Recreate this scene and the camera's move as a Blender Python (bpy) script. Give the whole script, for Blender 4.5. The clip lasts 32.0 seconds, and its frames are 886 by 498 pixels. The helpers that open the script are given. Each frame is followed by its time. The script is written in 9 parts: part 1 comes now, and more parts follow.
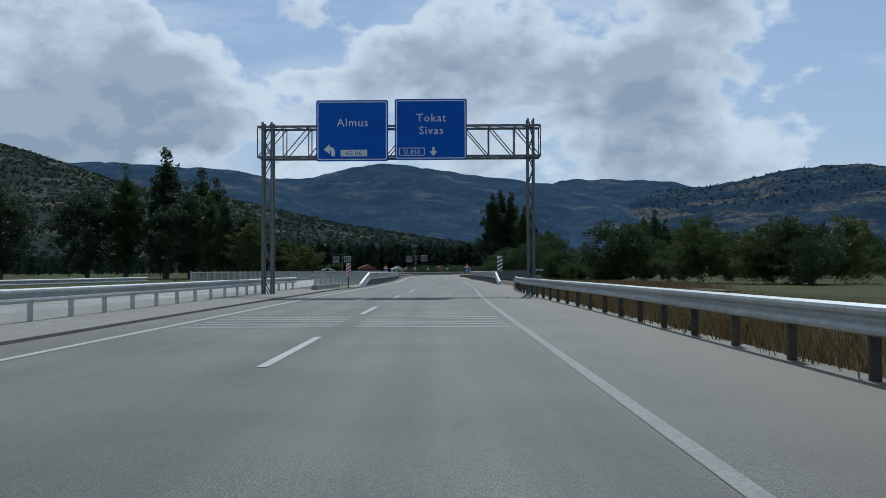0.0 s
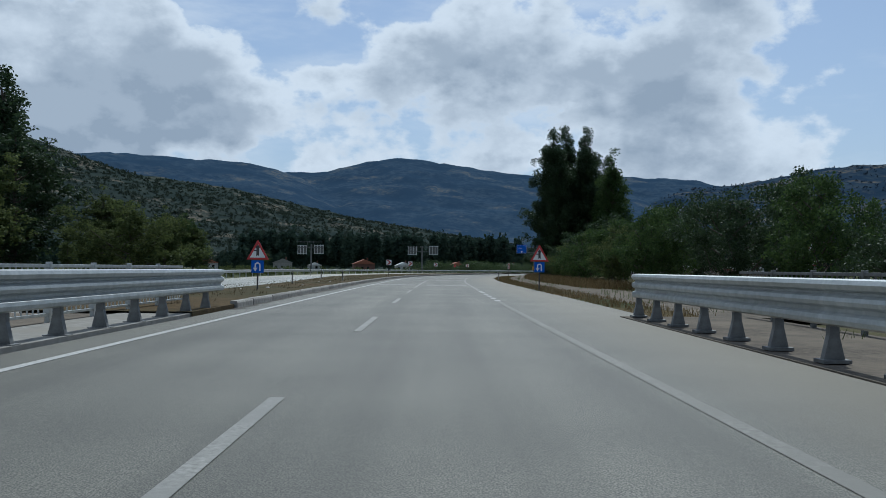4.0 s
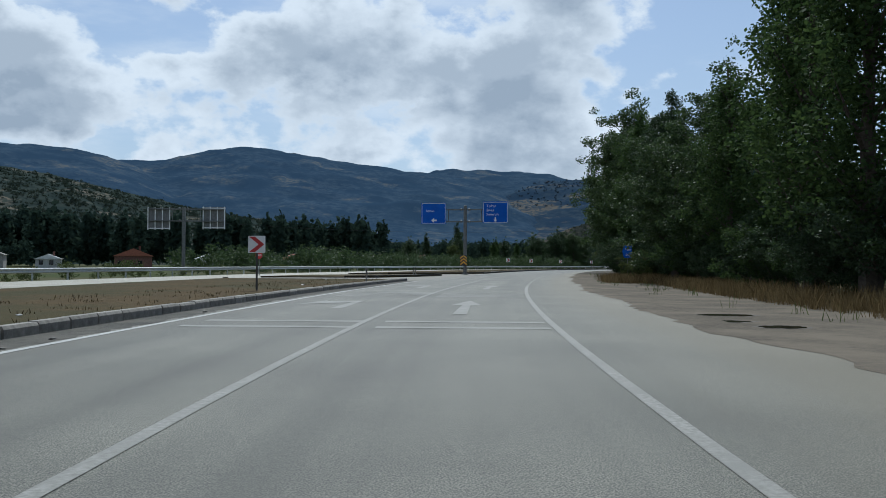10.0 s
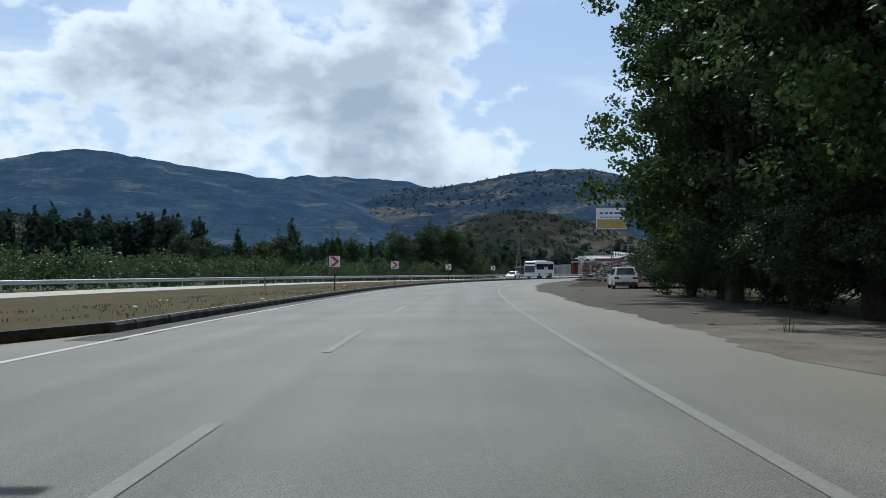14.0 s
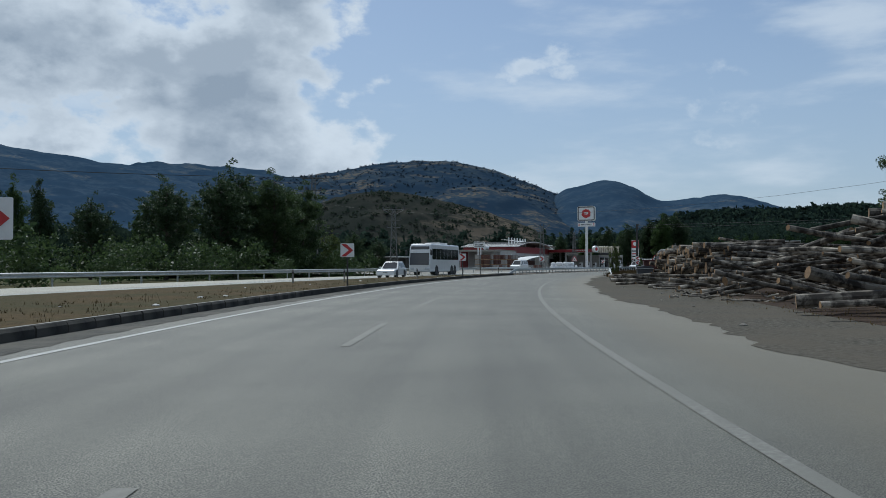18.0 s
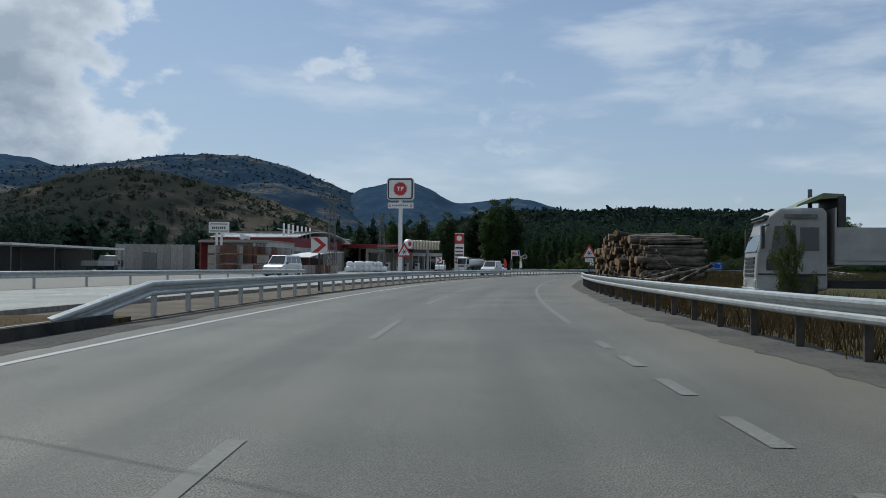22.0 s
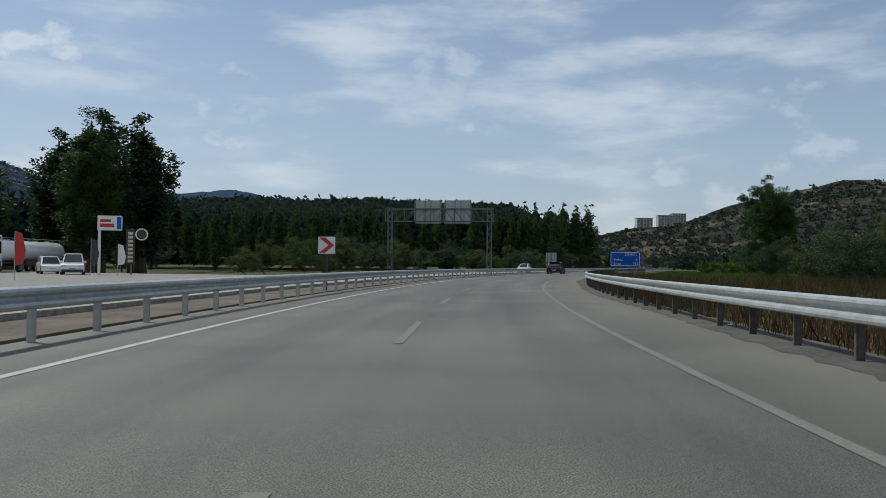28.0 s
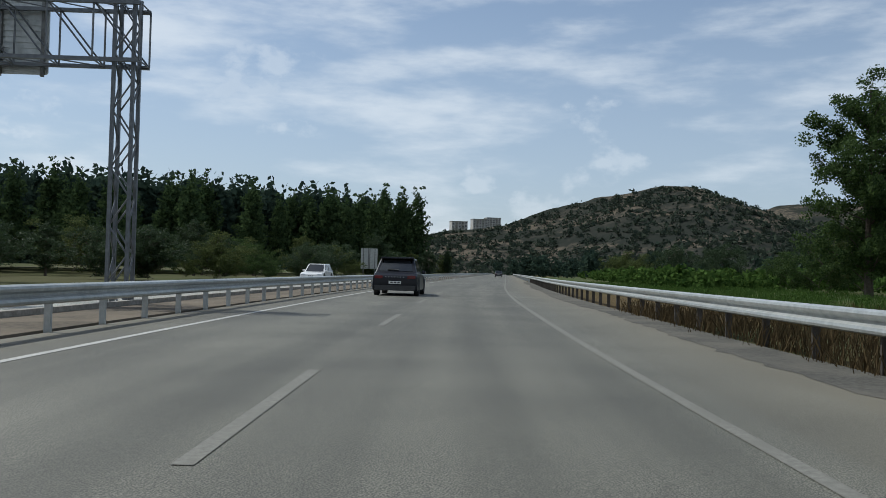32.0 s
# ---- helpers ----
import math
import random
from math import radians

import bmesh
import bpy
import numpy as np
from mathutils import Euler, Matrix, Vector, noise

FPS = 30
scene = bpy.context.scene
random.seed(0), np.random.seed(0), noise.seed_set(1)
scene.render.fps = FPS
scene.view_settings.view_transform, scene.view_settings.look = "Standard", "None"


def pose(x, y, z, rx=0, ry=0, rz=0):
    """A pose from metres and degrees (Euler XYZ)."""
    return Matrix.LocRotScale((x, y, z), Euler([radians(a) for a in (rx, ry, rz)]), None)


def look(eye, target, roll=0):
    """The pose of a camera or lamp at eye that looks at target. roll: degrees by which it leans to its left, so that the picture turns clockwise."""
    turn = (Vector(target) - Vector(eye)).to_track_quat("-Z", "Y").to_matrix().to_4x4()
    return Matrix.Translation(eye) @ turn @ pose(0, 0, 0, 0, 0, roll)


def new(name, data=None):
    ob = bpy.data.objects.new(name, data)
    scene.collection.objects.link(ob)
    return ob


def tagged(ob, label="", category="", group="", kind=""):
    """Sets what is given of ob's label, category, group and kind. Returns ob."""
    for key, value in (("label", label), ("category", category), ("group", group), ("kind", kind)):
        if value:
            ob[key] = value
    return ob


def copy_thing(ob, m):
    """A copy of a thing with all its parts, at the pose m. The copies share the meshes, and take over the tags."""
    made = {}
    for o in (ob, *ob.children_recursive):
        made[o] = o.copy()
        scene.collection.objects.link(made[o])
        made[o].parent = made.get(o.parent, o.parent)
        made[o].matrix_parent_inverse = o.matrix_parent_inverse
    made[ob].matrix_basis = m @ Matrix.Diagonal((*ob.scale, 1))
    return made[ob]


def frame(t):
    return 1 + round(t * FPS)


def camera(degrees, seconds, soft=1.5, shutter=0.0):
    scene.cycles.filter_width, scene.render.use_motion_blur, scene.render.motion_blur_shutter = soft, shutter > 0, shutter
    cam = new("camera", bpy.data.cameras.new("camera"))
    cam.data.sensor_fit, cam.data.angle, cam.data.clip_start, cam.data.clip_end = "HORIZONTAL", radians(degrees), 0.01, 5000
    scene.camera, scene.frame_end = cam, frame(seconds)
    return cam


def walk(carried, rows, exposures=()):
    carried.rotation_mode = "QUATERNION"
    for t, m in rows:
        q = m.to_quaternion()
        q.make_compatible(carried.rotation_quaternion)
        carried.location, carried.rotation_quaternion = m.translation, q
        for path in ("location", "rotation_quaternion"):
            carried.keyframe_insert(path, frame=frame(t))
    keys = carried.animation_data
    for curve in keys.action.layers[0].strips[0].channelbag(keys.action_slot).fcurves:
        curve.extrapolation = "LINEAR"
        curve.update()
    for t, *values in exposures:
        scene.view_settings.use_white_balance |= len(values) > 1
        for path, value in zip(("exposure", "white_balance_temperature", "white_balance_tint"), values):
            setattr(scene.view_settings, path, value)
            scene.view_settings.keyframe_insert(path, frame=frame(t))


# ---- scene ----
cam = camera(54.2, 32.0, soft=0.8)
PATH = [
    (0, (0.000, 0.000, 1.08), (0.369, 9.990, 1.335), -0.22),
    (0.5, (0.451, 12.975, 1.08), (0.757, 22.967, 1.312), -0.27),
    (1, (0.822, 25.765, 1.08), (1.085, 35.758, 1.350), 0.15),
    (1.5, (1.200, 38.369, 1.08), (1.526, 48.361, 1.340), 0.26),
    (2, (1.678, 50.801, 1.08), (2.095, 60.789, 1.362), 0.52),
    (2.5, (2.224, 63.082, 1.08), (2.662, 73.070, 1.296), 0.63),
    (3, (2.730, 75.229, 1.08), (3.091, 85.219, 1.351), 0.58),
    (3.5, (3.102, 87.267, 1.08), (3.340, 97.260, 1.336), 0.54),
    (4, (3.359, 99.226, 1.08), (3.540, 109.221, 1.309), 0.61),
    (4.5, (3.578, 111.158, 1.08), (3.751, 121.154, 1.303), 0.62),
    (5, (3.812, 123.129, 1.08), (4.013, 133.125, 1.302), 0.59),
    (5.5, (4.090, 135.167, 1.08), (4.326, 145.162, 1.317), 0.49),
    (6, (4.387, 147.252, 1.08), (4.621, 157.247, 1.269), 0.25),
    (6.5, (4.700, 159.324, 1.08), (4.970, 169.318, 1.308), 0.56),
    (7, (5.076, 171.339, 1.08), (5.418, 181.331, 1.300), 0.56),
    (7.5, (5.569, 183.267, 1.08), (6.043, 193.254, 1.306), 0.59),
    (8, (6.259, 195.083, 1.08), (6.944, 205.058, 1.290), 0.58),
    (8.5, (7.238, 206.760, 1.08), (8.211, 216.712, 1.249), 0.79),
    (9, (8.558, 218.259, 1.08), (9.846, 228.175, 1.250), 0.54),
    (9.5, (10.212, 229.555, 1.08), (11.800, 239.427, 1.247), 0.50),
    (10, (12.173, 240.642, 1.08), (14.048, 250.463, 1.258), 0.25),
    (10.5, (14.437, 251.522, 1.08), (16.614, 261.281, 1.266), -0.24),
    (11, (16.984, 262.192, 1.08), (19.423, 271.888, 1.278), -0.60),
    (11.5, (19.759, 272.661, 1.08), (22.418, 282.299, 1.300), -0.63),
    (12, (22.728, 282.952, 1.08), (25.591, 292.530, 1.324), -0.37),
    (12.5, (25.887, 293.089, 1.08), (28.948, 302.606, 1.325), -0.37),
    (13, (29.215, 303.100, 1.08), (32.435, 312.564, 1.319), -0.44),
    (13.5, (32.672, 313.016, 1.08), (36.010, 322.438, 1.340), -0.36),
    (14, (36.235, 322.858, 1.08), (39.685, 332.240, 1.360), -0.24),
    (14.5, (39.918, 332.640, 1.08), (43.492, 341.976, 1.352), -0.02),
    (15, (43.720, 342.392, 1.08), (47.387, 351.693, 1.317), 0.15),
    (15.5, (47.626, 352.129, 1.08), (51.386, 361.393, 1.301), 0.19),
    (16, (51.646, 361.830, 1.08), (55.530, 371.042, 1.289), 0.13),
    (16.5, (55.814, 371.434, 1.08), (59.880, 380.568, 1.270), -0.03),
    (17, (60.181, 380.874, 1.08), (64.501, 389.890, 1.275), -0.21),
    (17.5, (64.797, 390.099, 1.08), (69.409, 398.970, 1.270), -0.08),
    (18, (69.679, 399.096, 1.08), (74.584, 407.808, 1.270), -0.13),
    (18.5, (74.821, 407.873, 1.08), (80.002, 416.424, 1.285), 0.00),
    (19, (80.207, 416.437, 1.08), (85.652, 424.822, 1.283), 0.10),
    (19.5, (85.833, 424.789, 1.08), (91.541, 432.997, 1.284), 0.10),
    (20, (91.699, 432.939, 1.08), (97.652, 440.972, 1.280), -0.02),
    (20.5, (97.799, 440.917, 1.08), (103.972, 448.782, 1.272), -0.24),
    (21, (104.132, 448.755, 1.08), (110.510, 456.455, 1.281), 0.05),
    (21.5, (110.708, 456.457, 1.08), (117.299, 463.975, 1.276), 0.23),
    (22, (117.532, 464.005, 1.08), (124.335, 471.331, 1.282), 0.47),
    (22.5, (124.588, 471.379, 1.08), (131.592, 478.513, 1.289), 0.58),
    (23, (131.866, 478.566, 1.08), (139.073, 485.494, 1.310), 0.76),
    (23.5, (139.363, 485.547, 1.08), (146.773, 492.258, 1.314), 0.74),
    (24, (147.069, 492.304, 1.08), (154.675, 498.791, 1.297), 0.48),
    (24.5, (154.955, 498.827, 1.08), (162.739, 505.101, 1.300), 0.71),
    (25, (162.982, 505.117, 1.08), (170.922, 511.192, 1.297), 0.86),
    (25.5, (171.131, 511.170, 1.08), (179.229, 517.034, 1.290), 0.95),
    (26, (179.401, 516.989, 1.08), (187.643, 522.648, 1.294), 0.82),
    (26.5, (187.794, 522.591, 1.08), (196.170, 528.050, 1.292), 0.71),
    (27, (196.311, 527.984, 1.08), (204.816, 533.240, 1.285), 0.59),
    (27.5, (204.956, 533.170, 1.08), (213.588, 538.215, 1.267), 0.42),
    (28, (213.735, 538.141, 1.08), (222.493, 542.964, 1.265), 0.57),
    (28.5, (222.664, 542.893, 1.08), (231.549, 547.477, 1.272), 0.83),
    (29, (231.789, 547.400, 1.08), (240.820, 551.689, 1.281), 0.88),
    (29.5, (241.106, 551.649, 1.08), (250.256, 555.679, 1.290), 0.79),
    (30, (250.544, 555.651, 1.08), (259.792, 559.449, 1.287), 0.67),
    (30.5, (259.999, 559.378, 1.08), (269.344, 562.931, 1.288), 0.48),
    (31, (269.371, 562.798, 1.08), (278.801, 566.119, 1.299), 0.56),
    (31.5, (278.601, 565.907, 1.08), (288.112, 568.986, 1.313), 0.98),
    (32, (287.673, 568.702, 1.08), (297.262, 571.528, 1.337), 1.37),
]
walk(cam, [(t, look(eye, target, roll)) for t, eye, target, roll in PATH],
     exposures=[(0.0, -0.08, 5500, 4), (3.0, 0.0, 5520, 4), (7.0, 0.06, 5650, 4), (10.0, 0.16, 5650, 4), (13.5, 0.38, 5700, 4), (19.0, -0.08, 5700, 4), (25.0, 0.02, 6000, 6), (28.0, 0.05, 6050, 6), (30.0, 0.24, 6080, 6), (32.0, 0.24, 6080, 6)])

# ---- daylight ----
SUN_AZ, SUN_EL = radians(10.2), radians(52.5)
sun = new("sun", bpy.data.lights.new("sun", "SUN"))
sun.data.energy, sun.data.angle, sun.data.color = 3.0, radians(0.6), (1.0, 0.95, 0.87)
to_sun = Vector((math.sin(SUN_AZ) * math.cos(SUN_EL), math.cos(SUN_AZ) * math.cos(SUN_EL), math.sin(SUN_EL)))
sun.matrix_world = look((0, 0, 80), Vector((0, 0, 80)) - to_sun)


CLOUD_SEED = (3.1, 7.4, 0.35)


def make_sky():
    world = bpy.data.worlds.new("sky")
    scene.world = world
    world.use_nodes = True
    nt = world.node_tree
    nt.nodes.clear()
    N, L = nt.nodes.new, nt.links.new

    def math_node(op, a, b=None, c=None):
        n = N("ShaderNodeMath")
        n.operation = op
        for i, v in enumerate((a, b, c)):
            if v is None:
                continue
            if isinstance(v, (int, float)):
                n.inputs[i].default_value = v
            else:
                L(v, n.inputs[i])
        return n.outputs[0]

    def smooth(v, lo, hi):
        n = N("ShaderNodeMapRange")
        n.interpolation_type = "SMOOTHSTEP"
        n.inputs["From Min"].default_value, n.inputs["From Max"].default_value = lo, hi
        L(v, n.inputs["Value"])
        return n.outputs["Result"]

    sky = N("ShaderNodeTexSky")
    sky.sky_type = "NISHITA"
    sky.sun_disc = False
    sky.sun_elevation, sky.sun_rotation = SUN_EL, SUN_AZ
    sky.altitude, sky.air_density, sky.dust_density, sky.ozone_density = 600, 1.0, 1.6, 1.2
    co = N("ShaderNodeTexCoord")
    sep = N("ShaderNodeSeparateXYZ")
    L(co.outputs["Generated"], sep.inputs[0])
    x, y, z = sep.outputs
    comb = N("ShaderNodeCombineXYZ")
    L(x, comb.inputs[0]), L(y, comb.inputs[1]), L(math_node("MULTIPLY", z, 1.55), comb.inputs[2])
    def density(lift):
        """How thick the cloud is in this direction, or a little above it."""
        at_ = N("ShaderNodeVectorMath")
        at_.operation = "ADD"
        at_.inputs[1].default_value = (CLOUD_SEED[0], CLOUD_SEED[1], CLOUD_SEED[2] + lift)
        L(comb.outputs[0], at_.inputs[0])

        def noise_at(scale, detail, rough):
            n = N("ShaderNodeTexNoise")
            n.inputs["Scale"].default_value, n.inputs["Detail"].default_value, n.inputs["Roughness"].default_value = scale, detail, rough
            L(at_.outputs[0], n.inputs["Vector"])
            return n.outputs["Fac"]

        def puffs(scale):
            n = N("ShaderNodeTexVoronoi")
            n.feature = "SMOOTH_F1"
            n.inputs["Scale"].default_value, n.inputs["Smoothness"].default_value = scale, 0.35
            wob = N("ShaderNodeVectorMath")
            wob.operation = "MULTIPLY_ADD"
            wob.inputs[1].default_value = (0.05, 0.05, 0.05)
            tex = N("ShaderNodeTexNoise")
            tex.inputs["Scale"].default_value, tex.inputs["Detail"].default_value = scale * 0.8, 4
            L(at_.outputs[0], tex.inputs["Vector"])
            L(tex.outputs["Color"], wob.inputs[0]), L(at_.outputs[0], wob.inputs[2])
            L(wob.outputs[0], n.inputs["Vector"])
            return n.outputs["Distance"]

        d = math_node("ADD", noise_at(3.1, 2, 0.5), math_node("MULTIPLY", math_node("SUBTRACT", noise_at(7.5, 9, 0.56), 0.5), 0.75))
        d = math_node("SUBTRACT", d, math_node("MULTIPLY", math_node("SUBTRACT", puffs(11.0), 0.4), 0.10))
        return math_node("SUBTRACT", d, math_node("MULTIPLY", math_node("SUBTRACT", puffs(26.0), 0.4), 0.05))

    # the heaps thin out towards +x and gather low over the hills
    side = smooth(math_node("SUBTRACT", x, math_node("MULTIPLY", y, 0.35)), -0.02, 0.62)
    low = smooth(z, 0.42, 0.12)
    bias = math_node("SUBTRACT", math_node("MULTIPLY", low, 0.135), math_node("MULTIPLY", side, 0.30))
    here = math_node("ADD", density(0.0), bias)
    above = math_node("ADD", density(0.055), bias)
    mask = smooth(here, 0.485, 0.55)
    mask = math_node("MULTIPLY", mask, math_node("SUBTRACT", 1.0, math_node("MULTIPLY", side, 0.65)))
    # thin veils
    veil = N("ShaderNodeTexNoise")
    veil.inputs["Scale"].default_value, veil.inputs["Detail"].default_value, veil.inputs["Roughness"].default_value = 5.0, 8, 0.55
    flat = N("ShaderNodeMapping")
    flat.inputs["Scale"].default_value = (1, 1, 2.6)
    flat.inputs["Location"].default_value = (0.6, 2.2, 0.1)
    L(comb.outputs[0], flat.inputs[0])
    L(flat.outputs[0], veil.inputs["Vector"])
    mask = math_node("MAXIMUM", mask, math_node("MULTIPLY", smooth(veil.outputs["Fac"], 0.44, 0.74), 0.65))
    # grey cores and undersides, bright rims
    shade = math_node("ADD", math_node("MULTIPLY", smooth(here, 0.54, 0.70), 0.80), math_node("MULTIPLY", smooth(math_node("SUBTRACT", above, here), -0.06, 0.10), 0.42))
    shade = math_node("MULTIPLY", math_node("MULTIPLY", shade, smooth(here, 0.49, 0.58)), math_node("SUBTRACT", 1.0, math_node("MULTIPLY", side, 0.45)))
    tone = N("ShaderNodeMix")
    tone.data_type = "RGBA"
    tone.clamp_factor = True
    tone.inputs["A"].default_value, tone.inputs["B"].default_value = (8.6, 8.8, 9.1, 1), (3.9, 4.4, 5.1, 1)
    L(shade, tone.inputs["Factor"])
    # bright haze low down
    haze = N("ShaderNodeMix")
    haze.data_type = "RGBA"
    haze.inputs["B"].default_value = (5.4, 6.1, 7.1, 1)
    L(math_node("ADD", math_node("MULTIPLY", smooth(z, 0.45, 0.0), 0.5), 0.1), haze.inputs["Factor"])
    L(sky.outputs[0], haze.inputs["A"])
    mix = N("ShaderNodeMix")
    mix.data_type = "RGBA"
    L(mask, mix.inputs["Factor"])
    L(haze.outputs["Result"], mix.inputs["A"]), L(tone.outputs["Result"], mix.inputs["B"])
    bg = N("ShaderNodeBackground")
    bg.inputs["Strength"].default_value = 0.08
    L(mix.outputs["Result"], bg.inputs["Color"])
    L(bg.outputs[0], N("ShaderNodeOutputWorld").inputs["Surface"])


make_sky()


# ---- materials ----
def mat(name, a, b=None, scale=3.0, rough=0.7, metal=0.0, bump=0.15, bump_scale=None, c=None, cscale=0.3, detail=6, lo=0.35, hi=0.65,
        rnd=0.0, spec=0.5, coat=0.0, trans=0.0):
    """A surface of two tones a and b mixed by fine noise, a third one c by broad noise, with relief."""
    m = bpy.data.materials.new(name)
    m.use_nodes = True
    nt = m.node_tree
    N, L = nt.nodes.new, nt.links.new
    bs = nt.nodes["Principled BSDF"]
    bs.inputs["Roughness"].default_value, bs.inputs["Metallic"].default_value = rough, metal
    bs.inputs["Specular IOR Level"].default_value = spec
    bs.inputs["Coat Weight"].default_value = coat
    co = N("ShaderNodeTexCoord")

    def noise_node(s, d=detail):
        n = N("ShaderNodeTexNoise")
        n.inputs["Scale"].default_value, n.inputs["Detail"].default_value, n.inputs["Roughness"].default_value = s, d, 0.62
        L(co.outputs["Object"], n.inputs["Vector"])
        return n.outputs["Fac"]

    def ramp(v, p, q):
        n = N("ShaderNodeMapRange")
        n.inputs["From Min"].default_value, n.inputs["From Max"].default_value = p, q
        L(v, n.inputs["Value"])
        return n.outputs["Result"]

    def blend(f, u, v):
        n = N("ShaderNodeMix")
        n.data_type = "RGBA"
        for key, val in (("A", u), ("B", v)):
            if isinstance(val, tuple):
                n.inputs[key].default_value = (*val, 1)
            else:
                L(val, n.inputs[key])
        L(f, n.inputs["Factor"])
        return n.outputs["Result"]

    b = b or tuple(v * 0.72 for v in a)
    fine = noise_node(scale)
    col = blend(ramp(fine, lo, hi), a, b)
    if c:
        col = blend(ramp(noise_node(cscale, 4), 0.42, 0.62), col, c)
    if rnd:
        info = N("ShaderNodeObjectInfo")
        hsv = N("ShaderNodeHueSaturation")
        L(ramp(info.outputs["Random"], -0.0, 1.0), hsv.inputs["Value"])
        mr = N("ShaderNodeMapRange")
        mr.inputs["To Min"].default_value, mr.inputs["To Max"].default_value = 1 - rnd, 1 + rnd
        L(info.outputs["Random"], mr.inputs["Value"])
        L(mr.outputs["Result"], hsv.inputs["Value"])
        L(col, hsv.inputs["Color"])
        col = hsv.outputs["Color"]
    L(col, bs.inputs["Base Color"])
    if bump:
        bp = N("ShaderNodeBump")
        bp.inputs["Strength"].default_value = bump
        bp.inputs["Distance"].default_value = 0.02
        L(noise_node(bump_scale or scale * 3), bp.inputs["Height"])
        L(bp.outputs["Normal"], bs.inputs["Normal"])
    if trans:
        bs.inputs["Transmission Weight"].default_value = trans
    return m


def leaf_mat(name, a, b, glow=0.25, gloss=0.0):
    """Leaves: tones by island, and light let through from behind."""
    m = bpy.data.materials.new(name)
    m.use_nodes = True
    nt = m.node_tree
    N, L = nt.nodes.new, nt.links.new
    bs = nt.nodes["Principled BSDF"]
    bs.inputs["Roughness"].default_value = 0.9 - 0.48 * min(1.0, gloss * 4)
    bs.inputs["Specular IOR Level"].default_value = gloss
    geo = N("ShaderNodeNewGeometry")
    mix = N("ShaderNodeMix")
    mix.data_type = "RGBA"
    mix.inputs["A"].default_value, mix.inputs["B"].default_value = (*a, 1), (*b, 1)
    L(geo.outputs["Random Per Island"], mix.inputs["Factor"])
    L(mix.outputs["Result"], bs.inputs["Base Color"])
    tr = N("ShaderNodeBsdfTranslucent")
    L(mix.outputs["Result"], tr.inputs["Color"])
    sh = N("ShaderNodeMixShader")
    sh.inputs[0].default_value = glow
    L(bs.outputs[0], sh.inputs[1]), L(tr.outputs[0], sh.inputs[2])
    L(sh.outputs[0], nt.nodes["Material Output"].inputs["Surface"])
    return m


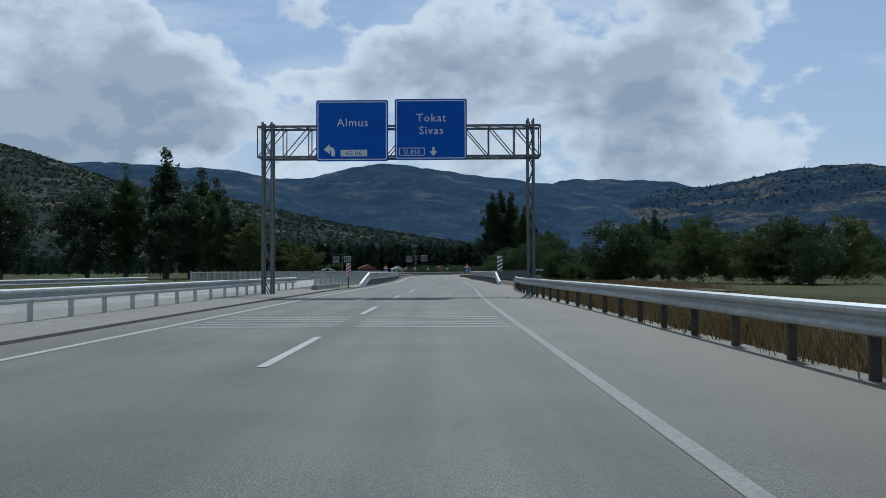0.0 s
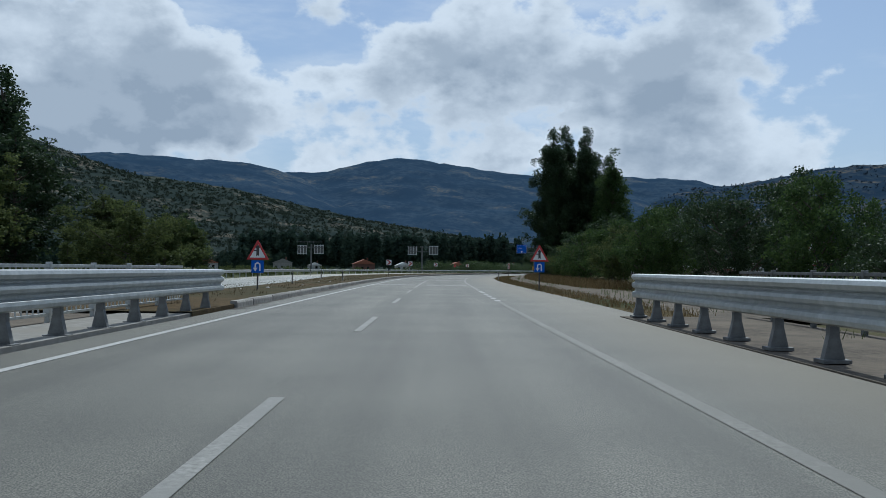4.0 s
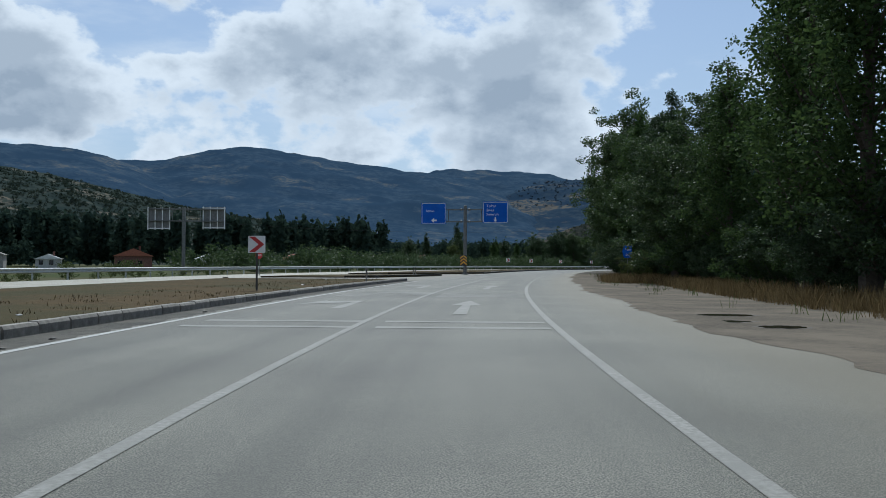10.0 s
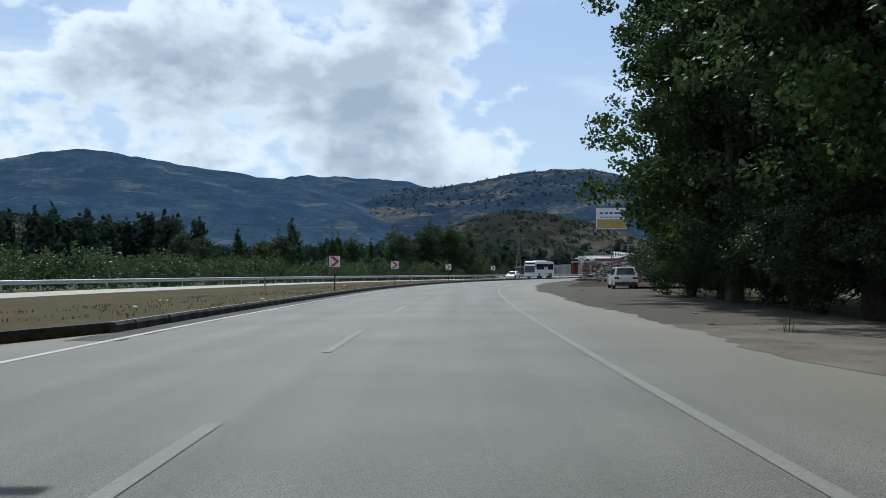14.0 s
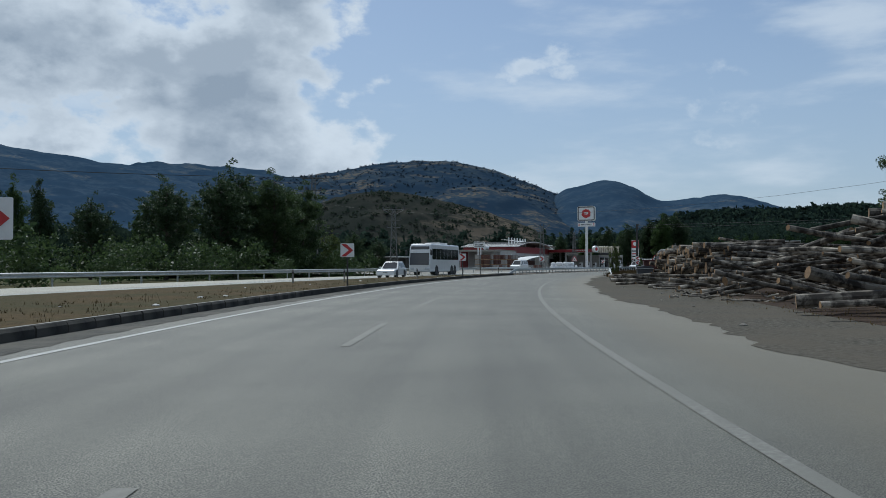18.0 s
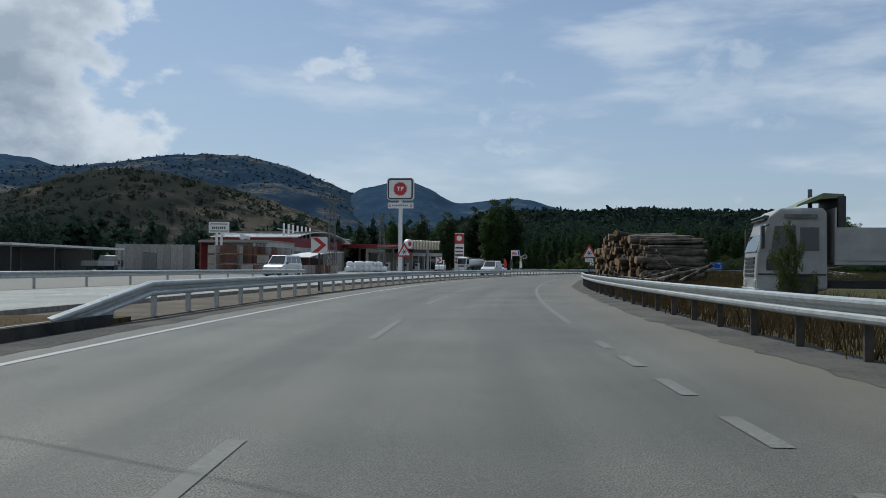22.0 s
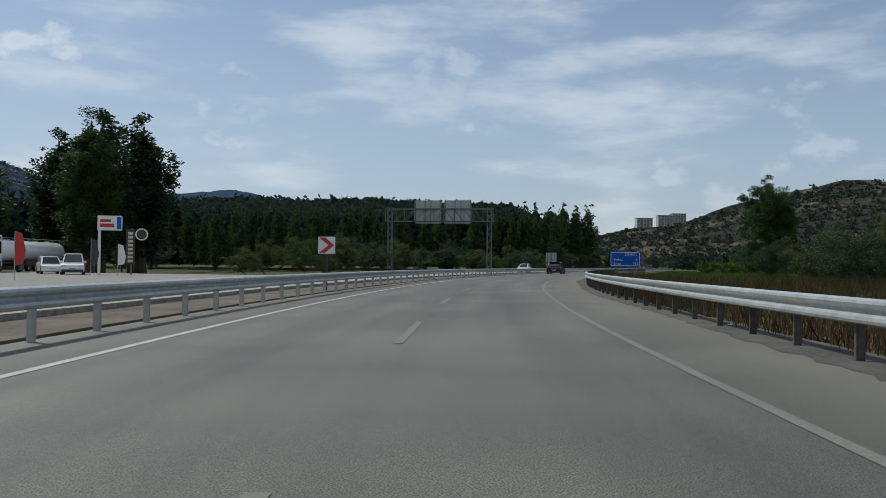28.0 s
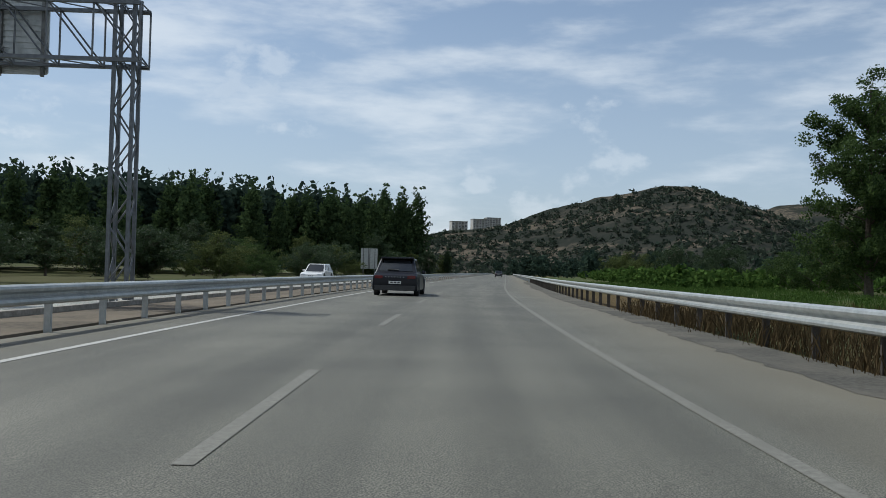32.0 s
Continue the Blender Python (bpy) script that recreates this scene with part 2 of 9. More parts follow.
def asphalt_mat(name, dark, light, wear, middle=-3.4):
    """Asphalt: stone grain, patches, polished wheel tracks along the lanes and dust at the edges (by the strip's own u, v)."""
    m = mat(name, tuple(v * 0.50 for v in dark), tuple(v * 1.34 for v in light), scale=85, rough=0.72, bump=0.20, bump_scale=190, c=None, spec=0.5, detail=8, lo=0.45, hi=0.555)
    nt = m.node_tree
    N, L = nt.nodes.new, nt.links.new
    bs = nt.nodes["Principled BSDF"]
    base = bs.inputs["Base Color"].links[0].from_socket
    uv = N("ShaderNodeUVMap")
    sep = N("ShaderNodeSeparateXYZ")
    L(uv.outputs[0], sep.inputs[0])
    stretch = N("ShaderNodeMapping")
    stretch.inputs["Scale"].default_value = (0.03, 1.1, 1)
    L(uv.outputs[0], stretch.inputs[0])
    n = N("ShaderNodeTexNoise")
    n.inputs["Scale"].default_value, n.inputs["Detail"].default_value = 1.0, 7
    L(stretch.outputs[0], n.inputs["Vector"])
    mr = N("ShaderNodeMapRange")
    mr.inputs["From Min"].default_value, mr.inputs["From Max"].default_value = 0.38, 0.66
    mr.inputs["To Max"].default_value = wear
    L(n.outputs["Fac"], mr.inputs["Value"])
    mix = N("ShaderNodeMix")
    mix.data_type = "RGBA"
    mix.inputs["B"].default_value = tuple(v * 0.62 for v in dark) + (1,)
    L(mr.outputs[0], mix.inputs["Factor"]), L(base, mix.inputs["A"])
    # broad worn patches and thin dark seams along the lanes
    blot = N("ShaderNodeTexNoise")
    blot.inputs["Scale"].default_value, blot.inputs["Detail"].default_value = 0.35, 8
    co = N("ShaderNodeTexCoord")
    L(co.outputs["Object"], blot.inputs["Vector"])
    rng_ = N("ShaderNodeMapRange")
    rng_.inputs["From Min"].default_value, rng_.inputs["From Max"].default_value = 0.36, 0.66
    rng_.inputs["To Min"].default_value, rng_.inputs["To Max"].default_value = 0.80, 1.16
    L(blot.outputs["Fac"], rng_.inputs["Value"])
    hsv = N("ShaderNodeHueSaturation")
    # coarse chips and stains a hand's width across
    chips = N("ShaderNodeTexNoise")
    chips.inputs["Scale"].default_value, chips.inputs["Detail"].default_value, chips.inputs["Roughness"].default_value = 15.0, 6, 0.7
    L(co.outputs["Object"], chips.inputs["Vector"])
    fleck = N("ShaderNodeMapRange")
    fleck.inputs["From Min"].default_value, fleck.inputs["From Max"].default_value = 0.38, 0.62
    fleck.inputs["To Min"].default_value, fleck.inputs["To Max"].default_value = 0.84, 1.13
    L(chips.outputs["Fac"], fleck.inputs["Value"])
    both = N("ShaderNodeMath")
    both.operation = "MULTIPLY"
    L(rng_.outputs[0], both.inputs[0]), L(fleck.outputs[0], both.inputs[1])
    L(both.outputs[0], hsv.inputs["Value"]), L(mix.outputs["Result"], hsv.inputs["Color"])
    # brown dust that gathers towards the shoulders, broken by the blotches
    across = N("ShaderNodeMath")
    across.operation = "ADD"
    across.inputs[1].default_value = -middle
    L(sep.outputs["Y"], across.inputs[0])
    away = N("ShaderNodeMath")
    away.operation = "ABSOLUTE"
    L(across.outputs[0], away.inputs[0])
    ragged = N("ShaderNodeMath")
    ragged.operation = "MULTIPLY_ADD"
    ragged.inputs[1].default_value = 2.6
    L(n.outputs["Fac"], ragged.inputs[0]), L(away.outputs[0], ragged.inputs[2])
    shoulder = N("ShaderNodeMapRange")
    shoulder.interpolation_type = "SMOOTHSTEP"
    shoulder.inputs["From Min"].default_value, shoulder.inputs["From Max"].default_value = 4.5, 7.0
    shoulder.inputs["To Max"].default_value = 0.55
    L(ragged.outputs[0], shoulder.inputs["Value"])
    dusty = N("ShaderNodeMix")
    dusty.data_type = "RGBA"
    dusty.inputs["B"].default_value = tuple(v * k for v, k in zip(light, (1.16, 1.03, 0.86))) + (1,)
    L(shoulder.outputs[0], dusty.inputs["Factor"]), L(hsv.outputs["Color"], dusty.inputs["A"])
    L(dusty.outputs["Result"], bs.inputs["Base Color"])
    return m


def hill_mat(name, wood, scrub, bare, grain, share_bare, patch=0.0045):
    """A hillside: woods and scrub mottled tree by tree, and bare clearings with ragged edges."""
    m = bpy.data.materials.new(name)
    m.use_nodes = True
    nt = m.node_tree
    N, L = nt.nodes.new, nt.links.new
    bs = nt.nodes["Principled BSDF"]
    bs.inputs["Roughness"].default_value, bs.inputs["Specular IOR Level"].default_value = 1.0, 0.0
    co = N("ShaderNodeTexCoord")

    def field(scale, detail, lo, hi, rough=0.6, squash=1.0):
        mp = N("ShaderNodeMapping")
        mp.inputs["Scale"].default_value = (1, 1, squash)
        L(co.outputs["Object"], mp.inputs[0])
        n = N("ShaderNodeTexNoise")
        n.inputs["Scale"].default_value, n.inputs["Detail"].default_value, n.inputs["Roughness"].default_value = scale, detail, rough
        L(mp.outputs[0], n.inputs["Vector"])
        r = N("ShaderNodeMapRange")
        r.inputs["From Min"].default_value, r.inputs["From Max"].default_value = lo, hi
        L(n.outputs["Fac"], r.inputs["Value"])
        return r.outputs["Result"]

    def blend(f, a, b):
        n = N("ShaderNodeMix")
        n.data_type = "RGBA"
        L(f, n.inputs["Factor"])
        for key, v in (("A", a), ("B", b)):
            if isinstance(v, tuple):
                n.inputs[key].default_value = (*v, 1)
            else:
                L(v, n.inputs[key])
        return n.outputs["Result"]

    trees = blend(field(grain, 6, 0.40, 0.62, 0.7), wood, scrub)
    stands = blend(field(patch * 1.6, 5, 0.42, 0.60), trees, wood)
    spots = blend(field(grain * 1.7, 3, 0.47, 0.53), bare, scrub)
    col = blend(field(patch, 9, share_bare, share_bare + 0.07, 0.62, 2.5), stands, spots)
    L(col, bs.inputs["Base Color"])
    return m


M = {}
# Blue distance haze is mixed into the colours of these two mountain surfaces.
M["hazy_forest_hill"] = hill_mat("hazy_wooded_mountain", (0.030, 0.055, 0.090), (0.052, 0.080, 0.114), (0.098, 0.110, 0.120), 0.035, 0.56)
M["hazy_tan_hill"] = hill_mat("hazy_tan_topped_mountain", (0.022, 0.040, 0.066), (0.044, 0.063, 0.082), (0.115, 0.105, 0.090), 0.03, 0.52)
# Scrub tones carry a lighter, bluish painted haze.
M["scrub_hill"] = hill_mat("hazy_scrub_hillside", (0.027, 0.038, 0.035), (0.052, 0.062, 0.053), (0.125, 0.112, 0.088), 0.06, 0.535, 0.008)
M["pine_hill"] = hill_mat("pine_hillside", (0.018, 0.028, 0.027), (0.030, 0.043, 0.037), (0.030, 0.040, 0.032), 0.12, 0.60, 0.01)
M["brown_hill"] = hill_mat("dry_hillside", (0.026, 0.030, 0.026), (0.052, 0.050, 0.042), (0.105, 0.090, 0.070), 0.10, 0.48, 0.014)
M["asphalt"] = asphalt_mat("asphalt", (0.077, 0.075, 0.059), (0.138, 0.134, 0.106), 0.62)
# Asphalt made pale throughout: grazing sun glare painted as base colour.
M["asphalt_glare"] = asphalt_mat("asphalt_glare", (0.23, 0.232, 0.205), (0.29, 0.292, 0.26), 0.25, -16.0)
M["dusty"] = mat("dusty_shoulder", (0.150, 0.128, 0.102), (0.092, 0.082, 0.068), scale=9, rough=0.95, bump=0.5, bump_scale=60, c=(0.175, 0.150, 0.118), cscale=0.5, spec=0.05)
M["gravel"] = mat("gravel", (0.135, 0.124, 0.102), (0.050, 0.046, 0.038), scale=11, rough=0.95, bump=0.8, bump_scale=40, c=(0.105, 0.092, 0.073), cscale=0.35, spec=0.05)
M["soil"] = mat("red_soil", (0.066, 0.046, 0.034), (0.022, 0.016, 0.013), scale=5, rough=1, bump=0.7, bump_scale=18, c=(0.075, 0.058, 0.046), cscale=0.4, spec=0.05)
M["dry"] = mat("dry_grass_ground", (0.125, 0.090, 0.045), (0.062, 0.048, 0.026), scale=7, rough=1, bump=0.9, bump_scale=26, c=(0.05, 0.058, 0.026), cscale=0.09, spec=0.05)
M["field"] = mat("valley_floor", (0.075, 0.085, 0.035), (0.035, 0.05, 0.02), scale=0.9, rough=1, bump=0.8, bump_scale=5, c=(0.085, 0.078, 0.042), cscale=0.012, spec=0.05)
M["paint"] = mat("road_paint", (0.50, 0.495, 0.465), (0.27, 0.268, 0.25), scale=22, rough=0.7, bump=0.2, c=(0.34, 0.335, 0.315), cscale=1.7)
M["paint_old"] = mat("worn_road_paint", (0.28, 0.275, 0.248), (0.155, 0.152, 0.134), scale=20, rough=0.75, bump=0.2, c=(0.185, 0.182, 0.162), cscale=1.1)
M["median_soil"] = mat("median_earth", (0.105, 0.074, 0.036), (0.052, 0.038, 0.019), scale=6, rough=1, bump=0.9, bump_scale=24, c=(0.055, 0.050, 0.024), cscale=0.16, spec=0.1)
M["grit"] = mat("loose_grit", (0.108, 0.104, 0.090), (0.052, 0.050, 0.045), scale=13, rough=0.95, bump=0.9, bump_scale=45, c=(0.12, 0.112, 0.095), cscale=0.7, spec=0.2)
# Kerb faces: shade and grime together, put into one dark colour.
M["kerb_shade_grime"] = mat("shaded_grimy_kerb", (0.045, 0.044, 0.040), (0.024, 0.024, 0.022), scale=5, rough=0.9, bump=0.4, c=(0.075, 0.07, 0.06), cscale=0.8, spec=0.2)
M["kerb"] = mat("kerb_concrete", (0.34, 0.32, 0.28), (0.20, 0.185, 0.16), scale=6, rough=0.9, bump=0.4, rnd=0.18)
M["concrete"] = mat("pale_concrete", (0.31, 0.30, 0.27), (0.21, 0.20, 0.18), scale=4, rough=0.9, bump=0.3, c=(0.25, 0.235, 0.205), cscale=0.5, spec=0.05)
M["galv"] = mat("galvanised_steel", (0.47, 0.485, 0.47), (0.34, 0.355, 0.345), scale=5, rough=0.42, metal=0.45, bump=0.06, rnd=0.08)
M["galv_dark"] = mat("weathered_steel", (0.20, 0.205, 0.20), (0.12, 0.12, 0.115), scale=6, rough=0.6, metal=0.5, bump=0.1)
M["black"] = mat("black_rubber", (0.018, 0.018, 0.018), (0.03, 0.03, 0.03), rough=0.8, bump=0.1)
M["post_dark"] = mat("dark_post_paint", (0.035, 0.035, 0.035), (0.06, 0.055, 0.05), rough=0.6, bump=0.1)
M["white"] = mat("white_paint", (0.78, 0.78, 0.76), (0.66, 0.66, 0.64), scale=2, rough=0.45, bump=0.03)
M["red"] = mat("red_paint", (0.50, 0.03, 0.03), (0.40, 0.025, 0.025), scale=2, rough=0.45, bump=0.03)
M["blue"] = mat("blue_sign_sheet", (0.006, 0.10, 0.50), (0.005, 0.085, 0.44), scale=1.2, rough=0.55, spec=0.25, bump=0.02)
M["yellow"] = mat("amber_sheet", (0.80, 0.42, 0.03), (0.70, 0.36, 0.03), rough=0.45, bump=0.02)
M["bark"] = mat("bark", (0.10, 0.08, 0.06), (0.05, 0.04, 0.03), scale=9, rough=0.95, bump=0.8)
M["leaf"] = leaf_mat("leaf_green", (0.030, 0.056, 0.020), (0.078, 0.120, 0.036), 0.36, 0.10)
M["leaf_dark"] = leaf_mat("leaf_dark", (0.028, 0.048, 0.024), (0.055, 0.084, 0.036), 0.30, 0.16)
M["leaf_mid"] = leaf_mat("leaf_mid", (0.033, 0.058, 0.024), (0.080, 0.118, 0.042), 0.38, 0.2)
M["leaf_olive"] = leaf_mat("leaf_olive", (0.050, 0.070, 0.026), (0.115, 0.138, 0.048), 0.38, 0.08)
# Leaves of the distant woods, lifted and blued by haze put into the colour.
M["leaf_hazy"] = leaf_mat("leaf_hazy", (0.027, 0.045, 0.036), (0.048, 0.072, 0.050), 0.25)
M["leaf_wood"] = leaf_mat("leaf_wood", (0.032, 0.054, 0.026), (0.066, 0.100, 0.040), 0.3)
M["straw"] = leaf_mat("straw", (0.10, 0.073, 0.035), (0.22, 0.165, 0.085), 0.25)
M["paint_faint"] = mat("faded_road_paint", (0.185, 0.181, 0.155), (0.122, 0.119, 0.100), scale=16, rough=0.75, bump=0.2, c=(0.138, 0.135, 0.113), cscale=0.9)
M["leaf_hill"] = leaf_mat("leaf_hill", (0.031, 0.044, 0.035), (0.052, 0.065, 0.046), 0.25)
M["leaf_crop"] = leaf_mat("leaf_crop", (0.040, 0.082, 0.020), (0.085, 0.14, 0.036), 0.3)
M["meadow"] = mat("green_meadow", (0.060, 0.088, 0.028), (0.034, 0.055, 0.018), scale=5, rough=1, bump=0.9, bump_scale=20, c=(0.085, 0.082, 0.036), cscale=0.1, spec=0.1)
# Brown post steel, darkened further by backlit shade in the colour.
M["post_backlit_brown"] = mat("backlit_brown_post_steel", (0.085, 0.072, 0.058), (0.048, 0.040, 0.033), scale=6, rough=0.75, metal=0.1, bump=0.15, rnd=0.25)


# ---- shape helpers ----
def quad_mesh(name, verts, faces, material, uvs=None):
    me = bpy.data.meshes.new(name)
    me.from_pydata([tuple(v) for v in verts], [], faces)
    if uvs is not None:
        lay = me.uv_layers.new(name="UVMap")
        idx = np.empty(len(me.loops), dtype=np.int32)
        me.loops.foreach_get("vertex_index", idx)
        lay.data.foreach_set("uv", np.asarray(uvs, dtype=np.float32)[idx].ravel())
    me.materials.append(material)
    me.update()
    return me


def box(bm, x0, x1, y0, y1, z0, z1, bevel=0.0, m=None):
    vs = [bm.verts.new((x, y, z)) for z in (z0, z1) for y in (y0, y1) for x in (x0, x1)]
    fs = [bm.faces.new([vs[i] for i in f]) for f in ((0, 2, 3, 1), (4, 5, 7, 6), (0, 1, 5, 4), (2, 6, 7, 3), (0, 4, 6, 2), (1, 3, 7, 5))]
    if bevel:
        es = list({e for f in fs for e in f.edges})
        got = bmesh.ops.bevel(bm, geom=es, offset=bevel, segments=2, affect="EDGES", profile=0.6)
        vs = list({v for f in got["faces"] for v in f.verts} | {v for v in vs if v.is_valid})
    if m is not None:
        bmesh.ops.transform(bm, matrix=m, verts=[v for v in vs if v.is_valid])
    return bm


def rod(bm, p, q, r, n=8, r2=None):
    """A round bar from p to q, tapered to r2."""
    p, q = Vector(p), Vector(q)
    axis = (q - p).normalized()
    side = axis.orthogonal().normalized()
    other = axis.cross(side)
    rings = []
    for o, rad in ((p, r), (q, r if r2 is None else r2)):
        rings.append([bm.verts.new(o + rad * (math.cos(2 * math.pi * k / n) * side + math.sin(2 * math.pi * k / n) * other)) for k in range(n)])
    for k in range(n):
        bm.faces.new((rings[0][k], rings[0][(k + 1) % n], rings[1][(k + 1) % n], rings[1][k]))
    bm.faces.new(rings[0][::-1])
    bm.faces.new(rings[1])
    return bm


def prism(bm, outline, y0, y1, m=None):
    """An outline in x, z drawn out from y0 to y1."""
    a = [bm.verts.new((x, y0, z)) for x, z in outline]
    b = [bm.verts.new((x, y1, z)) for x, z in outline]
    n = len(outline)
    bm.faces.new(a)
    bm.faces.new(b[::-1])
    for k in range(n):
        bm.faces.new((a[k], b[k], b[(k + 1) % n], a[(k + 1) % n]))
    if m is not None:
        bmesh.ops.transform(bm, matrix=m, verts=a + b)
    return bm


def part(name, bm, material, parent=None, label="", smooth=False):
    bmesh.ops.recalc_face_normals(bm, faces=bm.faces)
    me = bpy.data.meshes.new(name)
    bm.to_mesh(me)
    bm.free()
    me.materials.append(M[material] if isinstance(material, str) else material)
    if smooth:
        me.polygons.foreach_set("use_smooth", [True] * len(me.polygons))
    ob = new(name, me)
    ob.parent = parent
    if label:
        ob["label"] = label
    return ob


def share(name, me, parent, m):
    ob = new(name, me)
    ob.parent = parent
    ob.matrix_local = m
    return ob


def thing(name, m, label, category, group="", kind=""):
    ob = new(name)
    ob.empty_display_size = 0.2
    ob.matrix_world = m
    return tagged(ob, label, category, group, kind)


def B():
    return bmesh.new()


# ---- the road's line: its solid right-hand edge line, every 30 m ----
LINE = [-1.96, -89.99, -0.83, -60.01, 0.32, -30.03, 1.48, -0.06, 2.64, 29.94, 4.11, 59.87, 5.34, 89.89, 5.68, 119.9, 6.12, 149.89, 6.98, 179.84, 9.09, 209.67, 13.55, 239.2, 20.44, 268.26, 29.22, 296.82, 39.2, 325.03, 50, 352.95, 61.9, 380.37, 76.14, 406.57, 92.84, 431.27, 111.62, 454.45, 132.24, 475.99, 154.51, 495.81, 178.35, 513.75, 203.57, 529.7, 229.81, 543.81, 257.06, 555.91, 285.2, 565.79, 314.02, 573.78, 343.12, 580.76, 372.43, 587.13, 489.7, 612.56, 685.16, 654.95, 978.34, 718.52]
LS = [-90 + 30 * k for k in range(30)] + [900, 1100, 1400]


def _line():
    p = np.array(LINE, float).reshape(-1, 2)
    s = np.array(LS, float)
    tan = np.gradient(p, s, axis=0)
    u = np.arange(-90, 1400, 1.0)
    i = np.clip(np.searchsorted(s, u, side="right") - 1, 0, len(s) - 2)
    h = (s[i + 1] - s[i])[:, None]
    f = ((u - s[i])[:, None]) / h
    q = (2 * f**3 - 3 * f**2 + 1) * p[i] + (f**3 - 2 * f**2 + f) * h * tan[i] + (-2 * f**3 + 3 * f**2) * p[i + 1] + (f**3 - f**2) * h * tan[i + 1]
    t = np.gradient(q, axis=0)
    return u, q, t / np.linalg.norm(t, axis=1)[:, None]


_U, _Q, _T = _line()


def road(s, e, z=0.0):
    """The place s metres along the road and e metres to the right of its edge line."""
    x, y = np.interp(s, _U, _Q[:, 0]), np.interp(s, _U, _Q[:, 1])
    tx, ty = np.interp(s, _U, _T[:, 0]), np.interp(s, _U, _T[:, 1])
    n = math.hypot(tx, ty)
    return Vector((x + ty / n * e, y - tx / n * e, z))


def turn(s):
    """The turn about z that carries +y into the road's direction."""
    return math.degrees(math.atan2(-np.interp(s, _U, _T[:, 0]), np.interp(s, _U, _T[:, 1])))


def at(s, e, z=0.0, extra=0.0):
    p = road(s, e, z)
    return pose(p.x, p.y, p.z, 0, 0, turn(s) + extra)


def vary(table, s):
    return float(np.interp(s, [a for a, _ in table], [b for _, b in table]))


def strip(name, s0, s1, left, right, z, material, step=3.0, cols=1, skirt=0.0, crown=0.0):
    """A band along the road between two offsets (numbers or tables of s, e)."""
    n = max(1, int(round((s1 - s0) / step)))
    verts, uvs, faces = [], [], []
    for k in range(n + 1):
        s = s0 + (s1 - s0) * k / n
        a = left if isinstance(left, (int, float)) else vary(left, s)
        b = right if isinstance(right, (int, float)) else vary(right, s)
        zz = z if isinstance(z, (int, float)) else vary(z, s)
        row = [(a + (b - a) * c / cols, zz) for c in range(cols + 1)]
        if skirt:
            row = [(a, zz - skirt)] + row + [(b, zz - skirt)]
        for e, h in row:
            verts.append(road(s, e, h))
            uvs.append((s, e))
    w = len(row)
    for k in range(n):
        for c in range(w - 1):
            o = k * w + c
            faces.append((o, o + 1, o + w + 1, o + w))
    return quad_mesh(name, verts, faces, material, uvs)


def structure(name, me, label="", category=""):
    return tagged(new(name, me), label, category, kind="structure")


# ---- ground and hills ----
def road_gap(x, y):
    d = np.hypot(_Q[::4, 0] - x, _Q[::4, 1] - y)
    return float(d.min())


def build_ground():
    def axis(lo, hi, fine, far0, far1):
        mid = np.arange(lo, hi + fine, fine)
        out, step = [], fine
        v = hi
        while v < far1:
            step *= 1.25
            v += step
            out.append(v)
        low, step, v = [], fine, lo
        while v > far0:
            step *= 1.25
            v -= step
            low.append(v)
        return np.concatenate([low[::-1], mid, out])
    xs, ys = axis(-90, 520, 6, -4500, 4500), axis(-90, 760, 6, -3500, 4800)
    verts, faces = [], []
    line = _Q[::5]
    for y in ys:
        for x in xs:
            d = float(np.hypot(line[:, 0] - x, line[:, 1] - y).min())
            k = min(1.0, max(0.0, (d - 26) / 40))
            n = noise.noise(Vector((x * 0.03, y * 0.03, 0))) * 0.5 + noise.noise(Vector((x * 0.15, y * 0.15, 3))) * 0.15
            verts.append((x, y, -0.17 + k * (n * 0.9 - 0.45)))
    w = len(xs)
    for j in range(len(ys) - 1):
        for i in range(w - 1):
            o = j * w + i
            faces.append((o, o + 1, o + w + 1, o + w))
    return quad_mesh("ground", verts, faces, M["field"])


structure("ground", build_ground(), "flat valley floor of grass, fields and scrub", "ground")


HILL_ROWS = 74


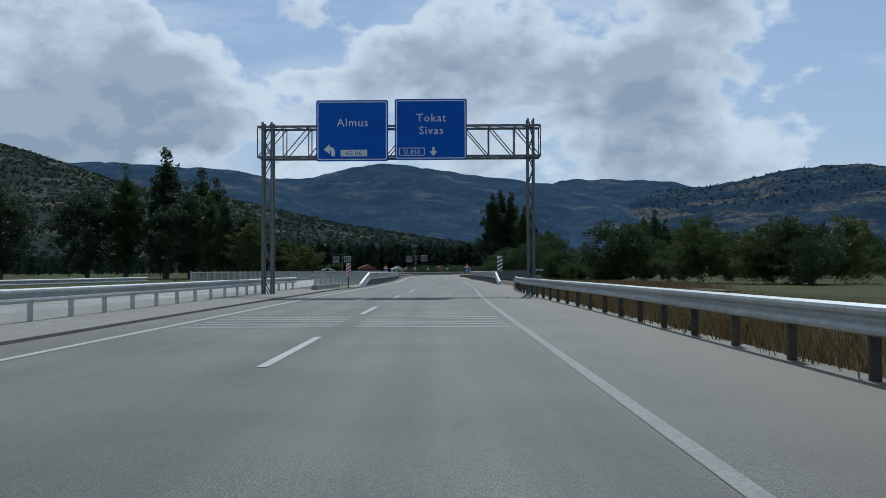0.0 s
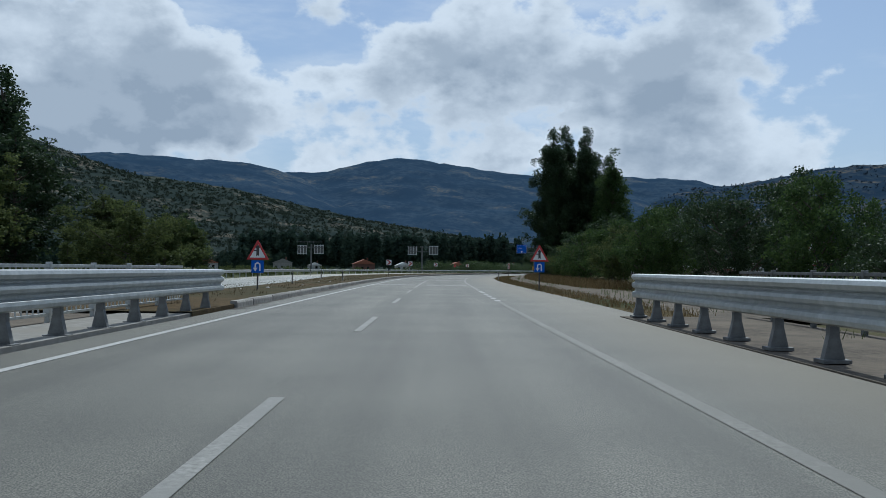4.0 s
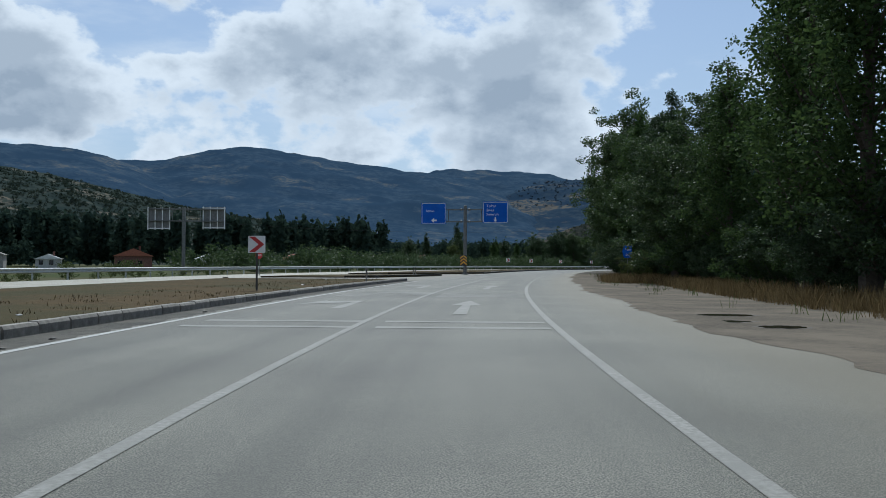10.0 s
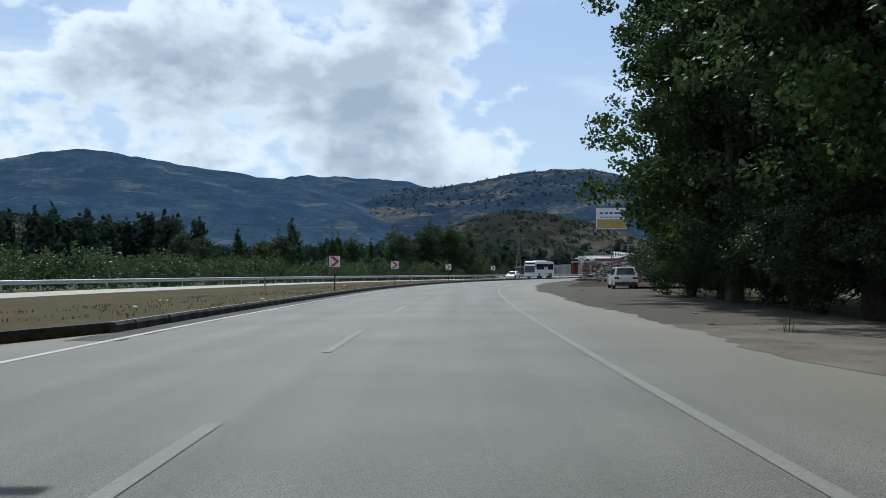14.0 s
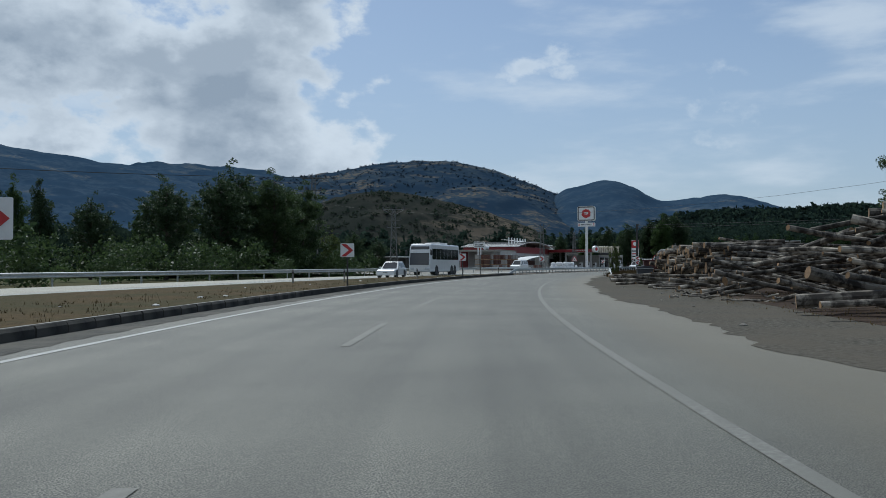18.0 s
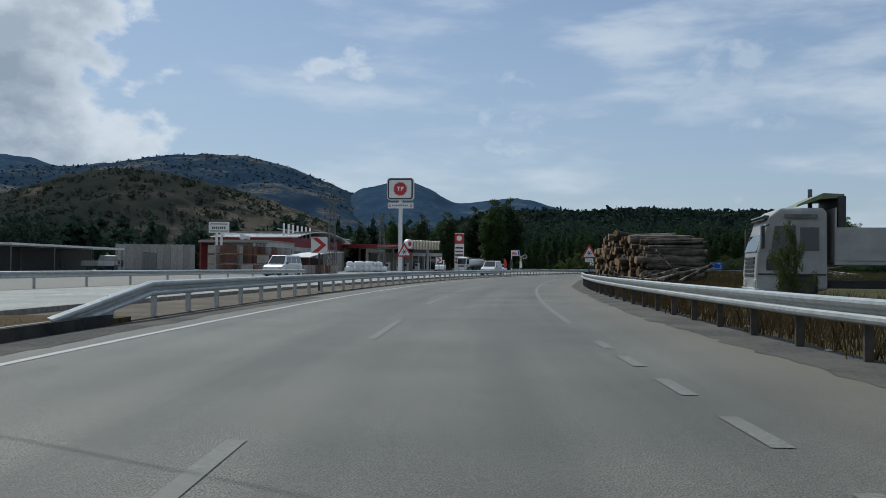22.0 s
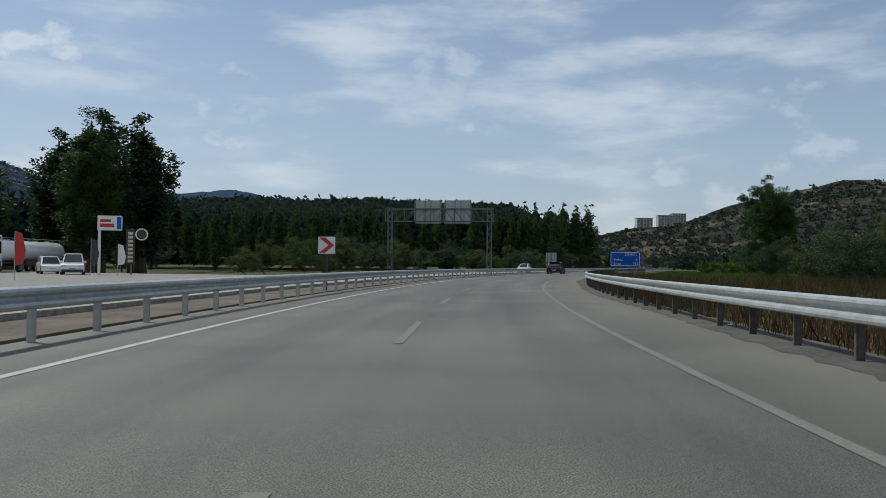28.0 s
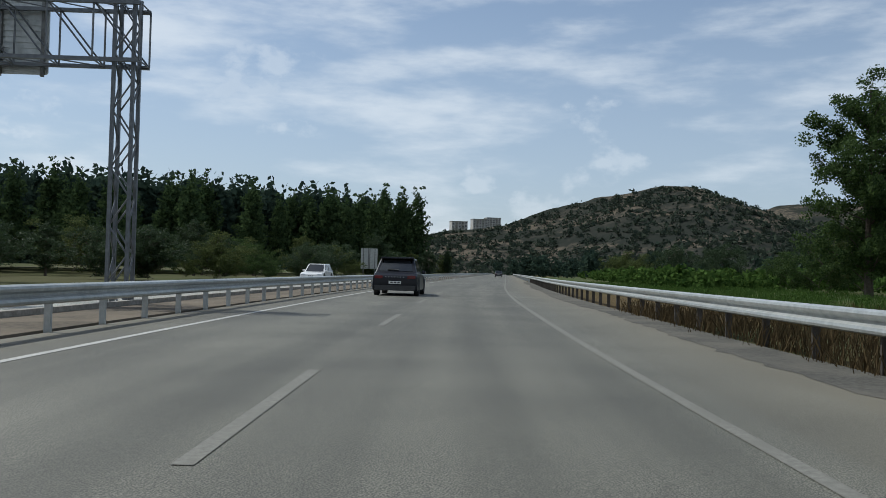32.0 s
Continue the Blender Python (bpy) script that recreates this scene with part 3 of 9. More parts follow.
def ridge(name, crest, front, material, label, rough=14.0, back=0.6, seed=0, fine=1.0, far=1.0, low=1.0, about=(70.0, 400.0)):
    """A hill: crest points (x, y, z), sloping down to the valley over `front` metres towards the road and `back` of that behind."""
    p = np.array(crest, float)
    p[:, :2] = np.array(about) + far * (p[:, :2] - np.array(about))
    p[:, 2] *= far * low
    front *= far
    cum = np.concatenate([[0], np.cumsum(np.hypot(*np.diff(p[:, :2], axis=0).T))])
    n = int(min(240, max(110, cum[-1] / (front / 70))))
    u = np.linspace(0, cum[-1], n)
    tan = np.gradient(p, cum, axis=0)
    i = np.clip(np.searchsorted(cum, u, side="right") - 1, 0, len(p) - 2)
    h = (cum[i + 1] - cum[i])[:, None]
    f = (u - cum[i])[:, None] / h
    c = (2 * f**3 - 3 * f**2 + 1) * p[i] + (f**3 - 2 * f**2 + f) * h * tan[i] + (-2 * f**3 + 3 * f**2) * p[i + 1] + (f**3 - f**2) * h * tan[i + 1]
    mid = np.array([150.0, 380.0])
    rows = HILL_ROWS
    verts, faces = [], []
    for k in range(n):
        away = c[k, :2] - mid
        away /= np.linalg.norm(away)
        for r in range(rows + 1):
            v = r / rows
            if v < 0.7:
                w = v / 0.7
                off, drop = -front * (1 - w), 0.62 * w**1.15 + 0.38 * (0.5 - 0.5 * math.cos(math.pi * w))
            else:
                w = (v - 0.7) / 0.3
                off, drop = front * back * w, 1 - w**1.4
            x, y = c[k, 0] + away[0] * off, c[k, 1] + away[1] * off
            q = Vector((x / front * 2.6, y / front * 2.6, seed))
            fold = (noise.fractal(q, 1.0, 2.1, 6) * 1.0 + abs(noise.noise(q * 1.7)) * 0.8 - 0.3) * rough
            damp = (1 - abs(2 * min(1, v / 0.7) - 1)) if v < 0.7 else 0.5
            fade = 0.12 + 0.88 * damp
            gully = (1 - abs(noise.noise(q * 4.3))) ** 3 * rough * 0.55 * damp * (1 if v < 0.7 else 0)
            bump = (noise.fractal(q * 9, 1.0, 2.0, 4) * 0.16 + noise.noise(q * 60) * 0.03) * rough * fine - gully
            verts.append((x, y, -6 + (c[k, 2] + 6) * drop + fold * fade * (0.2 + 0.8 * drop) + bump * (0.3 + 0.7 * drop)))
    w = rows + 1
    for k in range(n - 1):
        for r in range(rows):
            o = k * w + r
            faces.append((o, o + 1, o + w + 1, o + w))
    me = quad_mesh(name, verts, faces, M[material])
    me.polygons.foreach_set("use_smooth", [True] * len(me.polygons))
    return structure(name, me, label, "hill")


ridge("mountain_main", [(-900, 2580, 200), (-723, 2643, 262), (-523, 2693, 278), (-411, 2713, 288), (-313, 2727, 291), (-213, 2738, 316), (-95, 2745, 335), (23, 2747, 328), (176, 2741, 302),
      (311, 2729, 287), (443, 2709, 269), (621, 2673, 225), (892, 2590, 85)], 1300, "hazy_forest_hill", "long wooded mountain, tinted with painted blue haze, with a smooth rounded top", 60, seed=2, far=1.6, about=(5.0, 165.0))
ridge("mountain_saddle", [(300, 3680, 120), (403, 3652, 240), (598, 3625, 367), (767, 3593, 384), (921, 3555, 378), (1092, 3506, 357), (1334, 3420, 263), (1600, 3300, 150)], 1400, "hazy_forest_hill",
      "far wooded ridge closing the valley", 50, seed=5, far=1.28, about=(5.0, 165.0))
ridge("hillside_west", [(-780, 560, 170), (-720, 690, 165), (-608, 806, 155), (-531, 870, 157), (-447, 925, 140), (-388, 957, 126), (-344, 976, 111), (-297, 995, 94), (-194, 1024, 80), (-105, 1040, 61), (-23, 1046, 44), (60, 1044, 32), (140, 1036, 18), (210, 1026, 6)],
      430, "scrub_hill", "hillside covered in dark scrub and bushes with dry clearings", 22, seed=7, far=2.4, about=(5.0, 165.0))
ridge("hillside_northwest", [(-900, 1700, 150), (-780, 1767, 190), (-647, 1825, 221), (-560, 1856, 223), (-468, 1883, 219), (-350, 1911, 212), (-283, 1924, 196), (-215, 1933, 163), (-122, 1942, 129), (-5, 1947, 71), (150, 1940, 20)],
      800, "hazy_forest_hill", "wooded ridge behind the scrubby hillside", 40, seed=9, far=2.05, about=(5.0, 165.0))
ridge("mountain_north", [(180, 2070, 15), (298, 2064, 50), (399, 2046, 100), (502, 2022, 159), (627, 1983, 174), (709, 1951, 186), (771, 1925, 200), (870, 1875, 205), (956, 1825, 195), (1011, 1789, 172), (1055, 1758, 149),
      (1115, 1713, 109), (1209, 1633, 43)], 800, "hazy_tan_hill", "dark flat-topped mountain with scrub on its flanks and tan crests", 50, seed=11, far=2.4, low=0.99)
ridge("hill_brown", [(170, 850, 8), (196, 841, 17), (214, 835, 26), (231, 829, 33), (249, 822, 39), (269, 812, 41), (286, 804, 38), (305, 793, 32), (326, 780, 24), (346, 766, 13), (370, 750, 6)], 150, "brown_hill",
      "low dry brown hill dotted with shrubs", 5, seed=13)
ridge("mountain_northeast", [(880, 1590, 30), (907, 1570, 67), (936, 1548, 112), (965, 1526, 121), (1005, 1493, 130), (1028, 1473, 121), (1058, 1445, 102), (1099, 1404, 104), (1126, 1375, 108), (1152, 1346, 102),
      (1191, 1299, 82), (1240, 1232, 46), (1290, 1150, 20)], 520, "hazy_forest_hill", "pair of dark wooded hills", 30, seed=15, far=2.6, low=1.05)
ridge("hill_pine", [(880, 1345, 20), (925, 1296, 60), (983, 1236, 73), (1037, 1172, 71), (1086, 1104, 74), (1131, 1033, 70), (1158, 984, 69), (1169, 960, 63), (1177, 944, 45), (1184, 925, 10)], 330, "pine_hill",
      "low hill covered in dark pines", 8, seed=16)
ridge("hill_east", [(1060, 960, 24), (1080, 880, 29), (1095, 832, 35), (1105, 800, 40), (1116, 757, 46), (1125, 714, 60), (1132, 661, 76), (1135, 629, 82), (1137, 592, 88), (1137, 567, 84), (1137, 536, 71), (1135, 506, 58), (1131, 468, 53), (1120, 397, 40),
      (1090, 300, 30)], 420, "brown_hill", "dry brown hill with scattered shrubs and pale rock", 10, seed=17)
ridge("hill_southeast", [(1790, 580, 50), (1786, 511, 87), (1781, 434, 119), (1776, 384, 122), (1756, 266, 127), (1721, 126, 136), (1678, 5, 139), (1608, -142, 96)], 600, "brown_hill", "farther dry hill", 16, seed=19)

# ---- carriageways ----
RIGHT_EDGE = [(-90, 2.9), (45, 2.9), (58, 4.2), (66, 2.9), (118, 2.9), (135, 3.1), (225, 3.0), (330, 2.8), (400, 2.9), (470, 3.2), (492, 3.0), (500, 2.8), (1400, 2.9)]
LEFT_EDGE = [(-90, -8.2), (50, -8.0), (60, -7.4), (118, -7.3), (150, -7.5), (230, -8.0), (298, -8.2), (1400, -8.2)]
roadway = structure("road", strip("road", -90, 1300, LEFT_EDGE, RIGHT_EDGE, 0.0, M["asphalt"], cols=6, skirt=0.3), "grey asphalt carriageway with pale wheel tracks", "road")
OPP_NEAR = [(-90, -13.0), (40, -12.6), (60, -11.2), (118, -11.0), (155, -12.0), (170, -13.0), (198, -15.6), (247, -18.4), (280, -20.2), (320, -21.6), (370, -21.2), (420, -19.5), (455, -16.2), (487, -13.8), (508, -11.6), (540, -10.2), (1400, -10.2)]
OPP_FAR = [(-90, -21.0), (118, -19.0), (155, -20.0), (170, -20.8), (198, -24.0), (247, -27.0), (280, -28.8), (320, -30.2), (370, -29.8), (420, -28.3), (455, -25.6), (487, -22.8), (508, -21.0), (560, -19.6), (1400, -18.8)]
MEDIAN_SIDE = [(s, e - 0.05) for s, e in OPP_NEAR]
opposite = structure("road_opposite", strip("road_opposite", -90, 1300, OPP_NEAR, OPP_FAR, 0.0, M["asphalt_glare"], cols=4, skirt=0.3), "opposite carriageway, pale with painted sun glare", "road")
# the slanting gap in the median where traffic turns left, with an island in it
structure("road_crossover", strip("road_crossover", 297, 345, MEDIAN_SIDE, -8.1, -0.004, M["asphalt"], cols=2, skirt=0.3), "asphalt opening through the median", "road")
structure("median", strip("median", 118, 297.5, MEDIAN_SIDE, [(118, -7.35), (150, -7.6), (230, -8.1), (300, -8.3)], 0.10, M["median_soil"], cols=4, skirt=0.4), "median strip of dry brown earth and grass", "median")
ISLAND = [(305.5, -14.4), (309, -12.7), (312.5, -11.6), (318, -10.3), (321, -9.7), (322.4, -9.7), (323, -10.4)]
structure("median_island", strip("median_island", 305.5, 323, [(305.5, -21.2), (316, -20.6), (320, -17.0), (322.3, -12.0), (323, -10.5)], ISLAND, 0.12, M["median_soil"], step=0.6, cols=3, skirt=0.3), "brown grassy island in the median opening", "median")
TIP = [(332, -17.0), (334.5, -14.3), (337, -11.4), (339.5, -9.3), (343, -8.35), (507, -8.3)]
structure("median_2", strip("median_2", 332, 507, MEDIAN_SIDE, TIP, 0.10, M["median_soil"], step=1.0, cols=4, skirt=0.4), "median strip of dry brown earth and grass", "median")
# loose grit between the median kerb and the edge line
def ragged(name, s0, s1, left, right, z, seed):
    r = random.Random(seed)
    k = np.arange(s0, s1 + 0.4, 0.4)
    return strip(name, s0, s1, [(s, vary(left, s)) for s in k], [(s, vary(right, s) + r.uniform(-0.10, 0.10) + 0.10 * math.sin(s * 0.23)) for s in k], z, M["grit"], step=0.4, cols=2)


structure("grit_edge", ragged("grit_edge", 121, 297, [(121, -7.3), (150, -7.5), (230, -8.0), (300, -8.2)], [(121, -7.1), (150, -7.2), (230, -7.35), (300, -7.5)], 0.004, 1), "grey grit gathered along the median kerb", "grit")
structure("grit_edge_2", ragged("grit_edge_2", 341, 520, [(341, -8.3), (520, -8.3)], [(341, -7.45), (520, -7.4)], 0.004, 2), "grey grit gathered along the median kerb", "grit")
structure("grit_edge_3", ragged("grit_edge_3", 494, 800, [(494, 2.95), (800, 2.95)], [(494, 1.75), (560, 1.9), (800, 2.1)], 0.004, 3), "grey grit gathered under the guardrail", "grit")
def ragged_verge(name, s0, s1, inner, outer, z, material, label, seed):
    r = random.Random(seed)
    k = np.arange(s0, s1 + 0.5, 0.5)
    me = strip(name, s0, s1, [(s, inner + r.uniform(-0.14, 0.14) + 0.16 * math.sin(s * 0.31) + 0.10 * math.sin(s * 0.83)) for s in k], outer, z, M[material], step=0.5, cols=2)
    structure(name, me, label, "grit")


ragged_verge("grit_edge_4", 345, 492, 2.45, 3.5, 0.004, "gravel", "loose gravel spilling over the edge of the asphalt", 11)
ragged_verge("dust_edge", 228, 345, 2.5, 3.3, 0.004, "dusty", "pale dust lying over the edge of the asphalt", 12)
ragged_verge("dust_edge_2", 48, 66, 3.0, 4.4, 0.005, "dusty", "pale dust lying over the edge of the asphalt", 13)
structure("median_3", strip("median_3", 507, 1300, [(507, -11.1), (540, -10.3), (1400, -10.3)], -8.3, 0.03, M["dusty"], cols=2, skirt=0.3), "narrow dusty median under the guardrail", "median")
structure("median_4", strip("median_4", -90, 52, [(-90, -12.9), (40, -12.5), (52, -11.6)], -8.1, 0.05, M["concrete"], cols=3, skirt=0.3), "pale concrete median apron", "median")
structure("median_5", strip("median_5", 52, 118, -11.3, -7.45, 0.04, M["dusty"], cols=2, skirt=0.3), "dusty gap between the two bridge decks", "median")
# right-hand verge
structure("verge_grass", strip("verge_grass", -90, 52, 2.6, 16, -0.06, M["dry"], cols=5, skirt=0.3), "verge of dry grass below the guardrail", "verge")
structure("verge_dirt", strip("verge_dirt", 46, 78, [(46, 2.6), (58, 3.6), (66, 2.6), (78, 2.6)], 14, -0.008, M["dusty"], cols=4, skirt=0.3), "bare dusty verge", "verge")
structure("verge_grass_2", strip("verge_grass_2", 117, 262, 2.7, [(119, 4.6), (226, 5.2), (262, 3.4)], -0.02, M["dry"], cols=2, skirt=0.3), "narrow verge of dry weeds", "verge")
structure("dirt_track", strip("dirt_track", 120, 345, [(120, 4.4), (226, 4.8), (260, 2.7), (345, 2.5)], [(120, 8.0), (226, 8.2), (345, 7.0)], -0.015, M["dusty"], cols=3, skirt=0.3), "pale dirt track beside the road", "track")
structure("verge_weeds", strip("verge_weeds", 120, 345, [(120, 7.9), (226, 8.1), (345, 6.9)], 24, -0.05, M["dry"], cols=5, skirt=0.3), "strip of dry weeds under the trees", "verge")
structure("gravel_shoulder", strip("gravel_shoulder", 345, 492, 2.5, [(345, 7.2), (380, 9.5), (420, 8.0), (470, 7.0), (492, 6.0)], -0.01, M["gravel"], cols=3, skirt=0.3), "grey gravel lay-by", "shoulder")
structure("timber_yard_ground", strip("timber_yard_ground", 395, 492, [(395, 4.9), (405, 5.2), (418, 6.0), (424, 5.5), (445, 6.6), (470, 6.9), (492, 5.9)], 45, -0.004, M["soil"], cols=8, skirt=0.3), "trampled reddish soil of a timber yard", "yard")
structure("verge_grass_3", strip("verge_grass_3", 492, 1300, 2.5, 22, -0.05, M["dry"], cols=6, skirt=0.3), "verge of tall dry grass behind the guardrail", "verge")
structure("meadow", strip("meadow", 600, 1000, [(600, 40), (670, 20), (690, 9), (1000, 8)], 60, -0.035, M["meadow"], step=4.0, cols=6, skirt=0.3), "green meadow beyond the dry verge", "meadow")
structure("forecourt", strip("forecourt", 515, 688, -95, [(515, -19.8), (560, -19.7), (720, -19.3)], -0.005, M["concrete"], cols=4, skirt=0.3), "pale concrete forecourt of the filling station", "forecourt")


# ---- painted markings ----
def mark(name, outline, material="paint", z=0.006):
    """A flat painted figure from (s, e) corners."""
    me = quad_mesh(name, [road(s, e, z) for s, e in outline], [tuple(range(len(outline)))], M[material])
    ob = new(name, me)
    ob.parent = roadway
    return ob


def stripe(name, s0, s1, e, width, material="paint", z=0.005):
    ob = new(name, strip(name, s0, s1, [(a, b - width / 2) for a, b in e], [(a, b + width / 2) for a, b in e], z, M[material]))
    ob.parent = roadway
    return ob


LEFT_LINE = [(-90, -6.9), (40, -6.95), (60, -6.7), (85, -6.57), (120, -6.5), (165, -6.4), (200, -6.7), (230, -7.0), (295, -7.35), (331, -7.45), (345, -7.6), (365, -7.5), (395, -7.15), (420, -6.94), (500, -6.88), (562, -6.78), (585, -6.7), (621, -6.55), (650, -6.65), (673, -6.8), (1400, -6.85)]
LANE_LINE = [(-90, -3.5), (35, -3.55), (50, -3.45), (60, -3.36), (82, -3.35), (95, -3.44), (155, -3.41), (200, -3.45), (226, -3.57), (292, -3.62), (333, -3.7), (350, -3.65), (422, -3.34), (505, -3.38), (566, -3.58), (600, -3.4), (625, -3.18), (650, -3.3), (676, -3.43), (1400, -3.43)]
RIGHT_LINE = [(-90, 0), (38, 0.02), (58, 0.17), (80, 0.08), (100, 0), (154, -0.04), (165, -0.10), (226, -0.10), (335, -0.13), (400, 0), (418, 0.04), (500, -0.04), (560, -0.09), (600, 0), (622, 0.09), (640, 0.13), (671, 0.08), (700, 0.03), (1400, 0)]
for s0, s1, table, width, paint in ((-90, 297, LEFT_LINE, 0.135, "paint"), (331, 1300, LEFT_LINE, 0.13, "paint"), (-90, 58, RIGHT_LINE, 0.14, "paint_old"), (76, 128, RIGHT_LINE, 0.15, "paint_faint"),
                                    (148, 285, RIGHT_LINE, 0.13, "paint_old"), (285, 476, RIGHT_LINE, 0.125, "paint_faint"), (508, 1300, RIGHT_LINE, 0.125, "paint_faint"), (148, 299, LANE_LINE, 0.125, "paint_old")):
    stripe("lane_line" if table is LANE_LINE else "edge_line", s0, s1, table, width, paint)
for k in range(13):
    mark("short_dash", [(477.0 + 2.15 * k, -0.13), (477.0 + 2.15 * k, 0.02), (478.1 + 2.15 * k, 0.02), (478.1 + 2.15 * k, -0.13)], "paint_faint")
for k in range(8):
    mark("short_dash", [(128.5 + 2.5 * k, -0.1), (128.5 + 2.5 * k, 0.1), (129.7 + 2.5 * k, 0.1), (129.7 + 2.5 * k, -0.1)], "paint")
for k in range(5):
    mark("short_dash", [(59.5 + 3.3 * k, -0.1), (59.5 + 3.3 * k, 0.1), (61.2 + 3.3 * k, 0.1), (61.2 + 3.3 * k, -0.1)], "paint_old")
DASHES = [9.8 + 12 * k for k in range(-8, 4)] + [328.7, 56.6, 70.6, 78.5, 84.7, 90.1, 102, 114, 126, 138]
DASHES += [float(np.interp(k, (0, 7, 8, 11, 13, 17, 19, 28, 30, 70), (338.8, 421.8, 433.0, 467.9, 491.9, 539.6, 563.6, 673.9, 697.9, 1178))) for k in range(70)]
for s in DASHES:
    a, b = vary(LANE_LINE, s), vary(LANE_LINE, s + 4.5)
    mark("lane_dash", [(s, a - 0.065), (s, a + 0.065), (s + 4.5, b + 0.065), (s + 4.5, b - 0.065)], "paint" if s < 50 else ("paint_old" if s < 200 else "paint_faint"))
for s in (16.7, 17.5, 18.4, 19.3, 20.2, 51.0, 52.4, 91.9, 93.3, 155.25, 156.85, 178.7, 180.2, 200.2, 201.7, 236.7, 238.2, 255.7, 257.2, 270.0, 270.95, 271.9, 272.8, 273.7):
    for e0, e1 in ((-6.6, -3.62), (-3.2, -0.22)):
        mark("rumble_bar", [(s, e0), (s, e1), (s + 0.38, e1), (s + 0.38, e0)], "paint" if 150 < s < 239 else "paint_old", 0.0045)


def arrow_ahead(s, e):
    mark("arrow_marking", [(s, e - 0.16), (s, e + 0.16), (s + 4.3, e + 0.11), (s + 4.3, e + 0.4), (s + 7.2, e), (s + 4.3, e - 0.4), (s + 4.3, e - 0.11)], "paint_old")


def arrow_left(s, e):
    mark("arrow_marking", [(s, e + 0.15), (s, e + 0.45), (s + 3.4, e + 0.35), (s + 3.4, e + 0.12)], "paint_old")
    mark("arrow_marking", [(s + 2.0, e - 1.1), (s + 3.4, e + 0.35), (s + 4.4, e + 0.35), (s + 4.0, e - 0.75), (s + 5.2, e - 0.75)], "paint_old", 0.0075)


for s in (191.4, 220.3, 259.8, 278.8):
    arrow_ahead(s, -1.9)
for s in (191.0, 222.0, 262.0, 280.5):
    arrow_left(s, -5.3)
# bridge joint, running askew over the deck
for k in range(3):
    mark("joint_gap", [(63.5 + 0.28 * k, -7.2), (74.2 + 0.28 * k, 2.7), (74.26 + 0.28 * k, 2.7), (63.56 + 0.28 * k, -7.2)], "post_dark", 0.004)


# ---- guardrails ----
W_BEAM = [(0.0, 0.44), (0.07, 0.465), (0.08, 0.50), (0.07, 0.54), (0.015, 0.575), (0.015, 0.615), (0.07, 0.65), (0.08, 0.69), (0.07, 0.725), (0.0, 0.75)]
TALL_BEAM = [(0.0, 0.42), (0.08, 0.45), (0.09, 0.50), (0.08, 0.55), (0.015, 0.585), (0.015, 0.63), (0.08, 0.665), (0.09, 0.71), (0.08, 0.755), (0.015, 0.79), (0.015, 0.815), (0.08, 0.845), (0.10, 0.90), (0.08, 0.95), (-0.06, 0.965), (-0.06, 0.93)]


def beam_mesh(s0, s1, e, out, profile, lift0=0.0, lift1=0.0):
    n = 2
    verts, faces = [], []
    ring = [(o, z) for o, z in profile] + [(o - 0.012, z) for o, z in reversed(profile)]
    for k in range(n + 1):
        s = s0 + (s1 - s0) * k / n
        ee = e if isinstance(e, (int, float)) else vary(e, s)
        lift = lift0 + (lift1 - lift0) * k / n
        for o, z in ring:
            verts.append(road(s, ee + out * o, z + lift))
    w = len(ring)
    for k in range(n):
        for j in range(w):
            a, b = k * w + j, k * w + (j + 1) % w
            faces.append((a, b, b + w, a + w))
    faces.append(tuple(range(w)))
    faces.append(tuple(range(n * w, n * w + w))[::-1])
    return quad_mesh("rail_panel", verts, faces, M["galv"])


def c_post(h):
    bm = B()
    box(bm, -0.055, 0.055, -0.03, 0.03, -0.3, h, 0.006)
    box(bm, -0.025, 0.025, -0.034, -0.028, 0.1, h - 0.05)
    me = bpy.data.meshes.new("post")
    bm.to_mesh(me)
    bm.free()
    me.materials.append(M["galv"])
    return me


def foot_post():
    bm = B()
    prism(bm, [(-0.13, 0.0), (0.13, 0.0), (0.06, 0.30), (0.05, 0.62), (-0.05, 0.62), (-0.06, 0.30)], -0.05, 0.05)
    box(bm, -0.17, 0.17, -0.13, 0.13, -0.02, 0.025, 0.005)
    me = bpy.data.meshes.new("post")
    bm.to_mesh(me)
    bm.free()
    me.materials.append(M["galv_dark"])
    return me


POST, FOOT = c_post(0.72), foot_post()
# Darker copy of the post for right-hand rails, its backlit shade painted in.
POST_BACKLIT = POST.copy()
POST_BACKLIT.materials[0] = M["post_backlit_brown"]
SPACER = bpy.data.meshes.new("spacer")
_b = B()
box(_b, -0.05, 0.05, -0.04, 0.04, 0.5, 0.7, 0.006)
_b.to_mesh(SPACER)
_b.free()
SPACER.materials.append(M["galv"])


def sag(s, s0, s1, ends, run, drop):
    """How far a rail with sloping ends hangs below its full height."""
    return -drop * max(max(0.0, 1 - (s - s0) / run) if ends[0] else 0.0, max(0.0, 1 - (s1 - s) / run) if ends[1] else 0.0)


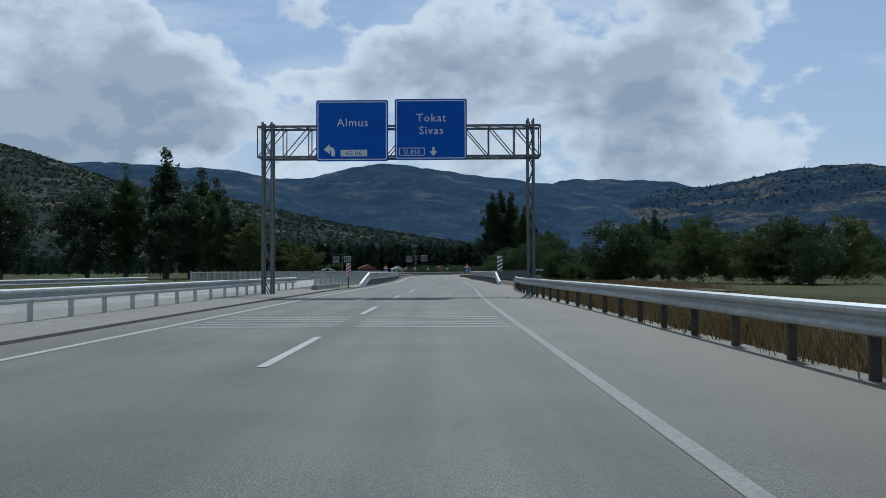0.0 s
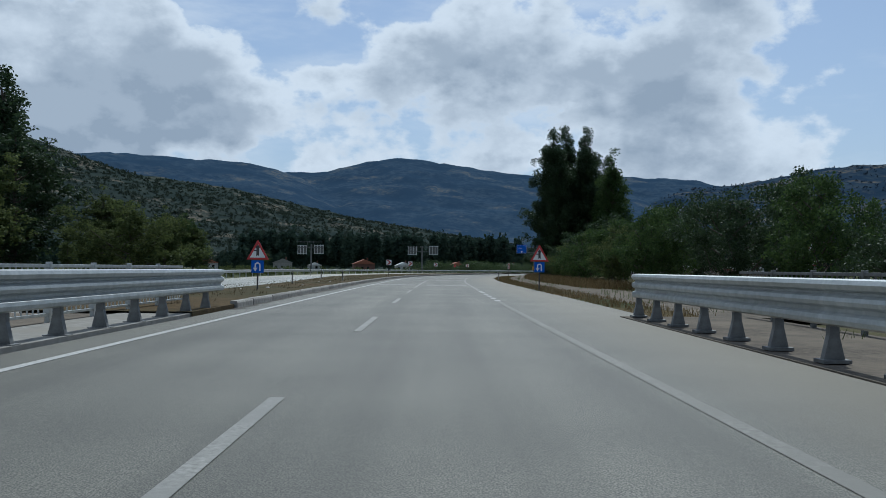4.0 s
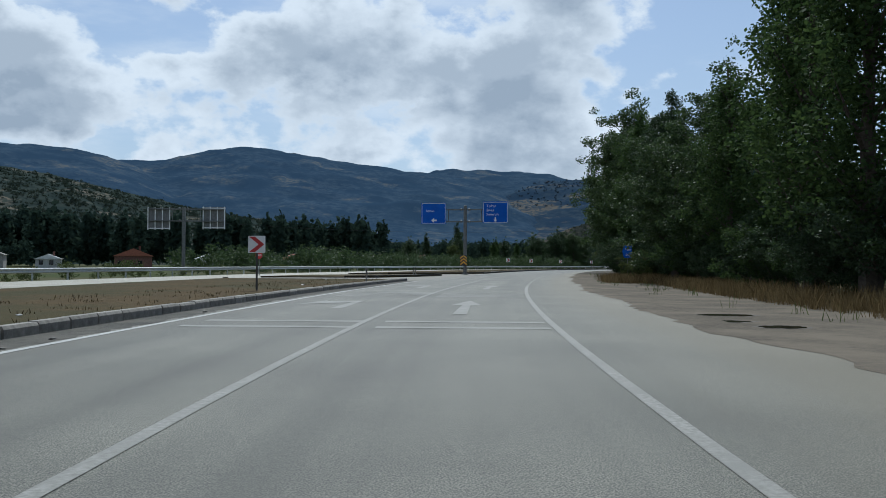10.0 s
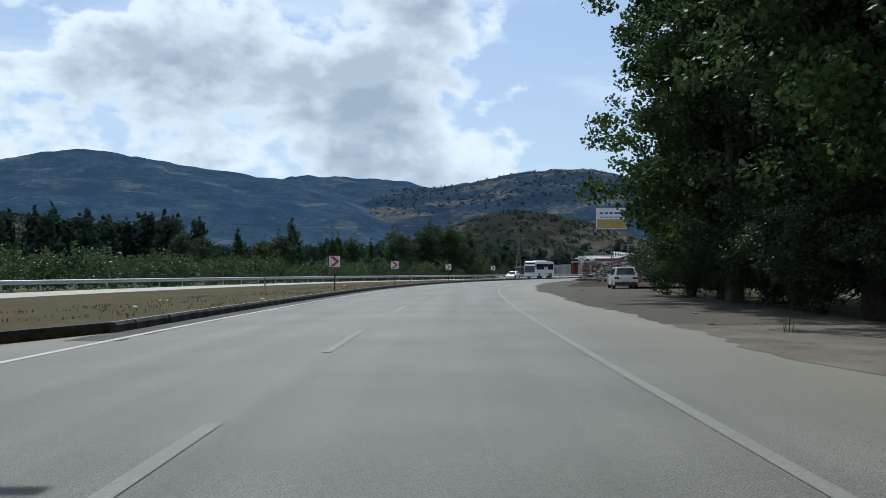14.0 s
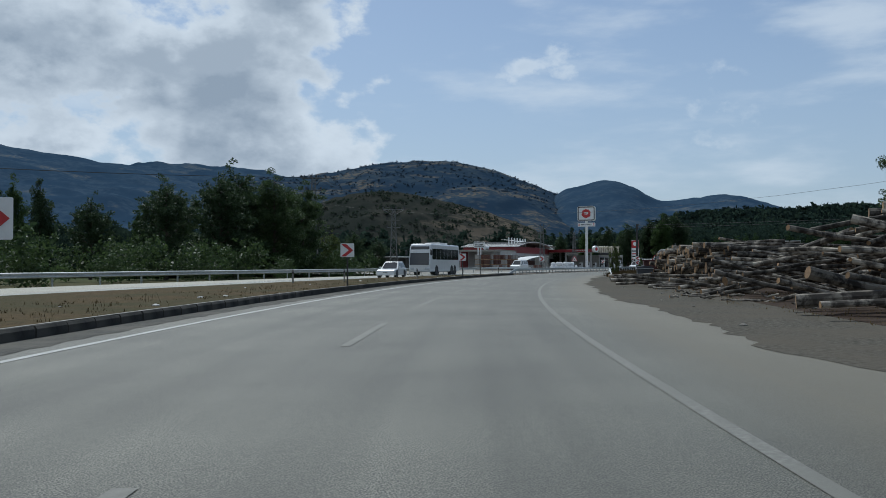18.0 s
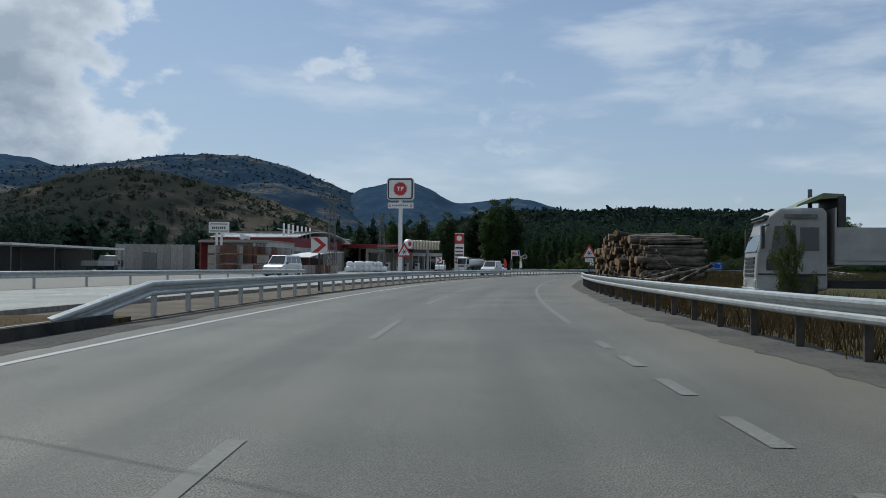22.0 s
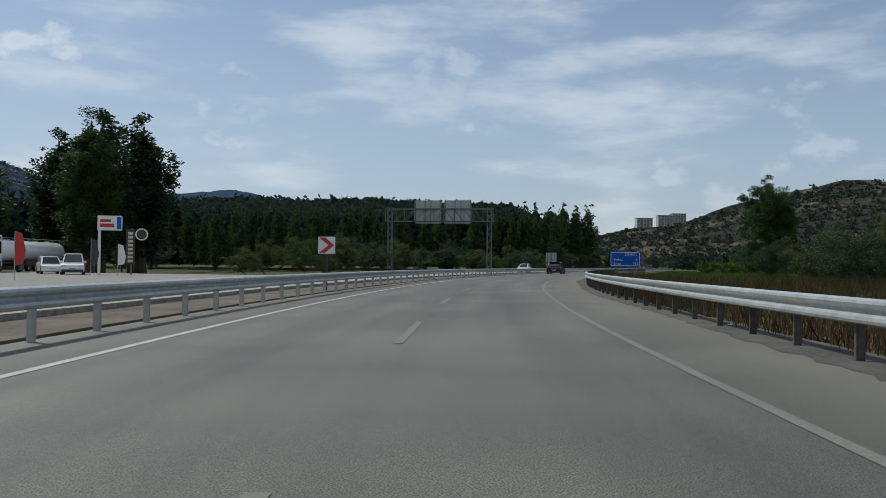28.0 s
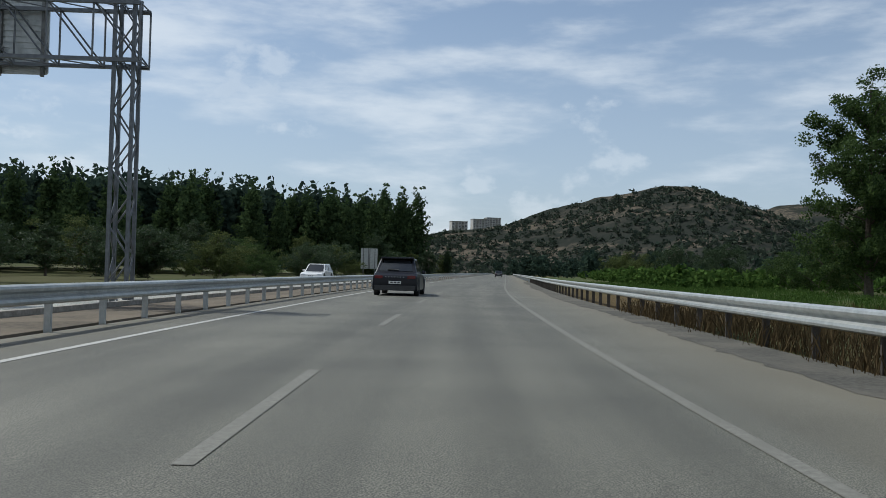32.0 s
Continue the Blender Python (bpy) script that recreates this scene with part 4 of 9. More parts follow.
def guardrail(label, s0, s1, e, out, profile=W_BEAM, post=POST, gap=2.0, panel=4.0, ends=(False, False), z=0.0, run=4.0, drop=0.5):
    """A rail at e from s0 to s1; out: +1 if its beam faces +e. Sloping ends come down by drop over a length of run."""
    rail = thing("guardrail", at(s0, e if isinstance(e, (int, float)) else vary(e, s0)), label, "guardrail", "guardrails along the road")
    inv = rail.matrix_world.inverted()
    s = s0
    while s < s1 - 0.01:
        t = min(s1, s + panel)
        l0, l1 = (sag(q, s0, s1, ends, run, drop) for q in (s, t))
        me = beam_mesh(s, t + 0.03, e, out, profile, l0 + z, l1 + z)
        me.transform(inv)
        ob = new("rail_panel", me)
        ob.parent = rail
        s = t
    s = s0 + 0.4
    while s < s1:
        ee = e if isinstance(e, (int, float)) else vary(e, s)
        low = sag(s, s0, s1, ends, run, drop)
        share("post", post, rail, inv @ at(s, ee - out * 0.07, z + low))
        s += gap
    return rail


guardrail("galvanised W-beam guardrail on steel posts over dry grass", -60, 56, [(-60, 2.62), (22, 2.62), (40, 2.2), (46, 2.25), (56, 2.75)], -1, post=POST_BACKLIT, ends=(False, True), run=3.5, drop=0.4)
guardrail("galvanised guardrail with posts in a concrete apron", -60, 51, [(-60, -10.2), (36, -10.2), (44, -10.5), (51, -10.5)], 1)
guardrail("tall galvanised bridge guardrail on splayed feet, its end sloping down", 67.4, 119, 2.45, -1, TALL_BEAM, FOOT, 1.6, 3.0, (True, False), 0.05, 6.0, 0.75)
guardrail("tall galvanised bridge guardrail on splayed feet, its end sloping down", 58.7, 121, -7.5, 1, TALL_BEAM, FOOT, 1.6, 3.2, (True, False), 0.05, 6.4, 0.75)
guardrail("galvanised guardrail beyond the opposite carriageway", 122, 560, [(122, -19.8), (155, -20.9), (170, -21.7), (198, -24.9), (247, -27.9), (280, -29.7), (320, -31.1), (370, -30.7), (420, -29.2), (455, -26.5), (487, -23.7), (508, -21.9), (560, -20.6)], 1, gap=4.0, panel=6.0)
guardrail("galvanised guardrail beyond the opposite carriageway", -60, 58, -21.8, 1, gap=4.0, panel=6.0)
guardrail("galvanised W-beam guardrail, its first panel sloping down to the ground", 493, 800, [(493, 3.5), (502, 2.62), (540, 2.45), (621, 2.3), (660, 2.45), (701, 3.0), (800, 3.0)], -1, post=POST_BACKLIT, ends=(True, False))
guardrail("galvanised median guardrail, its first panel sloping down to the kerb", 504, 800, [(504, -8.35), (540, -8.4), (621, -7.95), (701, -8.15), (800, -8.15)], 1, ends=(True, False))
for lo, hi in ((800, 1000), (1000, 1250)):
    for e, out in ((3.0, -1), (-8.15, 1)):
        guardrail("galvanised guardrail running on into the distance", lo, hi, e, out, gap=4.0, panel=10.0)

# low kerb between the median rail and the opposite carriageway
structure("kerb_opposite", strip("kerb_opposite", 507, 900, [(507, -11.3), (540, -10.5), (900, -10.5)], [(507, -11.1), (540, -10.3), (900, -10.3)], 0.15, M["kerb"], skirt=0.3), "low kerb of the opposite carriageway", "kerb")

# kerb stones of the median
kerb = tagged(new("kerb"), "row of pale concrete kerb stones edging the grassy median", "kerb", kind="structure")
_k = B()
prism(_k, [(-0.10, -0.1), (0.10, -0.1), (0.09, 0.14), (0.06, 0.19), (-0.10, 0.19)], -0.485, 0.485)
STONE = bpy.data.meshes.new("kerb_stone")
bmesh.ops.recalc_face_normals(_k, faces=_k.faces)
_k.to_mesh(STONE)
_k.free()
STONE.materials.append(M["kerb"])
STONE_SHADED = STONE.copy()
STONE_SHADED.materials[0] = M["kerb_shade_grime"]
rng = random.Random(4)
for s in np.concatenate([np.arange(122, 297, 1.0), np.arange(343, 440, 1.0)]):
    e = vary([(118, -7.35), (150, -7.6), (230, -8.1), (298, -8.3), (324, -8.3), (507, -8.3)], s)
    share("kerb_stone", STONE if s < 300 else STONE_SHADED, kerb, at(s + 0.5, e + rng.uniform(-0.012, 0.012), rng.uniform(-0.01, 0.008), rng.uniform(-0.5, 0.5)))
structure("kerb_far", strip("kerb_far", 440, 506, -8.4, -8.2, 0.19, M["kerb_shade_grime"], step=1.0, skirt=0.3), "concrete kerb of the median, dark with painted shade and grime", "kerb")
# Thin pale strips paint the lit top edge above the darkened faces.
structure("kerb_top", strip("kerb_top", 343, 506, -8.36, -8.27, 0.198, M["kerb"], step=1.0, skirt=0.006), "pale strip painting the lit top edge of the kerb", "kerb")
structure("kerb_end", strip("kerb_end", 296.6, 297.6, -20.6, [(296.6, -8.2), (297.6, -8.5)], 0.17, M["kerb"], step=0.25, cols=6, skirt=0.3), "rounded kerb end of the median", "kerb")
structure("kerb_island", strip("kerb_island", 305.5, 323, [(s, e - 0.18) for s, e in ISLAND], ISLAND, 0.19, M["kerb_shade_grime"], step=0.5, skirt=0.3), "kerb round the median island, dark with painted shade and grime", "kerb")
structure("kerb_island_top", strip("kerb_island_top", 305.5, 323, [(s, e - 0.13) for s, e in ISLAND], [(s, e - 0.05) for s, e in ISLAND], 0.197, M["kerb"], step=0.5, skirt=0.006), "pale strip painting the lit top edge of the kerb", "kerb")
structure("kerb_end_2", strip("kerb_end_2", 332, 343, [(s, e - 0.2) for s, e in TIP], TIP, 0.19, M["kerb_shade_grime"], step=0.5, skirt=0.3), "rounded kerb end of the median", "kerb")
# bridge kerbs
structure("bridge_kerb", strip("bridge_kerb", 70, 119.5, 2.2, 5.4, 0.02, M["dusty"], cols=2, skirt=0.35), "dusty footway behind the bridge guardrail", "kerb")
structure("bridge_kerb_2", strip("bridge_kerb_2", 55, 121.5, -8.9, -7.38, 0.06, M["concrete"], cols=2, skirt=0.35), "narrow concrete kerb under the bridge guardrail", "kerb")


def parapet(label, s0, s1, e, material):
    """A bridge balustrade of posts, rails and thin bars."""
    ob = thing("bridge_railing", at(s0, e), label, "railing", "bridge railings")
    inv = ob.matrix_world.inverted()
    bar = bpy.data.meshes.new("bar")
    box(bm := B(), -0.012, 0.012, -0.008, 0.008, 0.14, 0.98)
    bm.to_mesh(bar)
    bm.free()
    bm = B()
    for z, h in ((0.12, 0.05), (0.98, 0.06)):
        box(bm, -0.03, 0.03, 0.0, 2.02, z, z + h, 0.006)
    rails = bpy.data.meshes.new("handrail")
    bm.to_mesh(rails)
    bm.free()
    bm = B()
    box(bm, -0.045, 0.045, -0.045, 0.045, -0.2, 1.08, 0.008)
    post = bpy.data.meshes.new("post")
    bm.to_mesh(post)
    bm.free()
    for me in (bar, rails, post):
        me.materials.append(M[material])
    s = s0
    while s < s1:
        here = inv @ at(s, e, 0.05)
        for name, me in (("handrail", rails), ("post", post)):
            share(name, me, ob, here)
        for k in range(9):
            share("bar", bar, ob, here @ Matrix.Translation((0, 0.16 + 0.21 * k, 0)))
        s += 2.0


parapet("dark steel bridge railing with thin upright bars", 74, 120, 5.2, "galv_dark")
parapet("pale steel bridge railing with thin upright bars", 48.8, 121, -9.0, "galv")
parapet("grey steel railing of the opposite bridge deck", 60, 121, -19.4, "galv")
# concrete end wall of the bridge
_b = thing("bridge_end_wall", at(48.7, -9.0), "low pale concrete wall at the bridge end", "wall")
bm = B()
box(bm, -0.2, 0.2, 0.0, 9.2, -0.3, 0.3, 0.03)
part("wall", bm, "concrete", _b)


# ---- signs ----
def lettering(parent, text, size, x, z, y, material="white", align="CENTER", name="lettering"):
    cu = bpy.data.curves.new("lettering", "FONT")
    cu.body, cu.size, cu.align_x, cu.extrude, cu.resolution_u = text, size, align, 0.003, 2
    cu.space_character = 1.12
    ob = bpy.data.objects.new("lettering", cu)
    scene.collection.objects.link(ob)
    bpy.context.view_layer.update()
    me = bpy.data.meshes.new_from_object(ob.evaluated_get(bpy.context.evaluated_depsgraph_get()))
    bpy.data.objects.remove(ob)
    me.materials.clear()
    me.materials.append(M[material])
    made = new(name, me)
    made.parent = parent
    made.matrix_local = pose(x, y, z, 90, 0, 0)
    return made


def bars_of(parent, x0, x1, z, h, y, material="white"):
    bm = B()
    box(bm, x0, x1, y - 0.004, y, z, z + h)
    return part("writing", bm, material, parent)


def plate(bm, x0, x1, z0, z1, y0, y1, r=0.08):
    """A board with rounded corners."""
    pts = []
    for cx, cz, a in ((x1 - r, z1 - r, 0), (x0 + r, z1 - r, 90), (x0 + r, z0 + r, 180), (x1 - r, z0 + r, 270)):
        for k in range(4):
            t = radians(a + 30 * k)
            pts.append((cx + r * math.cos(t), cz + r * math.sin(t)))
    return prism(bm, pts, y0, y1)


def frame_line(parent, x0, x1, z0, z1, y, w=0.045, material="white", name="border", r=0.1):
    """A thin raised border line round a board."""
    bm = B()
    def loop(q):
        pts = []
        for cx, cz, a in ((x1 - r, z1 - r, 0), (x0 + r, z1 - r, 90), (x0 + r, z0 + r, 180), (x1 - r, z0 + r, 270)):
            for k in range(5):
                t = radians(a + 22.5 * k)
                pts.append((cx + (r - q) * math.cos(t), cz + (r - q) * math.sin(t)))
        return pts
    a, b = [bm.verts.new((x, y, z)) for x, z in loop(0)], [bm.verts.new((x, y, z)) for x, z in loop(w)]
    n = len(a)
    for k in range(n):
        bm.faces.new((a[k], a[(k + 1) % n], b[(k + 1) % n], b[k]))
    got = bmesh.ops.extrude_face_region(bm, geom=bm.faces[:])
    bmesh.ops.translate(bm, vec=(0, -0.004, 0), verts=[v for v in got["geom"] if isinstance(v, bmesh.types.BMVert)])
    return part(name, bm, material, parent)


def figure(parent, pts, y, material="white", name="arrow"):
    bm = B()
    prism(bm, pts, y - 0.005, y)
    return part(name, bm, material, parent)


def arrow_pts(x, z, s, deg):
    """A stout arrow that points up, turned by deg."""
    base = [(-0.13, -0.5), (0.13, -0.5), (0.13, 0.0), (0.42, 0.0), (0.0, 0.5), (-0.42, 0.0), (-0.13, 0.0)]
    c, q = math.cos(radians(deg)), math.sin(radians(deg))
    return [(x + s * (u * c - v * q), z + s * (u * q + v * c)) for u, v in base]


def lattice_column(bm, x, y, z0, z1, w=0.42, d=0.5):
    for sx in (-1, 1):
        for sy in (-1, 1):
            box(bm, x + sx * w / 2 - 0.045, x + sx * w / 2 + 0.045, y + sy * d / 2 - 0.045, y + sy * d / 2 + 0.045, z0, z1)
    n = int((z1 - z0) / 0.75)
    for k in range(n):
        a, b = z0 + (z1 - z0) * k / n, z0 + (z1 - z0) * (k + 1) / n
        for sy in (-1, 1):
            p, q = (-1, 1) if k % 2 else (1, -1)
            rod(bm, (x + p * w / 2, y + sy * d / 2, a), (x + q * w / 2, y + sy * d / 2, b), 0.025, 5)
            rod(bm, (x + sy * w / 2, y + p * d / 2, a), (x + sy * w / 2, y + q * d / 2, b), 0.025, 5)


def truss(bm, x0, x1, z0, z1, d=0.9, bay=1.15):
    for y in (-d / 2, d / 2):
        for z in (z0, z1):
            box(bm, x0, x1, y - 0.05, y + 0.05, z - 0.05, z + 0.05)
    n = max(2, int(round((x1 - x0) / bay)))
    for k in range(n + 1):
        x = x0 + (x1 - x0) * k / n
        for y in (-d / 2, d / 2):
            rod(bm, (x, y, z0), (x, y, z1), 0.028, 5)
        for z in (z0, z1):
            rod(bm, (x, -d / 2, z), (x, d / 2, z), 0.022, 5)
        if k < n:
            x2 = x0 + (x1 - x0) * (k + 1) / n
            up = k < n / 2
            for y in (-d / 2, d / 2):
                rod(bm, (x, y, z0 if up else z1), (x2, y, z1 if up else z0), 0.026, 5)
            for z in (z0, z1):
                rod(bm, (x, -d / 2, z), (x2, d / 2, z), 0.018, 5)


def direction_board(parent, x0, x1, z0, z1, y):
    bm = B()
    plate(bm, x0, x1, z0, z1, y, y + 0.06, 0.1)
    board = part("board", bm, "blue", parent, "blue board with a white border line")
    frame_line(board, x0 + 0.06, x1 - 0.06, z0 + 0.06, z1 - 0.06, y)
    return board


# gantry over the road
M["gantry_steel"] = mat("dull_galvanised_steel", (0.15, 0.162, 0.172), (0.10, 0.108, 0.115), scale=6, rough=0.45, metal=0.5, bump=0.08)
g = thing("sign_gantry", at(40, 0), "galvanised lattice sign gantry over the carriageway with two blue boards", "sign gantry")
bm = B()
lattice_column(bm, -9.75, 0, -0.2, 8.0)
part("column", bm, "gantry_steel", g)
bm = B()
lattice_column(bm, 2.42, 0, -0.3, 8.1, 0.26)
part("column", bm, "gantry_steel", g)
bm = B()
truss(bm, -10.15, 2.85, 6.35, 7.75)
part("truss", bm, "gantry_steel", g)
b1 = direction_board(g, -7.42, -4.12, 6.12, 8.92, -0.62)
lettering(b1, "Almus", 0.52, -5.75, 7.72, -0.622)
figure(b1, [(-6.72, 6.35), (-6.56, 6.35), (-6.56, 6.62), (-6.66, 6.76), (-6.80, 6.76), (-6.80, 6.90), (-7.08, 6.66), (-6.80, 6.45), (-6.80, 6.60), (-6.74, 6.60)], -0.622)
bm = B()
box(bm, -6.3, -5.08, -0.627, -0.622, 6.34, 6.64)
part("number_panel", bm, "white", b1)
lettering(b1, "60.06", 0.30, -5.69, 6.39, -0.629, "blue")
b2 = direction_board(g, -3.82, -0.52, 6.16, 8.96, -0.62)
lettering(b2, "Tokat", 0.52, -2.15, 7.92, -0.622)
lettering(b2, "Sivas", 0.52, -2.15, 7.34, -0.622)
frame_line(b2, -3.62, -2.45, 6.36, 6.72, -0.622, 0.03, r=0.04)
lettering(b2, "D.850", 0.28, -3.03, 6.44, -0.622)
figure(b2, arrow_pts(-2.05, 6.55, 0.42, 180), -0.622)

# second gantry, over the opposite carriageway, seen from behind
g = thing("sign_gantry", pose(305.1, 589.0, 0, 0, 0, -71.3), "galvanised lattice gantry over the opposite carriageway, its boards seen from behind", "sign gantry")
for x in (-6.1, 6.1):
    bm = B()
    lattice_column(bm, x, 0, -0.2, 8.1, 0.5)
    part("column", bm, "gantry_steel", g)
bm = B()
truss(bm, -6.6, 6.55, 6.35, 7.85)
part("truss", bm, "gantry_steel", g)
for x0, x1 in ((-3.2, 0.1), (0.5, 3.8)):
    bm = B()
    plate(bm, x0, x1, 6.12, 8.92, 0.62, 0.67, 0.08)
    board = part("board", bm, "galv", g, "ribbed bare metal back of a sign board")
    for k in range(18):
        z = 6.2 + 0.155 * k
        part("rib", box(B(), x0 + 0.03, x1 - 0.03, 0.60, 0.62, z, z + 0.10), "galv", board)
    bm = B()
    for x in (x0 + 0.12, x0 + 0.40 * (x1 - x0), x0 + 0.62 * (x1 - x0), x1 - 0.12):
        box(bm, x - 0.04, x + 0.04, 0.5, 0.6, 6.05, 9.0)
    part("bracket", bm, "galv_dark", board)


def tee_sign(m, label, height, boards, arm=(1.0, 5.78, 7.1), back=False):
    ob = thing("direction_sign", m, label, "road sign", "direction signs on single columns")
    bm = B()
    box(bm, -0.17, 0.17, -0.17, 0.17, -0.2, height, 0.03)
    box(bm, -0.32, 0.32, -0.32, 0.32, -0.1, 0.12, 0.02)
    part("column", bm, "galv_dark", ob)
    lo, hi = min(b[0] for b in boards), max(b[1] for b in boards)
    bm = B()
    for z in arm[1:]:
        for y in (-0.12, 0.12):
            box(bm, lo + 0.2, hi - 0.2, y - 0.05, y + 0.05, z - 0.06, z + 0.06)
    for x in (boards[0][1] + 0.25, boards[1][0] - 0.18):
        rod(bm, (x, 0, arm[1]), (x, 0, arm[2]), 0.05, 6)
    part("arm", bm, "galv_dark", ob)
    for x in (-0.45, 0.45):
        for z in arm[1:]:
            bm = B()
            rod(bm, (x - 0.05, 0, z), (x + 0.05, 0, z), 0.17, 12)
            part("flange", bm, "galv_dark", ob)
    out = []
    for x0, x1, z0, z1 in boards:
        if back:
            bm = B()
            plate(bm, x0, x1, z0, z1, 0.2, 0.26)
            brd = part("board", bm, "galv_dark", ob, "bare metal back of a sign board")
            bm = B()
            for k in range(4):
                x = x0 + 0.08 + (x1 - x0 - 0.16) * k / 3
                box(bm, x - 0.05, x + 0.05, 0.1, 0.2, z0 - 0.05, z1 + 0.05)
            for z in (z0 + 0.1, z1 - 0.1):
                box(bm, x0, x1, 0.12, 0.2, z - 0.05, z + 0.05)
            part("frame", bm, "white", brd)
            out.append(brd)
        else:
            out.append(direction_board(ob, x0, x1, z0, z1, -0.26))
    return ob, out


ob, (b1, b2) = tee_sign(pose(32.35, 333.4, 0, 0, 0, -19.5), "two blue direction boards on one grey column in the median", 7.55, [(-4.85, -2.1, 5.52, 7.86), (1.95, 4.72, 5.60, 7.95)])
lettering(b1, "Almus", 0.34, -4.35, 6.85, -0.262, align="LEFT")
figure(b1, arrow_pts(-3.42, 5.92, 0.66, 90), -0.262)
for k, word in enumerate(("Tokat", "Sivas", "Samsun")):
    lettering(b2, word, 0.40, 2.35, 7.34 - 0.45 * k, -0.262, align="LEFT")
figure(b2, arrow_pts(3.33, 5.98, 0.5, 180), -0.262)
bm = B()
plate(bm, -0.52, 0.26, 0.92, 2.08, -0.24, -0.2, 0.04)
brd = part("obstacle_board", bm, "post_dark", ob, "black board with amber chevrons pointing up")
for k in range(3):
    z = 0.98 + 0.35 * k
    figure(brd, [(-0.48, z), (-0.13, z + 0.30), (0.22, z), (0.22, z + 0.19), (-0.13, z + 0.49 if k < 2 else z + 0.40), (-0.48, z + 0.19)], -0.242, "yellow", "chevron")
tee_sign(pose(1.9, 340.4, 0, 0, 0, -6), "column with two sign boards seen from behind", 7.3, [(-4.0, -1.5, 4.85, 7.2), (2.0, 4.5, 4.95, 7.35)], back=True)
tee_sign(pose(-24, 304, 0, 0, 0, -8), "column with two sign boards seen from behind beyond the opposite carriageway", 6.6, [(-3.4, -1.2, 4.2, 6.3), (0.6, 2.9, 4.3, 6.4)], back=True)


# curve boards
def curve_board(name="curve_sign", size=0.62, z=1.35, label="", back=False):
    ob = thing(name, Matrix(), label or "square red and white curve board on a dark post", "road sign", "curve boards in the median")
    bm = B()
    box(bm, -0.035, 0.035, -0.02, 0.02, -0.3, z + size * 0.9, 0.004)
    part("post", bm, "post_dark", ob)
    h = size / 2
    bm = B()
    plate(bm, -h, h, z, z + size, -0.05, -0.03, 0.03)
    board = part("board", bm, "white", ob, "white sheet with a red chevron pointing right")
    c = z + h
    figure(board, [(-h + 0.03, c - h + 0.03), (-h + 0.25, c - h + 0.03), (h - 0.04, c), (-h + 0.25, c + h - 0.03), (-h + 0.03, c + h - 0.03), (0.07, c)], -0.052, "red", "chevron")
    return ob


proto = curve_board()
SPOTS = [(202.3, -9.6), (221.8, -9.7), (244.6, -9.85), (272.0, -9.9), (376, -9.4), (398, -9.2), (422.6, -8.65), (448.8, -8.65), (483.4, -8.65)]
for k, (s, e) in enumerate(SPOTS):
    m = at(s, e, 0.12, 6)
    if k == 0:
        proto.matrix_world = m
    else:
        copy_thing(proto, m)
for x, y, z in ((138.2, 493.8, 0.1), (186.0, 538.4, 0.0), (241.8, 558.9, 0.0)):
    copy_thing(proto, pose(x, y, z, 0, 0, turn(527 if x < 150 else (590 if x < 200 else 647)) + 6) @ Matrix.Scale(1.1, 4))


def marker_board(m, label, z0, h, w, tone=("red", "white"), lean=1, n=4):
    """A tall narrow board of slanting stripes on a post."""
    ob = thing("marker_board", m, label, "road sign")
    bm = B()
    box(bm, -0.04, 0.04, -0.02, 0.02, -0.3, z0 + h * 0.9, 0.004)
    part("post", bm, "post_dark", ob)
    bm = B()
    plate(bm, -w / 2, w / 2, z0, z0 + h, -0.05, -0.03, 0.02)
    board = part("board", bm, tone[1], ob)
    for k in range(n):
        a = z0 + h * k / n
        c = h / n * 0.5
        d = 0.28 * lean * w
        lo, hi = a, min(z0 + h, a + c)
        figure(board, [(-w / 2 + 0.01, max(z0, lo - d)), (w / 2 - 0.01, max(z0, min(z0 + h, lo + d))), (w / 2 - 0.01, min(z0 + h, hi + d)), (-w / 2 + 0.01, max(z0 + 0.01, hi - d))], -0.052, tone[0], "stripe")
    return ob


def left_board(m):
    ob = thing("marker_board", m, "tall narrow red and white arrow board on a dark post", "road sign", "arrow boards on the right verge")
    bm = B()
    box(bm, -0.035, 0.035, -0.02, 0.02, -0.3, 2.0, 0.004)
    part("post", bm, "post_dark", ob)
    bm = B()
    plate(bm, -0.17, 0.17, 1.18, 2.08, -0.05, -0.03, 0.02)
    board = part("board", bm, "white", ob)
    for z in (1.20, 1.64):
        figure(board, [(0.16, z), (0.16, z + 0.12), (0.0, z + 0.21), (0.16, z + 0.30), (0.16, z + 0.42), (-0.16, z + 0.21)], -0.052, "red", "chevron")
    return ob


left_board(at(231.0, 3.75, -0.05, 28))
left_board(pose(129.5, 465.5, -0.1, 0, 0, -38))
marker_board(at(55.6, -7.95, 0, 40), "narrow red and white striped board at the bridge end", 0.75, 0.85, 0.35)
marker_board(at(77.0, 3.0, 0.0), "black and white striped hazard board at the bridge end", 1.05, 1.35, 0.45, ("post_dark", "white"), 1, 4)
# name plate of the stream, its letters too small to read
ob = thing("name_plate", at(74.2, 5.6, 0), "small dark plate with white writing on the railing end", "sign")
bm = B()
box(bm, -0.05, 0.05, -0.05, 0.05, -0.2, 1.2, 0.008)
part("post", bm, "galv_dark", ob)
bm = B()
plate(bm, -0.02, 1.05, 1.05, 1.26, -0.07, -0.05, 0.02)
brd = part("board", bm, "post_dark", ob)
